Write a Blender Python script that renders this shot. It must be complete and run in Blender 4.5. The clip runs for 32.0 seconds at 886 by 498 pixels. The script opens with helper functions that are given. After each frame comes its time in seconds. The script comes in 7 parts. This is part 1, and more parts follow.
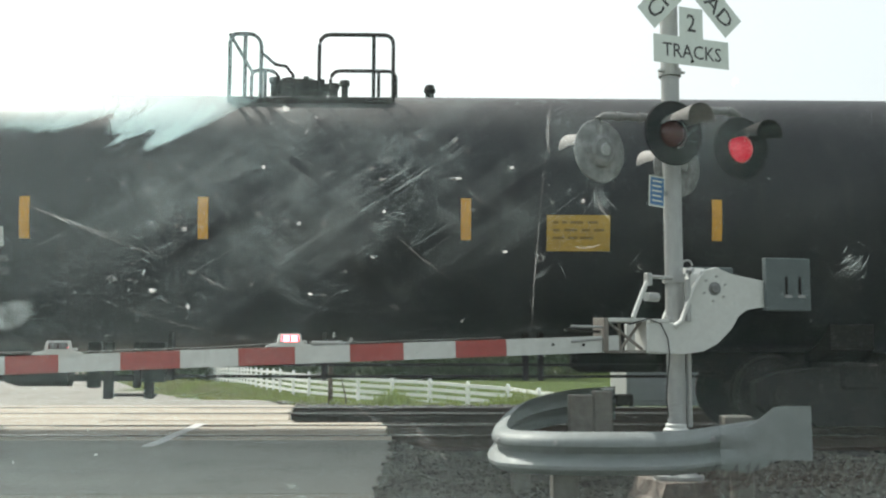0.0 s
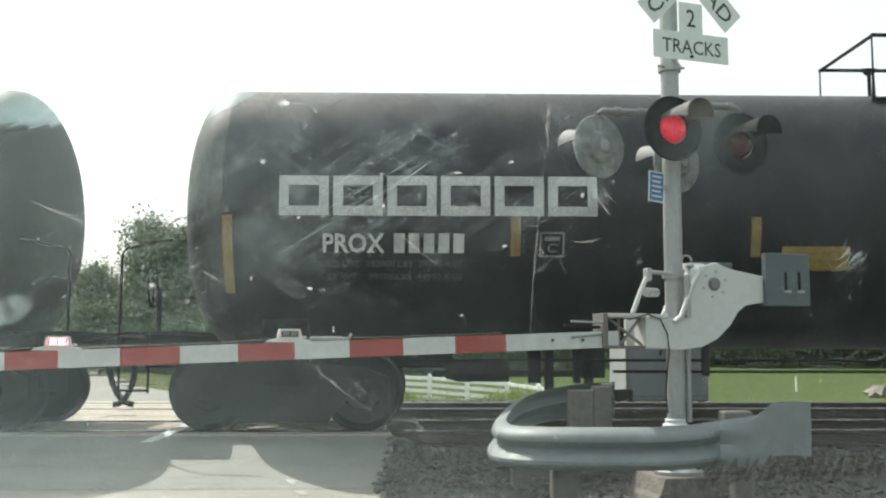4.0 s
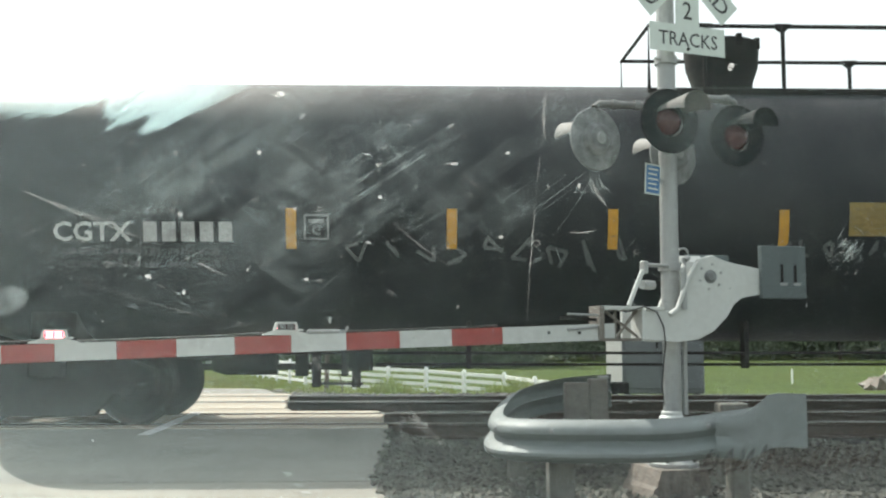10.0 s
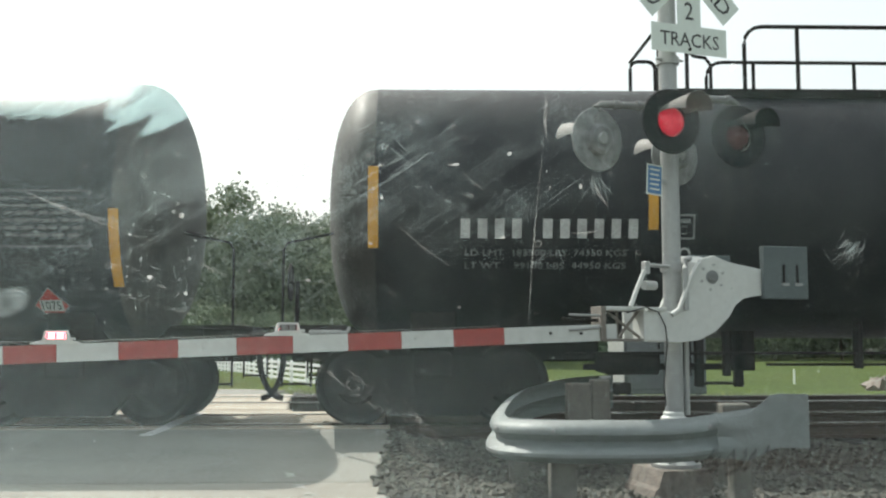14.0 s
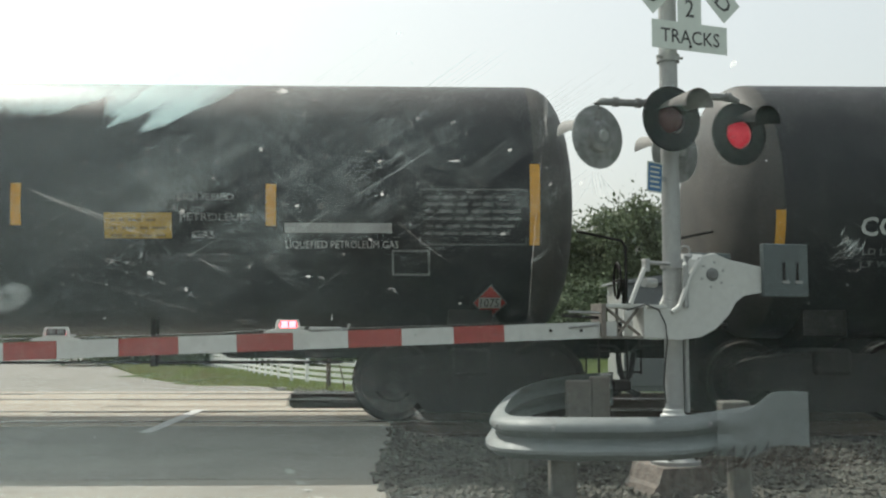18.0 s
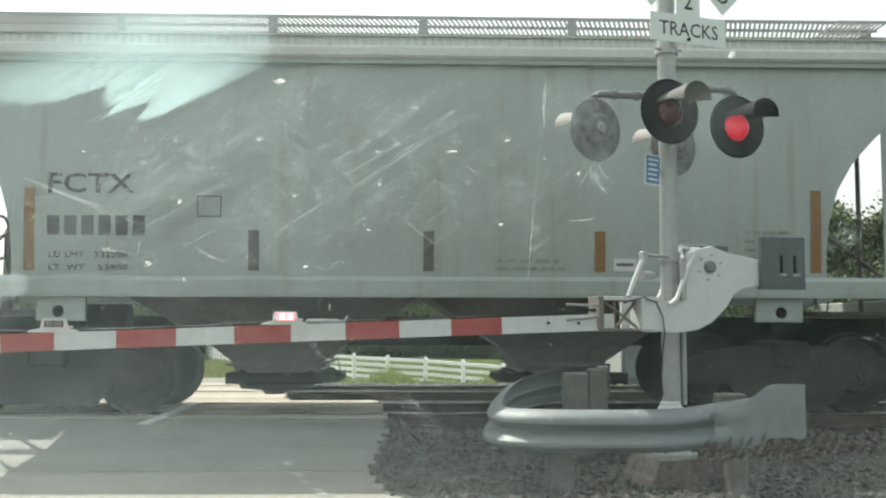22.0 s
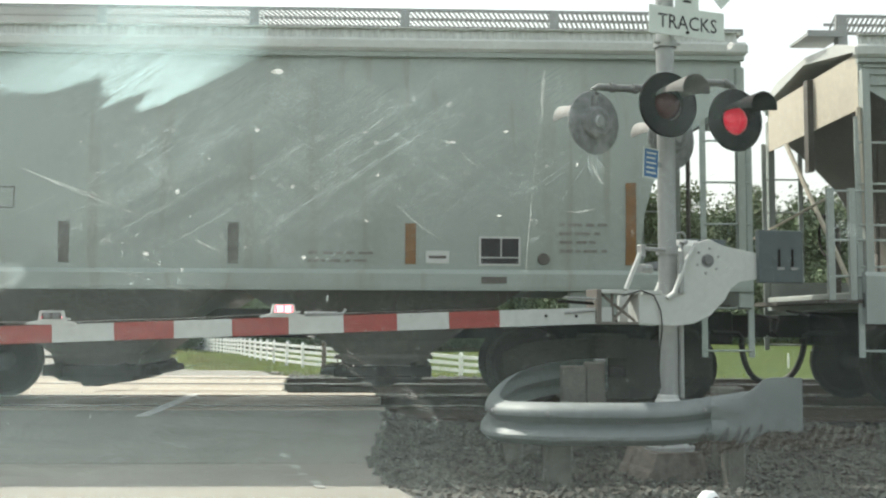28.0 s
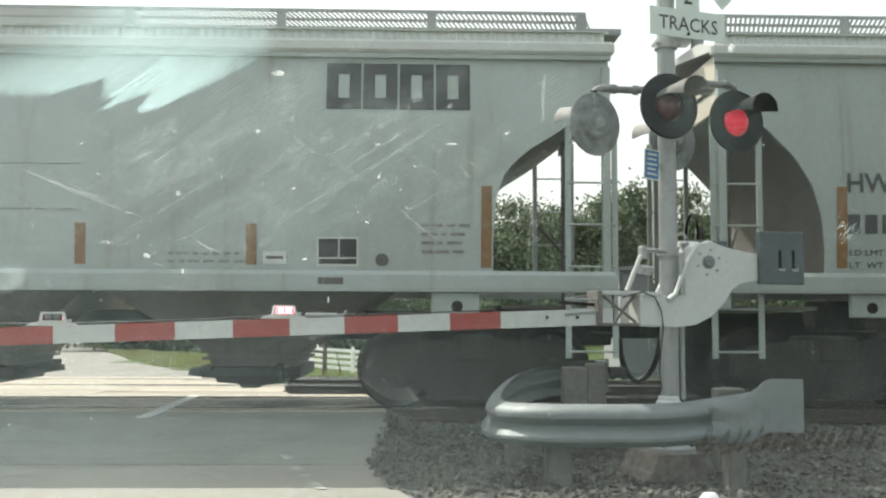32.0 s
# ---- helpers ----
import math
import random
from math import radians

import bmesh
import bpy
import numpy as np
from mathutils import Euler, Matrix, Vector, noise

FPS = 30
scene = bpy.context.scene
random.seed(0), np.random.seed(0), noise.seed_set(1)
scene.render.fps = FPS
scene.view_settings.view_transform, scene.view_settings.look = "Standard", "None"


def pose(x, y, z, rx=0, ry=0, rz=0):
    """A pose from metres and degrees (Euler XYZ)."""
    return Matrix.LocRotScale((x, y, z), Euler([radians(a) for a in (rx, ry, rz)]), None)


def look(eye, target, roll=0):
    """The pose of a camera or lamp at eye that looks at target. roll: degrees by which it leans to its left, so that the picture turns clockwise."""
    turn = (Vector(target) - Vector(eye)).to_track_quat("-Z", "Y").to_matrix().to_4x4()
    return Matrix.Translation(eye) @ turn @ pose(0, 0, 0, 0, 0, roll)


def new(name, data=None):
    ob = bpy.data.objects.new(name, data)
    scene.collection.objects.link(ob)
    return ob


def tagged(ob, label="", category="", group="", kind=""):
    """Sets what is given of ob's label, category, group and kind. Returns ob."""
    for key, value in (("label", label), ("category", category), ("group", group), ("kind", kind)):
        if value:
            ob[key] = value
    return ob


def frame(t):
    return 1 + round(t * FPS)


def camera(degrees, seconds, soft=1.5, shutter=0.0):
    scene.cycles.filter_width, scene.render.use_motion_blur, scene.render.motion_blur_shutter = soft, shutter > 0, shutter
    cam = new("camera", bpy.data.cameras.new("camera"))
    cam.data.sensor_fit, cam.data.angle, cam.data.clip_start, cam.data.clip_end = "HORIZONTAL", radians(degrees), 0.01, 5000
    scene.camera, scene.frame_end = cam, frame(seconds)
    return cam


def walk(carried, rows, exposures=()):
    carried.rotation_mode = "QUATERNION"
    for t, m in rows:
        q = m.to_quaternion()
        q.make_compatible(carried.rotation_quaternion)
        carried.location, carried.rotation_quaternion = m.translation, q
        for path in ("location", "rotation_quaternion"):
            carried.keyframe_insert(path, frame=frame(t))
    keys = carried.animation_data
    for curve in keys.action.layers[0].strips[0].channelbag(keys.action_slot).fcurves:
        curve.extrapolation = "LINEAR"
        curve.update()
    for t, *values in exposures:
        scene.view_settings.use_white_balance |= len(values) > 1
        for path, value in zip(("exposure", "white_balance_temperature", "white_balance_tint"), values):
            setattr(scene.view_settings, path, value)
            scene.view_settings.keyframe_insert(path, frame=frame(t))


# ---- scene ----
LENS = 47.06
TURN, TILT = 1.7, 5.05      # degrees of the first aim to the right of square, and upwards
EYE_Z = 0.91                # above the rail tops, which lie at z = 0
cam = camera(LENS, 32.0, soft=2.2)

def aim(t, dx, dy, roll):
    az, el = radians(TURN) - dx / 1800, radians(TILT) + dy / 1800
    d = Vector((math.sin(az) * math.cos(el), math.cos(az) * math.cos(el), math.sin(el)))
    eye = Vector((0, 0, EYE_Z + dy * 0.28 * 0.5 / 1800))
    return (t, look(eye, eye + d, roll))


# seconds, drift to the right and drift down of the aim, in 1/1800 rad; last: roll in degrees
walk(cam, [aim(*r) for r in (
    (0, 5.0, 20.0, 0.07), (0.5, 3.7, 22.3, 0.07), (1, 4.3, 21.0, 0.07), (1.5, 3.0, 18.0, 0.06), (2, 0.7, 14.7, 0.04),
    (2.5, 3.0, 11.7, 0.04), (3, 4.3, 12.0, 0.04), (3.5, 4.3, 13.0, 0.04), (5.5, 3.0, 4.6, 0.02), (6, 2.3, 2.0, 0.00),
    (6.5, 1.0, 0.3, -0.03), (7, 0.0, 0.7, -0.03), (7.5, 0.3, -0.3, -0.05), (8, 1.0, -1.6, -0.07), (8.5, 0.0, 0.0, -0.08),
    (9, 0.0, 0.0, -0.07), (9.5, 0.0, -0.3, -0.06), (10, -2.0, -0.3, -0.03), (10.5, -1.7, 0.0, -0.01), (11, 1.3, 0.0, -0.01),
    (11.5, 3.0, 0.0, -0.01), (12, 1.0, 1.3, -0.03), (12.5, 0.0, 0.3, -0.03), (13, 1.3, 0.7, -0.05), (13.5, 1.0, 1.4, -0.06),
    (14, 1.0, 0.7, -0.06), (14.5, 1.0, 0.0, -0.04), (16.5, 2.3, -2.7, -0.04), (17, 3.0, -4.0, -0.02), (17.5, 2.0, -5.0, 0.00),
    (18, 1.3, -4.3, 0.02), (18.5, -1.7, -5.3, 0.03), (19, -2.3, -8.3, 0.03), (19.5, -1.7, -9.3, 0.03), (20, -2.7, -9.3, 0.03),
    (20.5, -3.0, -10.0, 0.06), (21, -1.7, -13.0, 0.07), (21.5, -0.7, -15.3, 0.09), (22, -2.7, -17.7, 0.11), (22.5, -2.7, -19.0, 0.12),
    (23, -2.7, -21.4, 0.13), (23.5, -4.7, -22.4, 0.16), (24, -4.7, -25.0, 0.19), (24.5, -4.7, -27.7, 0.23), (25, -5.7, -27.7, 0.24),
    (25.5, -6.0, -28.4, 0.23), (27.5, -7.0, -29.7, 0.22), (28, -6.3, -30.0, 0.22), (28.5, -8.3, -31.3, 0.21), (29, -8.3, -30.7, 0.20),
    (29.5, -6.0, -30.7, 0.19), (30, -5.7, -30.4, 0.19), (30.5, -6.3, -30.0, 0.20), (31, -3.3, -29.4, 0.20), (31.5, -3.0, -28.4, 0.21),
    (32, -4.7, -27.7, 0.23),
)], exposures=[
    (0, 0.17, 6400, 6), (1, 0.10, 6400, 6), (1.3, -0.08, 6400, 6), (2, -0.18, 6400, 6), (3, 0.37, 6400, 6), (5.5, 0.16, 6400, 6), (6, 0.37, 6400, 6), (7, 0.47, 6400, 6), (7.5, 0.12, 6400, 6), (8, -0.26, 6400, 6), (8.5, 0.07, 6400, 6), (9, 0.30, 6400, 6), (10, 0.40, 6400, 6),
    (11, 0.02, 6400, 6), (12, 0.12, 6400, 6), (13, 0.42, 6400, 6), (14, 0.2, 6400, 6), (14.3, -0.08, 6400, 6), (14.8, 0.1, 6400, 6), (17, 0.42, 6400, 6), (17.5, 0.17, 6400, 6), (18, -0.17, 6450, 6), (18.5, 0.12, 6450, 6), (19, 0.32, 6450, 6), (20, 0.40, 6500, 6),
    (21, 0.04, 6460, 6), (22, 0.40, 6480, 6), (23, 0.42, 6500, 6), (24, 0.37, 6500, 6), (25, 0.44, 6500, 6), (28, 0.36, 6500, 6), (29, 0.53, 6500, 6), (30, 0.37, 6500, 6), (31, 0.57, 6500, 6), (32, 0.38, 6500, 6)])

# ---- light ----
SUN_EL, SUN_AZ = 49.0, -38.0    # azimuth from +Y towards +X
world = bpy.data.worlds.new("sky")
scene.world = world
world.use_nodes = True
wn = world.node_tree.nodes
sky = wn.new("ShaderNodeTexSky")
sky.sky_type = "NISHITA"
sky.sun_disc = False
sky.sun_elevation, sky.sun_rotation = radians(SUN_EL), radians(SUN_AZ)
sky.dust_density, sky.air_density = 6.0, 1.4
bg = wn["Background"]
bg.inputs["Strength"].default_value = 0.15
hazy = wn.new("ShaderNodeHueSaturation")      # thin high haze takes the colour out of the sky
hazy.inputs["Saturation"].default_value = 0.6
world.node_tree.links.new(sky.outputs[0], hazy.inputs["Color"])
haze = wn.new("ShaderNodeMix")                 # bright even haze over the whole sky
haze.data_type = "RGBA"
haze.inputs["Factor"].default_value = 0.4
haze.inputs["B"].default_value = (8.0, 8.4, 8.25, 1)
world.node_tree.links.new(hazy.outputs[0], haze.inputs["A"])
world.node_tree.links.new(haze.outputs["Result"], bg.inputs[0])
sun = new("sun", bpy.data.lights.new("sun", "SUN"))
sun.data.energy, sun.data.angle, sun.data.color = 4.5, radians(0.6), (1.0, 0.95, 0.86)
_s = Vector((math.sin(radians(SUN_AZ)) * math.cos(radians(SUN_EL)), math.cos(radians(SUN_AZ)) * math.cos(radians(SUN_EL)), math.sin(radians(SUN_EL))))
sun.matrix_world = look(_s * 60, (0, 0, 0))


# ---- materials ----
def material(name, color, rough=0.6, metal=0.0, grain=(40, 0.15), stain=None, bump=0.0, streak=None, per_piece=0.0, spec=0.5, runs=None):
    """Base colour with fine grain, broad stains, run-down streaks and a little relief."""
    m = bpy.data.materials.new(name)
    m.use_nodes = True
    nt = m.node_tree
    b = nt.nodes["Principled BSDF"]
    b.inputs["Roughness"].default_value, b.inputs["Metallic"].default_value = rough, metal
    b.inputs["Specular IOR Level"].default_value = spec
    co = nt.nodes.new("ShaderNodeTexCoord")

    def cloud(scale, detail=5, stretch=None):
        n = nt.nodes.new("ShaderNodeTexNoise")
        n.inputs["Scale"].default_value, n.inputs["Detail"].default_value = scale, detail
        src = co.outputs["Object"]
        if stretch:
            mp = nt.nodes.new("ShaderNodeMapping")
            mp.inputs["Scale"].default_value = stretch
            nt.links.new(src, mp.inputs[0])
            src = mp.outputs[0]
        nt.links.new(src, n.inputs["Vector"])
        return n.outputs["Fac"]

    def ramp(src, lo, hi, a, z):
        r = nt.nodes.new("ShaderNodeMapRange")
        for k, v in zip(("From Min", "From Max", "To Min", "To Max"), (lo, hi, a, z)):
            r.inputs[k].default_value = v
        nt.links.new(src, r.inputs[0])
        return r.outputs[0]

    def mix(fac, a, c, kind="MIX"):
        x = nt.nodes.new("ShaderNodeMix")
        x.data_type, x.blend_type = "RGBA", kind
        if isinstance(fac, float):
            x.inputs[0].default_value = fac
        else:
            nt.links.new(fac, x.inputs[0])
        for k, v in ((6, a), (7, c)):
            if isinstance(v, tuple):
                x.inputs[k].default_value = (*v, 1)
            else:
                nt.links.new(v, x.inputs[k])
        return x.outputs[2]

    fine = cloud(grain[0])
    lo, hi = tuple(c * (1 - grain[1]) for c in color), tuple(min(1, c * (1 + grain[1])) for c in color)
    out = mix(ramp(fine, 0.3, 0.7, 0, 1), lo, hi)
    if stain:
        out = mix(ramp(cloud(stain[0], 6), 0.48, 0.72, 0, stain[1]), out, stain[2])
    if streak:
        out = mix(ramp(cloud(1.0, 6, streak[0]), 0.46, 0.75, 0, streak[1]), out, streak[2])
    if runs:
        out = mix(ramp(cloud(1.0, 8, runs[0]), 0.56, 0.7, 0, runs[1]), out, runs[2])
    if per_piece:
        oi = nt.nodes.new("ShaderNodeObjectInfo")
        v = ramp(oi.outputs["Random"], 0, 1, 1 - per_piece, 1 + per_piece)
        cc = nt.nodes.new("ShaderNodeCombineColor")
        for i in range(3):
            nt.links.new(v, cc.inputs[i])
        out = mix(1.0, out, cc.outputs[0], "MULTIPLY")
    nt.links.new(out, b.inputs["Base Color"])
    nt.links.new(ramp(fine, 0.2, 0.8, max(0.02, rough - 0.12), min(1, rough + 0.12)), b.inputs["Roughness"])
    if bump:
        bp = nt.nodes.new("ShaderNodeBump")
        bp.inputs["Distance"].default_value, bp.inputs["Strength"].default_value = bump, 0.7
        nt.links.new(cloud(grain[0] * 1.7), bp.inputs["Height"])
        nt.links.new(bp.outputs[0], b.inputs["Normal"])
    return m


def glow(name, color, strength):
    m = material(name, color, 0.3)
    b = m.node_tree.nodes["Principled BSDF"]
    b.inputs["Emission Color"].default_value, b.inputs["Emission Strength"].default_value = (*color, 1), strength
    return m


def film_of_dirt(name, tint, cover, scale=60, stretch=(1, 1, 1), lo=0.35, hi=0.7, low_cover=0.0):
    """Thin dirt on glass: partly clear, partly scattering the daylight that falls through it."""
    m = bpy.data.materials.new(name)
    m.use_nodes = True
    nt = m.node_tree
    nt.nodes.remove(nt.nodes["Principled BSDF"])
    tr, sc, mx = (nt.nodes.new("ShaderNode" + k) for k in ("BsdfTransparent", "BsdfTranslucent", "MixShader"))
    sc.inputs[0].default_value = (*tint, 1)
    co, mp, n, r = (nt.nodes.new("ShaderNode" + k) for k in ("TexCoord", "Mapping", "TexNoise", "MapRange"))
    mp.inputs["Scale"].default_value = stretch
    n.inputs["Scale"].default_value, n.inputs["Detail"].default_value = scale, 6
    for k, v in zip(("From Min", "From Max", "To Min", "To Max"), (lo, hi, low_cover, cover)):
        r.inputs[k].default_value = v
    ln = nt.links.new
    ln(co.outputs["Object"], mp.inputs[0]), ln(mp.outputs[0], n.inputs["Vector"]), ln(n.outputs["Fac"], r.inputs[0])
    ln(r.outputs[0], mx.inputs[0]), ln(tr.outputs[0], mx.inputs[1]), ln(sc.outputs[0], mx.inputs[2])
    ln(mx.outputs[0], nt.nodes["Material Output"].inputs[0])
    return m


M = {}
M["tank"] = material("dusty_black_tank_paint", (0.0195, 0.0215, 0.0235), 0.5, 0, (30, 0.18), (0.9, 0.5, (0.055, 0.056, 0.055)), 0.0, ((2.2, 2.2, 0.35), 0.3, (0.052, 0.053, 0.052)), spec=0.2, runs=((5.0, 5.0, 0.3), 0.25, (0.06, 0.058, 0.053)))
M["tankhead"] = material("dusty_tank_end", (0.048, 0.047, 0.044), 0.6, 0, (30, 0.25), (1.2, 0.6, (0.1, 0.092, 0.08)), 0.0, ((2.5, 2.5, 0.4), 0.4, (0.085, 0.08, 0.07)), spec=0.25)
M["yellow"] = material("reflective_yellow", (0.55, 0.29, 0.03), 0.45, 0, (25, 0.12), (9, 0.4, (0.3, 0.17, 0.04)))
M["orange"] = material("weathered_orange_strip", (0.2, 0.105, 0.035), 0.5, 0, (25, 0.2), (9, 0.6, (0.16, 0.12, 0.07)))
M["dullstrip"] = material("dull_worn_yellow", (0.2, 0.135, 0.045), 0.6, 0, (25, 0.2), (9, 0.7, (0.11, 0.085, 0.045)))
M["dullplate"] = material("grimy_yellow_notice", (0.24, 0.175, 0.045), 0.6, 0, (30, 0.2), (6, 0.6, (0.14, 0.105, 0.045)))
M["plate"] = material("yellow_notice", (0.42, 0.28, 0.05), 0.5, 0, (30, 0.15), (6, 0.4, (0.25, 0.18, 0.06)))
M["plateink"] = material("notice_ink", (0.2, 0.14, 0.035), 0.6)
M["letter"] = material("pale_lettering", (0.42, 0.43, 0.42), 0.6, 0, (40, 0.25), (5, 0.5, (0.14, 0.14, 0.14)))
M["dimletter"] = material("faded_lettering", (0.18, 0.185, 0.185), 0.6, 0, (40, 0.4), (5, 0.6, (0.04, 0.04, 0.04)))
M["ink"] = material("black_lettering", (0.028, 0.03, 0.03), 0.6, 0, (40, 0.25))
M["greyink"] = material("worn_dark_lettering", (0.06, 0.063, 0.062), 0.6, 0, (40, 0.25), (4, 0.5, (0.12, 0.125, 0.12)))
M["bonnet"] = material("white_car_paint", (0.7, 0.72, 0.72), 0.25, 0, (8, 0.02))
M["palepanel"] = material("pale_decal", (0.33, 0.34, 0.33), 0.6, 0, (40, 0.2))
M["spray"] = material("white_spray_paint", (0.6, 0.6, 0.58), 0.7, 0, (30, 0.25))
M["placard"] = material("red_placard", (0.42, 0.07, 0.06), 0.5)
M["white"] = material("white_paint", (0.52, 0.54, 0.52), 0.5, 0, (30, 0.06), (5, 0.35, (0.5, 0.51, 0.49)))
M["hop"] = [material("grey_hopper_paint_%s" % "abcdef"[i], c, 0.55, 0, (22, 0.06), (0.7, 0.35, tuple(v * 0.78 for v in c)), 0.0, ((1.6, 1.6, 0.22), 0.45, tuple(v * d for v, d in zip(c, (0.72, 0.71, 0.66)))), runs=((7.0, 7.0, 0.28), 0.4, tuple(v * d for v, d in zip(c, (0.72, 0.62, 0.5)))))
            for i, c in enumerate([(0.293, 0.335, 0.306), (0.302, 0.339, 0.306), (0.335, 0.373, 0.350), (0.307, 0.351, 0.320), (0.288, 0.323, 0.296), (0.350, 0.393, 0.372)])]
M["seam"] = material("grimy_weld_seam", (0.27, 0.285, 0.255), 0.7, 0, (12, 0.2), (1.5, 0.8, (0.31, 0.335, 0.31)))
M["hopdark"] = material("dark_mottled_steel", (0.105, 0.1, 0.087), 0.7, 0, (18, 0.25), (1.4, 0.6, (0.07, 0.063, 0.053)))
# Hopper running gear: lighter steel, the haze over it put into the colour.
M["hazesteel"] = material("haze_lifted_running_gear", (0.036, 0.034, 0.03), 0.85, 0, (35, 0.3), (3, 0.5, (0.06, 0.056, 0.048)), spec=0.15)
M["hazewheel"] = material("haze_lifted_wheel_steel", (0.028, 0.026, 0.023), 0.75, 0.1, (30, 0.2), spec=0.15)
M["faintpale"] = material("faded_pale_print", (0.09, 0.093, 0.093), 0.6, 0, (30, 0.3), (6, 0.7, (0.045, 0.046, 0.046)))
M["faintink"] = material("faint_grey_stencil", (0.2, 0.2, 0.18), 0.7, 0, (30, 0.3), (6, 0.7, (0.3, 0.3, 0.28)))
# Beige of the hoppers' brake end: the sun on it is put into the colour.
M["beige"] = material("sunlit_beige_paint", (0.5, 0.46, 0.37), 0.6, 0, (20, 0.1), (1.5, 0.4, (0.35, 0.31, 0.25)))
M["roof"] = material("pale_roof_edge", (0.5, 0.52, 0.49), 0.5, 0, (25, 0.08), (2, 0.3, (0.36, 0.37, 0.35)))
M["steel"] = material("dusty_running_gear", (0.021, 0.02, 0.0185), 0.8, 0, (35, 0.3), (3, 0.5, (0.034, 0.031, 0.028)), spec=0.12)
M["wheel"] = material("wheel_steel", (0.022, 0.02, 0.018), 0.7, 0.1, (30, 0.2), spec=0.15)
M["rubber"] = material("black_hose", (0.012, 0.012, 0.012), 0.6)
M["galv"] = material("galvanised_grating", (0.27, 0.28, 0.275), 0.5, 0.3, (40, 0.12))
M["rail"] = material("polished_rail_head", (0.36, 0.35, 0.34), 0.22, 0.95, (60, 0.1))
M["railweb"] = material("rusty_rail", (0.054, 0.0385, 0.0288), 0.8, 0, (40, 0.3))
M["tie"] = material("creosoted_tie", (0.033, 0.03196, 0.03), 0.9, 0, (18, 0.3), (4, 0.4, (0.072, 0.068, 0.06375)), 0.01, None, 0.2)
M["plank"] = material("weathered_crossing_timber", (0.32, 0.288, 0.23), 0.85, 0, (14, 0.25), (2.2, 0.6, (0.24, 0.205, 0.155)), 0.006, ((1.2, 14, 1), 0.5, (0.2, 0.165, 0.12)), 0.17, runs=((0.8, 30, 1), 0.5, (0.14, 0.11, 0.08)))
M["asphalt"] = material("worn_grey_asphalt", (0.25, 0.24, 0.205), 0.85, 0, (55, 0.22), (0.5, 0.6, (0.18, 0.172, 0.15)), 0.006, ((0.5, 2.6, 1), 0.5, (0.17, 0.16, 0.14)), runs=((0.7, 5.0, 1), 0.5, (0.12, 0.115, 0.1)))
M["apron"] = material("patched_asphalt", (0.215, 0.215, 0.19), 0.85, 0, (50, 0.22), (0.9, 0.6, (0.15, 0.152, 0.135)), 0.006, ((0.6, 3.0, 1), 0.55, (0.14, 0.14, 0.125)), runs=((2.2, 0.6, 1), 0.45, (0.27, 0.265, 0.24)))
M["farroad"] = material("dusty_pale_road", (0.16, 0.155, 0.134), 0.9, 0, (30, 0.15), (0.25, 0.6, (0.115, 0.11, 0.097)), 0.004, ((1.3, 0.12, 1), 0.6, (0.095, 0.088, 0.074)))
M["line"] = material("worn_white_road_paint", (0.33, 0.33, 0.31), 0.8, 0, (25, 0.3), (6, 0.8, (0.2, 0.2, 0.19)))
M["ballast"] = material("ballast_bed", (0.0665, 0.06566, 0.057), 0.95, 0, (28, 0.45), (1.2, 0.5, (0.038, 0.03724, 0.0323)), 0.03)
M["stone"] = material("crushed_grey_stone", (0.1, 0.1, 0.08464), 0.9, 0, (16, 0.4), (1.5, 0.7, (0.05, 0.048, 0.0414)))
M["freshline"] = material("white_road_paint", (0.5, 0.51, 0.5), 0.8, 0, (25, 0.3), (6, 0.5, (0.33, 0.33, 0.32)))
M["straw"] = material("straw_green_grass", (0.3, 0.32, 0.13), 0.85, 0, (3, 0.3), (0.4, 0.6, (0.36, 0.31, 0.17)))
M["farstone"] = material("pale_dusty_gravel", (0.2, 0.19, 0.165), 0.95, 0, (16, 0.3), (1.5, 0.6, (0.13, 0.12, 0.1)))
M["bracket"] = material("dusty_rusted_bracket", (0.16, 0.148, 0.13), 0.8, 0, (30, 0.3), (8, 0.6, (0.17, 0.155, 0.135)), 0.004)
M["field"] = material("mown_grass_field", (0.043, 0.066, 0.013), 0.95, 0, (1.6, 0.5), (0.09, 0.8, (0.062, 0.078, 0.017)), 0.05, spec=0.1)
M["blade"] = material("tall_grass", (0.28, 0.34, 0.115), 0.8, 0, (3, 0.3), (0.4, 0.6, (0.4, 0.38, 0.18)))
M["vinyl"] = material("white_fence_board", (0.78, 0.79, 0.77), 0.5, 0, (6, 0.05))
M["bark"] = material("tree_bark", (0.10, 0.08, 0.062), 0.9, 0, (6, 0.3))
M["leaf"] = [material("foliage_%s" % "abc"[i], c, 0.7, 0, (0.8, 0.3), (0.25, 0.6, tuple(v * 0.6 for v in c))) for i, c in enumerate([(0.143, 0.177, 0.1), (0.124, 0.16, 0.091), (0.16, 0.195, 0.112)])]
for _m in M["leaf"] + [M["blade"]]:
    _m.node_tree.nodes["Principled BSDF"].inputs["Specular IOR Level"].default_value = 0.2
M["mast"] = material("weathered_aluminium_mast", (0.32, 0.335, 0.33), 0.5, 0.3, (20, 0.1), (3, 0.5, (0.3, 0.31, 0.3)), 0.0, ((9, 9, 0.7), 0.5, (0.26, 0.25, 0.23)))
M["pipe"] = material("dull_cast_pipe", (0.17, 0.175, 0.17), 0.6, 0.2, (20, 0.25), (5, 0.6, (0.09, 0.09, 0.085)))
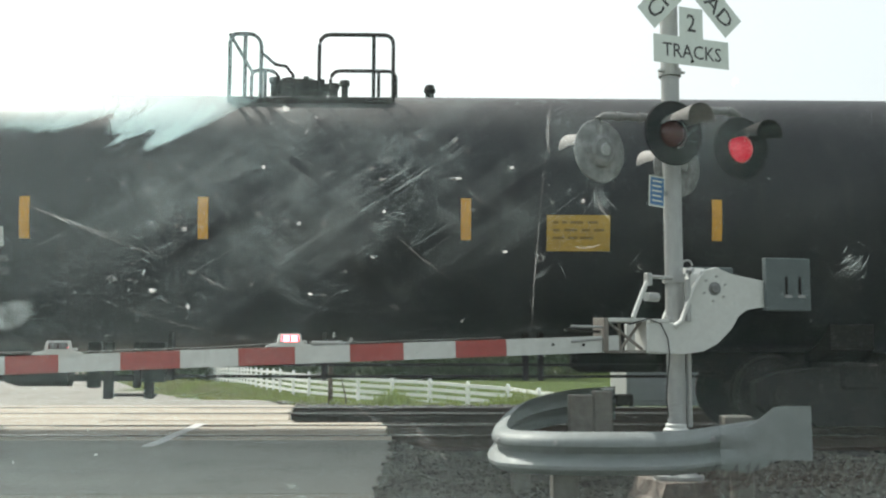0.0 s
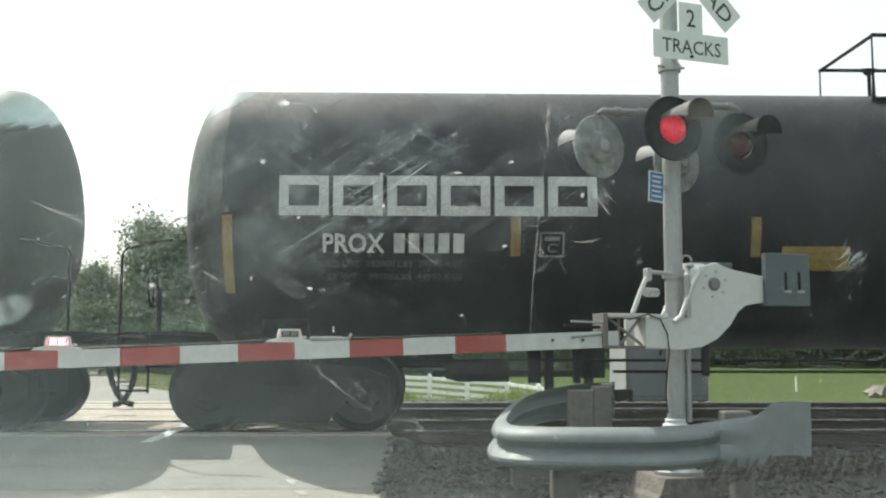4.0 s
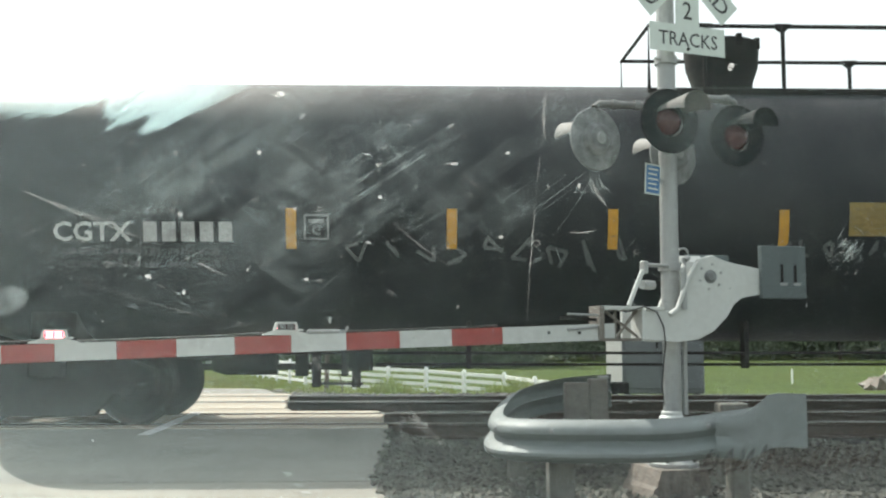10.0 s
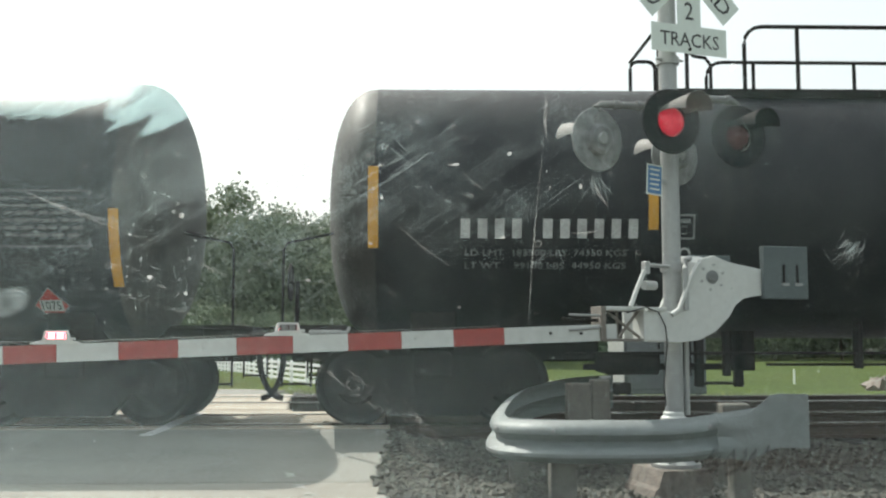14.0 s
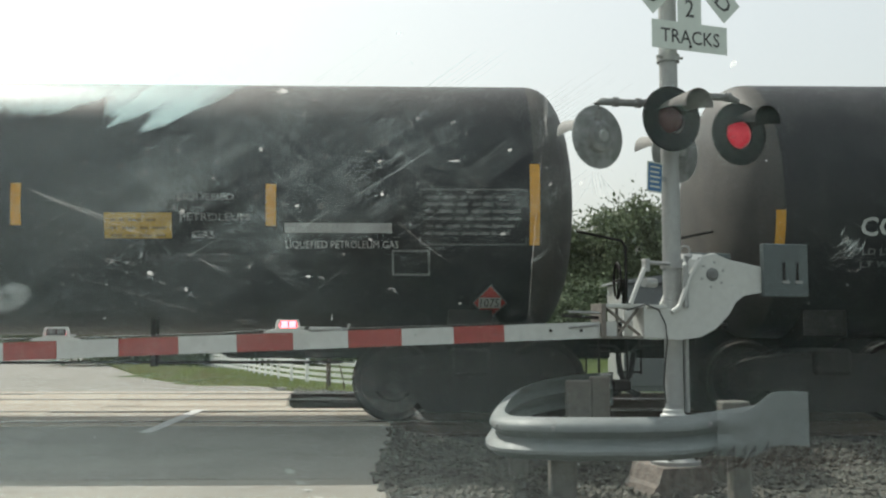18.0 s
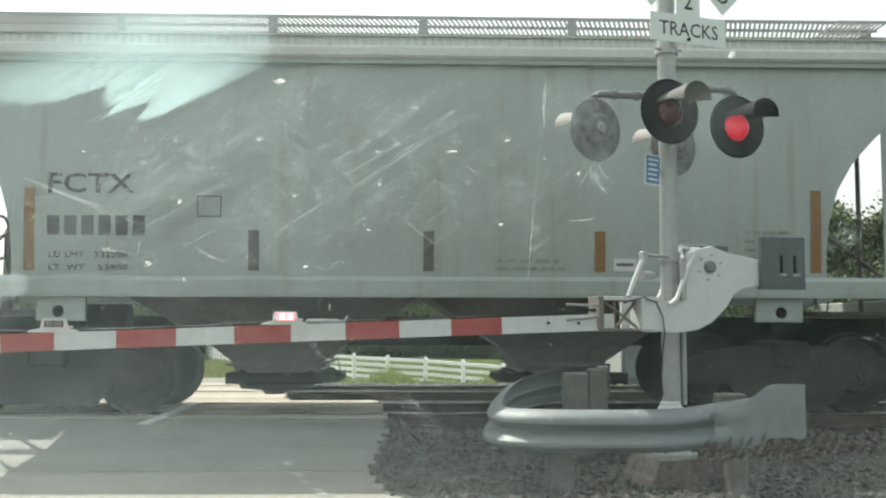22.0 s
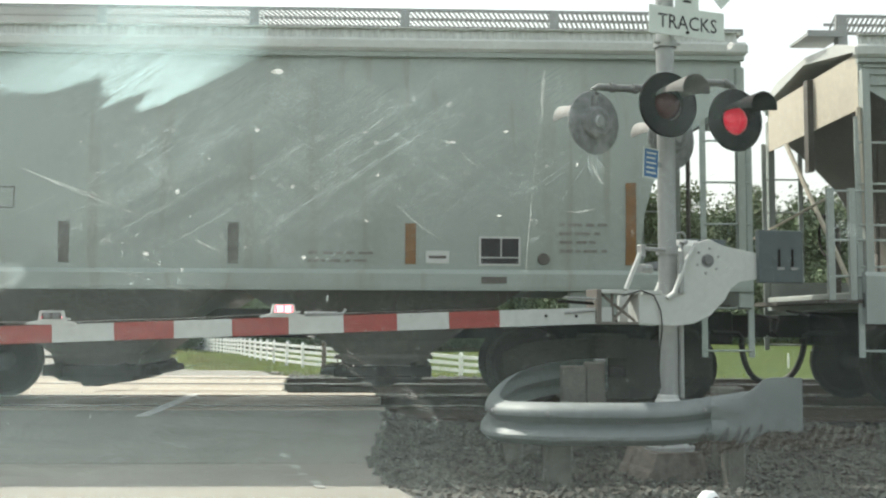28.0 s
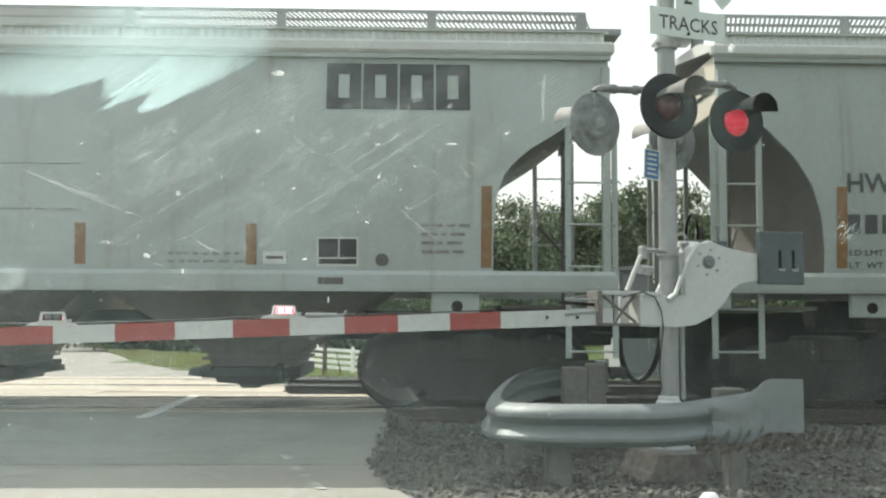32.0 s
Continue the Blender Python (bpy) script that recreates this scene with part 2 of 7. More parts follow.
M["guard"] = material("galvanised_guardrail", (0.165, 0.185, 0.184), 0.6, 0.15, (14, 0.12), (2.5, 0.5, (0.13, 0.1632, 0.1596)))
M["wood"] = material("grey_weathered_post", (0.14, 0.138, 0.12), 0.9, 0, (12, 0.25), (4, 0.6, (0.115, 0.105, 0.09)), 0.008)
M["concrete"] = material("stained_concrete", (0.17, 0.15, 0.13), 0.9, 0, (18, 0.35), (5, 0.8, (0.075, 0.06, 0.048)), 0.02)
M["black"] = material("matt_black_target", (0.014, 0.015, 0.016), 0.8, 0, (20, 0.3), (9, 0.5, (0.034, 0.034, 0.036)), spec=0.1)
# Two lighter hood colours, with the sunlight on the hoods put into them.
M["palehood"] = material("pale_sunlit_hood", (0.25, 0.245, 0.23), 0.75, 0, (20, 0.2), (6, 0.5, (0.24, 0.23, 0.21)))
M["hood"] = material("half_sunlit_hood", (0.1, 0.097, 0.09), 0.75, 0, (20, 0.25), (6, 0.6, (0.16, 0.15, 0.135)), spec=0.3)
M["backgrey"] = material("grey_target_back", (0.17, 0.18, 0.18), 0.6, 0, (14, 0.3), (7, 0.6, (0.3, 0.31, 0.31)))
M["counter"] = material("grey_counterweight", (0.0792, 0.0999, 0.1015), 0.6, 0, (16, 0.12), (4, 0.5, (0.0576, 0.074, 0.077)))
M["red"] = material("red_reflective_sheet", (0.29, 0.05, 0.042), 0.45, 0, (25, 0.15), (7, 0.4, (0.26, 0.07, 0.06)))
M["armwhite"] = material("white_reflective_sheet", (0.48, 0.5, 0.485), 0.45, 0, (25, 0.07), (6, 0.35, (0.37, 0.38, 0.365)))
M["signwhite"] = material("white_sign_face", (0.62, 0.68, 0.64), 0.5, 0, (15, 0.05), (5, 0.25, (0.5, 0.56, 0.52)))
M["blue"] = material("blue_notice", (0.06, 0.17, 0.36), 0.5)
M["lens"] = material("dark_red_lens", (0.055, 0.012, 0.012), 0.15)
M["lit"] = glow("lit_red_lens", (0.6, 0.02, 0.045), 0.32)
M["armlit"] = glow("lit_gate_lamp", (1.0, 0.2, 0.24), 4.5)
M["bungalow"] = material("grey_cabinet_paint", (0.17, 0.185, 0.19), 0.6, 0, (10, 0.08), (1.5, 0.3, (0.14, 0.15, 0.155)))


# ---- mesh helpers ----
def box(bm, x0, x1, y0, y1, z0, z1, bevel=0.0):
    vs = [bm.verts.new(p) for p in ((x0, y0, z0), (x1, y0, z0), (x1, y1, z0), (x0, y1, z0), (x0, y0, z1), (x1, y0, z1), (x1, y1, z1), (x0, y1, z1))]
    fs = [bm.faces.new([vs[i] for i in f]) for f in ((3, 2, 1, 0), (4, 5, 6, 7), (0, 1, 5, 4), (1, 2, 6, 5), (2, 3, 7, 6), (3, 0, 4, 7))]
    if bevel:
        es = {e for f in fs for e in f.edges}
        bmesh.ops.bevel(bm, geom=list(es), offset=bevel, segments=1, affect="EDGES")
    return bm


def tube(bm, pts, r, n=6, cap=True):
    pts = [Vector(p) for p in pts]
    rings = []
    for i, p in enumerate(pts):
        a, b = pts[max(0, i - 1)], pts[min(len(pts) - 1, i + 1)]
        d = (b - a).normalized()
        u = d.cross(Vector((0, 0, 1)))
        if u.length < 0.05:
            u = d.cross(Vector((1, 0, 0)))
        u.normalize()
        v = u.cross(d)
        rr = r[i] if isinstance(r, (list, tuple)) else r
        rings.append([bm.verts.new(p + (u * math.cos(k * math.tau / n) + v * math.sin(k * math.tau / n)) * rr) for k in range(n)])
    for a, b in zip(rings, rings[1:]):
        for k in range(n):
            bm.faces.new((a[k], a[(k + 1) % n], b[(k + 1) % n], b[k]))
    if cap:
        bm.faces.new(rings[0][::-1]), bm.faces.new(rings[-1])
    return bm


def arc(cx, cz, r, a0, a1, n=5, y=0.0):
    return [(cx + r * math.cos(radians(a0 + (a1 - a0) * i / n)), y, cz + r * math.sin(radians(a0 + (a1 - a0) * i / n))) for i in range(n + 1)]


def prism(bm, poly, y0, y1):
    """An outline in x, z drawn out along y."""
    a, b = [bm.verts.new((x, y0, z)) for x, z in poly], [bm.verts.new((x, y1, z)) for x, z in poly]
    bm.faces.new(a), bm.faces.new(b[::-1])
    n = len(poly)
    for i in range(n):
        bm.faces.new((a[i], b[i], b[(i + 1) % n], a[(i + 1) % n]))
    return bm


def lathe(bm, prof, n=24, axis="z"):
    """A profile of (radius, height) turned round an axis through the origin."""
    turn = {"z": lambda x, y, h: (x, y, h), "x": lambda x, y, h: (h, x, y), "y": lambda x, y, h: (x, h, y)}[axis]
    rings = [[bm.verts.new(turn(r * math.cos(k * math.tau / n), r * math.sin(k * math.tau / n), h)) for k in range(n)] if r > 1e-5 else [bm.verts.new(turn(0, 0, h))] for r, h in prof]
    for a, b in zip(rings, rings[1:]):
        for k in range(n):
            q = [a[k % len(a)], a[(k + 1) % len(a)], b[(k + 1) % len(b)], b[k % len(b)]]
            q = list(dict.fromkeys(q))
            if len(q) > 2:
                bm.faces.new(q)
    return bm


def shift(bm, m, start=0):
    bm.verts.ensure_lookup_table()
    bmesh.ops.transform(bm, matrix=m, verts=bm.verts[start:])
    return bm


def mesh_of(bm, name, mat, smooth=False):
    bmesh.ops.recalc_face_normals(bm, faces=bm.faces)
    me = bpy.data.meshes.new(name)
    bm.to_mesh(me)
    bm.free()
    me.materials.append(mat)
    if smooth:
        me.shade_smooth()
        me.set_sharp_from_angle(angle=radians(38))
    return me


def part(name, bm, mat, parent=None, label="", smooth=False, at=None):
    ob = new(name, mesh_of(bm, name, mat, smooth) if isinstance(bm, bmesh.types.BMesh) else bm)
    if parent:
        ob.parent = parent
    if at is not None:
        ob.matrix_basis = at
    if label:
        tagged(ob, label)
    return ob


def B():
    return bmesh.new()


def thing(name, m, label, category, group="", kind=""):
    ob = new(name)
    ob.matrix_basis = m
    ob.empty_display_size = 0.2
    return tagged(ob, label, category, group, kind)


def writing(body, height, width=None, bold=0.0):
    """The outline of words as a flat mesh in x, z, its lower left corner at the origin: vertices and faces."""
    cu = bpy.data.curves.new("words", "FONT")
    cu.body, cu.size, cu.resolution_u, cu.offset = body, 1.0, 2, bold
    ob = new("words", cu)
    me = bpy.data.meshes.new_from_object(ob.evaluated_get(bpy.context.evaluated_depsgraph_get()))
    v = np.array([tuple(p.co) for p in me.vertices])
    faces = [tuple(p.vertices) for p in me.polygons]
    bpy.data.objects.remove(ob)
    bpy.data.curves.remove(cu)
    bpy.data.meshes.remove(me)
    v[:, :2] -= v[:, :2].min(0)
    size = v[:, :2].max(0)
    k = height / size[1]
    v[:, 0] *= (width / size[0]) if width else k
    v[:, 1] *= k
    return [(a, b) for a, b, _ in v], faces


def hollow_blocks(count, height, width, gap=0.18, stroke=0.24):
    """A row of plain hollow block shapes that stands for an emblem's lettering."""
    vs, fs = [], []
    w = width / (count * (1 + gap) - gap)
    for i in range(count):
        x, s = i * w * (1 + gap), stroke * min(w, height)
        for x0, z0, x1, z1 in ((0, 0, w, s), (0, height - s, w, height), (0, s, s, height - s), (w - s, s, w, height - s)):
            n = len(vs)
            vs += [(x + x0, z0), (x + x1, z0), (x + x1, z1), (x + x0, z1)]
            fs.append((n, n + 1, n + 2, n + 3))
    return vs, fs


def flat_mesh(name, vf, mat, place):
    """Vertices in x, z set on a surface by place(x, z) -> point."""
    me = bpy.data.meshes.new(name)
    me.from_pydata([place(*p) for p in vf[0]], [], vf[1])
    me.materials.append(mat)
    return me


def grid_rect(x0, x1, z0, z1, nx=1, nz=4):
    vs = [(x0 + (x1 - x0) * i / nx, z0 + (z1 - z0) * j / nz) for j in range(nz + 1) for i in range(nx + 1)]
    fs = [(j * (nx + 1) + i, j * (nx + 1) + i + 1, (j + 1) * (nx + 1) + i + 1, (j + 1) * (nx + 1) + i) for j in range(nz) for i in range(nx)]
    return vs, fs


def moved(vf, dx, dz):
    return [(x + dx, z + dz) for x, z in vf[0]], vf[1]


def bars(rows):
    """Rows of (x, z, width, height) as small rectangles."""
    vs, fs = [], []
    for x, z, w, h in rows:
        n = len(vs)
        vs += [(x, z), (x + w, z), (x + w, z + h), (x, z + h)]
        fs.append((n, n + 1, n + 2, n + 3))
    return vs, fs


def small_print(x, z, w, lines, pitch, h, seed=1):
    """Lines of writing too small to read, as broken bars."""
    rng, rows = random.Random(seed), []
    for i in range(lines):
        p = x
        while p < x + w * rng.uniform(0.8, 1.0):
            q = rng.uniform(0.05, 0.16)
            rows.append((p, z - i * pitch, min(q, x + w - p), h))
            p += q + rng.uniform(0.02, 0.05)
    return bars(rows)


# ---- ground, road, tracks ----
TRACK_Y, FAR_TRACK_Y, GAUGE = 11.95, 15.85, 0.755


def lerp_table(v, table):
    for (a, p), (b, q) in zip(table, table[1:]):
        if v <= b:
            return p + (q - p) * max(0.0, (v - a)) / (b - a)
    return table[-1][1]


GROUND = [(-200, -0.40), (7.0, -0.36), (9.6, -0.34), (10.45, -0.21), (17.7, -0.21), (19.5, -0.27), (24, -0.33), (27, -0.46), (33, -0.83), (40, -1.18), (50, -1.66), (110, -2.08), (150, -2.08), (6000, -2.08)]


FIELD = [(22, -0.30), (26, -0.5), (32, -1.35), (37, -1.85), (41, -1.70), (47.5, -1.52), (56, -1.42), (68, -1.5), (85, -1.77), (110, -2.08)]
ROAD_EDGE = [(18, -2.2), (23.3, -3.3), (30, -5.4), (40, -8.2), (53, -11.2), (64, -16.7), (93, -27), (124, -38)]


def ground_z(x, y):
    z = lerp_table(y, GROUND)
    if 22 < y < 110:        # the shallow hollow in which the fence stands
        k = min(1.0, max(0.0, (x - lerp_table(y, ROAD_EDGE) - 0.8) / 3)) * min(1.0, max(0.0, (11 - x) / 4))
        z += (lerp_table(y, FIELD) - z) * k
    return z + (noise.noise((x * 0.35, y * 0.35, 0)) * 0.035 if abs(x) < 60 and y < 80 else 0)


def steps(lo, hi, fine_lo, fine_hi, fine, coarse):
    v, out = lo, []
    while v < hi:
        out.append(v)
        v += fine if fine_lo <= v < fine_hi else max(fine, coarse * (0.15 + abs(v - (fine_lo if v < fine_lo else fine_hi)) * 0.12))
    return out + [hi]


def sheet(xs, ys, zf):
    bm = B()
    rows = [[bm.verts.new((x, y, zf(x, y))) for x in xs] for y in ys]
    for a, b in zip(rows, rows[1:]):
        for i in range(len(xs) - 1):
            bm.faces.new((a[i], a[i + 1], b[i + 1], b[i]))
    return bm


ground = part("ground", sheet(steps(-1500, 1500, -14, 14, 0.5, 4), steps(-40, 4000, 5, 30, 0.4, 4), ground_z), M["field"], smooth=True)
tagged(ground, "flat mown green field reaching the horizon", "ground", kind="structure")
bed = part("ballast_bed", sheet(steps(-60, 60, -6, 12, 0.3, 3), [3.8 + 0.3 * i for i in range(53)], lambda x, y: ground_z(x, y) + 0.02 - (0.3 if y > 19.2 or y < 4.0 else 0) + noise.noise((x * 2, y * 2, 3)) * 0.02), M["ballast"], smooth=True)
tagged(bed, "dark grey crushed stone under the two tracks", "ballast", kind="structure")


def strip_road(name, rows, zf, mat, n=10, thick=0.25):
    """A paved strip from rows of (y, left x, right x), with its edges drawn down into the ground."""
    bm = B()
    grid = []
    for y, a, b in rows:
        xs = [a + (b - a) * i / n for i in range(n + 1)]
        grid.append([bm.verts.new((xs[0] - 0.05, y, zf(y) - thick))] + [bm.verts.new((x, y, zf(y))) for x in xs] + [bm.verts.new((xs[-1] + 0.07, y, zf(y) - thick))])
    for a, b in zip(grid, grid[1:]):
        for i in range(len(a) - 1):
            bm.faces.new((a[i], a[i + 1], b[i + 1], b[i]))
    return part(name, bm, mat, smooth=False)


def fill(rows, pitch=0.5):
    out = []
    for (y0, a0, b0), (y1, a1, b1) in zip(rows, rows[1:]):
        k = max(1, int((y1 - y0) / pitch))
        out += [(y0 + (y1 - y0) * i / k, a0 + (a1 - a0) * i / k, b0 + (b1 - b0) * i / k) for i in range(k)]
    return out + [rows[-1]]


def near_z(y):
    return lerp_table(y, [(-60, -0.34), (8.2, -0.30), (9.6, -0.20), (10.75, -0.02), (11, -0.02)])


def far_z(y):
    return lerp_table(y, [(17, -0.02), (17.8, -0.02), (20, -0.16), (24, -0.25), (27, -0.38), (33, -0.75), (40, -1.1), (50, -1.58), (110, -2.0), (150, -2.0), (400, -2.0)])


# Paler road and darker ramp: the train's shadow edge is put into their colours.
road = tagged(strip_road("road_near", fill([(-40, -7, 5), (0, -7.5, 2.2), (5, -8.2, 0.6), (7.6, -8.8, -0.1), (8.6, -9, -0.28)]), near_z, M["asphalt"]), "worn grey asphalt road before the crossing, coloured paler for the sun", "road", kind="structure")
apron = tagged(strip_road("road_apron", fill([(8.604, -9, -0.28), (9.6, -9.4, -0.25), (10.74, -9.8, -0.2)], 0.3), lambda y: near_z(y) + 0.004, M["apron"]), "patched asphalt ramp up to the rails, coloured darker for shade", "road", kind="structure")
tagged(strip_road("road_far", fill([(17.3, -12, -2.0), (20, -13.8, -2.6), (23.3, -15.2, -3.3), (30, -18, -5.4), (40, -22, -8.2), (53, -28, -11.2), (58, -30.5, -13.8), (64, -33, -16.7), (75, -38, -20.6), (93, -46, -27), (124, -60, -38), (149, -74, -47), (196, -98, -66)], 1.0), far_z, M["farroad"]), "pale dusty road leading away between grass verges", "road", kind="structure")


def painted(name, pts, w, zf, label, mat="line"):
    bm = B()
    ring = []
    for (x, y) in pts:
        ring.append([bm.verts.new((x - w / 2, y, zf(y) + 0.009)), bm.verts.new((x + w / 2, y, zf(y) + 0.009))])
    for a, b in zip(ring, ring[1:]):
        bm.faces.new((a[0], a[1], b[1], b[0]))
    return tagged(part(name, bm, M[mat]), label, "road marking", kind="structure")


for far, near in ((8.98, 8.78), (8.5, 8.36), (8.2, 8.1), (7.8, 7.5), (7.0, 6.7)):
    painted("edge_line", [(-1.06 + 0.31 * (8.9 - y), y) for y in (far, near)], 0.07, near_z, "worn white edge line on the asphalt")
painted("edge_line", [(-7.4 - 0.02 * y, y) for y in (0, 3, 6, 8.4)], 0.11, near_z, "worn white edge line on the asphalt")


def rail_bm(x0, x1):
    bm = B()
    prism(bm, [(-0.070, -0.17), (0.070, -0.17), (0.070, -0.155), (0.012, -0.14), (0.010, -0.045), (0.034, -0.036), (0.034, -0.012), (-0.034, -0.012), (-0.034, -0.036), (-0.010, -0.045), (-0.012, -0.14), (-0.070, -0.155)], 0, x1 - x0)
    return shift(bm, pose(x0, 0, 0) @ Matrix(((0, 1, 0, 0), (1, 0, 0, 0), (0, 0, 1, 0), (0, 0, 0, 1))))


def head_bm(x0, x1):
    return box(B(), x0, x1, -0.033, 0.033, -0.012, 0.0, 0.004)


RAIL, HEAD = mesh_of(rail_bm(-160, 160), "rail", M["railweb"]), mesh_of(head_bm(-160, 160), "head", M["rail"])
TIE = mesh_of(box(B(), -0.115, 0.115, -1.3, 1.3, -0.33, -0.172, 0.012), "tie", M["tie"])
for ty, nm, end in ((TRACK_Y, "near", -0.3), (FAR_TRACK_Y, "far", -1.9)):
    track = thing("railway_track", pose(0, ty, 0), "steel rails with shiny heads on dark timber ties", "track", "the two tracks", "structure")
    for s in (-1, 1):
        r = part("rail", RAIL, None, track, at=pose(0, s * GAUGE, 0))
        part("rail_head", HEAD, None, r, "polished running surface")
    k = 0
    x = end + 0.3
    while x < 14:
        part("tie", TIE, None, track, at=pose(x, random.uniform(-0.03, 0.03), random.uniform(-0.008, 0.004), 0, 0, random.uniform(-1, 1)))
        x += 0.52
    bm = B()
    for i in range(180):
        for x in (14.2 + i * 0.52, -9.6 - i * 0.52):
            box(bm, x - 0.115, x + 0.115, -1.3, 1.3, -0.33, -0.172)
    tagged(part("far_ties", bm, M["tie"], track), kind="stuff")

# timber crossing panels: rows of (near edge, far edge, right end)
crossing = thing("grade_crossing", pose(0, 0, 0), "pale weathered timber planks laid between and beside the rails", "crossing", kind="structure")
ROWS = [(10.76, 11.10, -0.25), (11.30, 11.72, -0.34), (11.73, 12.15, -0.34), (12.16, 12.60, -0.34), (12.80, 13.24, -0.42), (13.25, 13.72, -1.6), (13.73, 14.2, -1.7), (14.21, 14.6, -1.75), (14.61, 14.98, -1.8), (15.2, 15.63, -1.9), (15.64, 16.07, -1.9), (16.08, 16.50, -1.95), (16.7, 17.0, -2.0), (17.01, 17.3, -2.0)]
PLANKS = {}
for a, b, end in ROWS:
    x, w = end, round(b - a, 3)
    first = True
    while x > -11:
        ln = 2.44 if not first else random.choice((1.6, 2.0, 2.44))
        if (w, ln) not in PLANKS:
            PLANKS[w, ln] = mesh_of(box(B(), -ln + 0.006, 0, 0, w, -0.2, 0, 0.008), "plank", M["plank"])
        part("plank", PLANKS[w, ln], None, crossing, at=pose(x, a, -0.012 + random.uniform(-0.005, 0.004), random.uniform(-0.3, 0.3), 0, 0))
        x -= ln
        first = False
painted("crossing_line", [(-2.70, 10.45), (-2.585, 10.74), (-2.575, 10.78), (-2.60, 11.5), (-2.66, 12.9)], 0.13, lambda y: -0.008 if y > 10.76 else near_z(y) + 0.004, "worn white line across the planks", "freshline")
painted("crossing_line", [(-6.6, 11.3), (-6.65, 12.6)], 0.13, lambda y: -0.008, "worn white line across the planks")


def pebbles(name, n, xr, yr, size, mat, label, zf, seed, category="gravel", keep=lambda x, y: True):
    rng = random.Random(seed)
    vs, fs = [], []
    shape = [(1, 0, 0), (-1, 0, 0), (0, 1, 0), (0, -1, 0), (0, 0, 1), (0, 0, -1)]
    tri = [(0, 2, 4), (2, 1, 4), (1, 3, 4), (3, 0, 4), (2, 0, 5), (1, 2, 5), (3, 1, 5), (0, 3, 5)]
    for _ in range(n):
        x, y = rng.uniform(*xr), rng.uniform(*yr)
        if not keep(x, y):
            continue
        s = rng.uniform(*size)
        m = Euler((rng.uniform(0, 6), rng.uniform(0, 6), rng.uniform(0, 6))).to_matrix()
        k = len(vs)
        z = zf(x, y) + s * 0.35
        for p in shape:
            q = m @ (Vector(p) * s * rng.uniform(0.65, 1.25))
            vs.append((x + q.x, y + q.y, z + q.z * 0.75))
        fs += [tuple(i + k for i in t) for t in tri]
    me = bpy.data.meshes.new(name)
    me.from_pydata(vs, [], fs)
    me.materials.append(mat)
    return tagged(part(name, me, None), label, category, kind="stuff")


bedz = lambda x, y: ground_z(x, y) + 0.02
# stone shoulder heaped against the ramp's edge
ramp_edge = lambda y: lerp_table(y, [(7.6, -0.1), (8.6, -0.28), (9.6, -0.25), (10.74, -0.2)])
heap_z = lambda x, y: max(ground_z(x, y) + 0.005, near_z(y) - 0.012 - 0.3 * max(0, x - ramp_edge(y)) + noise.noise((x * 5, y * 5, 1)) * 0.02) if x > ramp_edge(y) - 0.02 else near_z(y) - 0.03
heap = part("gravel_shoulder", sheet([-0.4 + 0.06 * i for i in range(22)], [7.4 + 0.08 * i for i in range(42)], heap_z), M["ballast"], smooth=True)
tagged(heap, "grey stone shoulder heaped against the edge of the asphalt", "gravel", kind="structure")
pebbles("shoulder_stones", 2600, (-0.42, 0.75), (7.5, 10.7), (0.01, 0.04), M["stone"], "loose grey stones strewn over the edge of the asphalt", lambda x, y: heap_z(x, y) if x > ramp_edge(y) else near_z(y), 8, keep=lambda x, y: x > ramp_edge(y) - 0.03 - 0.12 * abs(noise.noise((x * 4, y * 4, 6))))
pebbles("gravel", 10000, (-0.3, 7), (5.9, 10.95), (0.018, 0.045), M["stone"], "loose grey crushed stone beside the road", bedz, 3, keep=lambda x, y: x > -0.16 + 0.1 * math.sin(y * 3) + max(0, 8.2 - y) * 0.25)
pebbles("ballast_stones", 7000, (-0.2, 10), (10.7, 18.6), (0.02, 0.05), M["stone"], "dark crushed stone between the ties", bedz, 4, "ballast", lambda x, y: y < 13.3 or x > -1.4)
pebbles("verge_stones", 2600, (-4.5, 3), (17.3, 21.5), (0.03, 0.07), M["stone"], "grey stones at the edge of the far ballast", bedz, 5, keep=lambda x, y: x > -1.9 - (y - 17.3) * 0.5)
pebbles("road_edge_gravel", 5200, (-9, -0.6), (19, 38), (0.025, 0.065), M["farstone"], "pale dusty gravel spread along the road's edge", lambda x, y: ground_z(x, y) + 0.01, 9, keep=lambda x, y: -0.5 < x - lerp_table(y, ROAD_EDGE) < 1.6 + 0.9 * noise.noise((x, y, 4)))
pebbles("large_rocks", 26, (12.2, 15.6), (25, 27.8), (0.15, 0.45), M["concrete"], "pale broken rocks heaped at the field edge", ground_z, 6, "rocks")


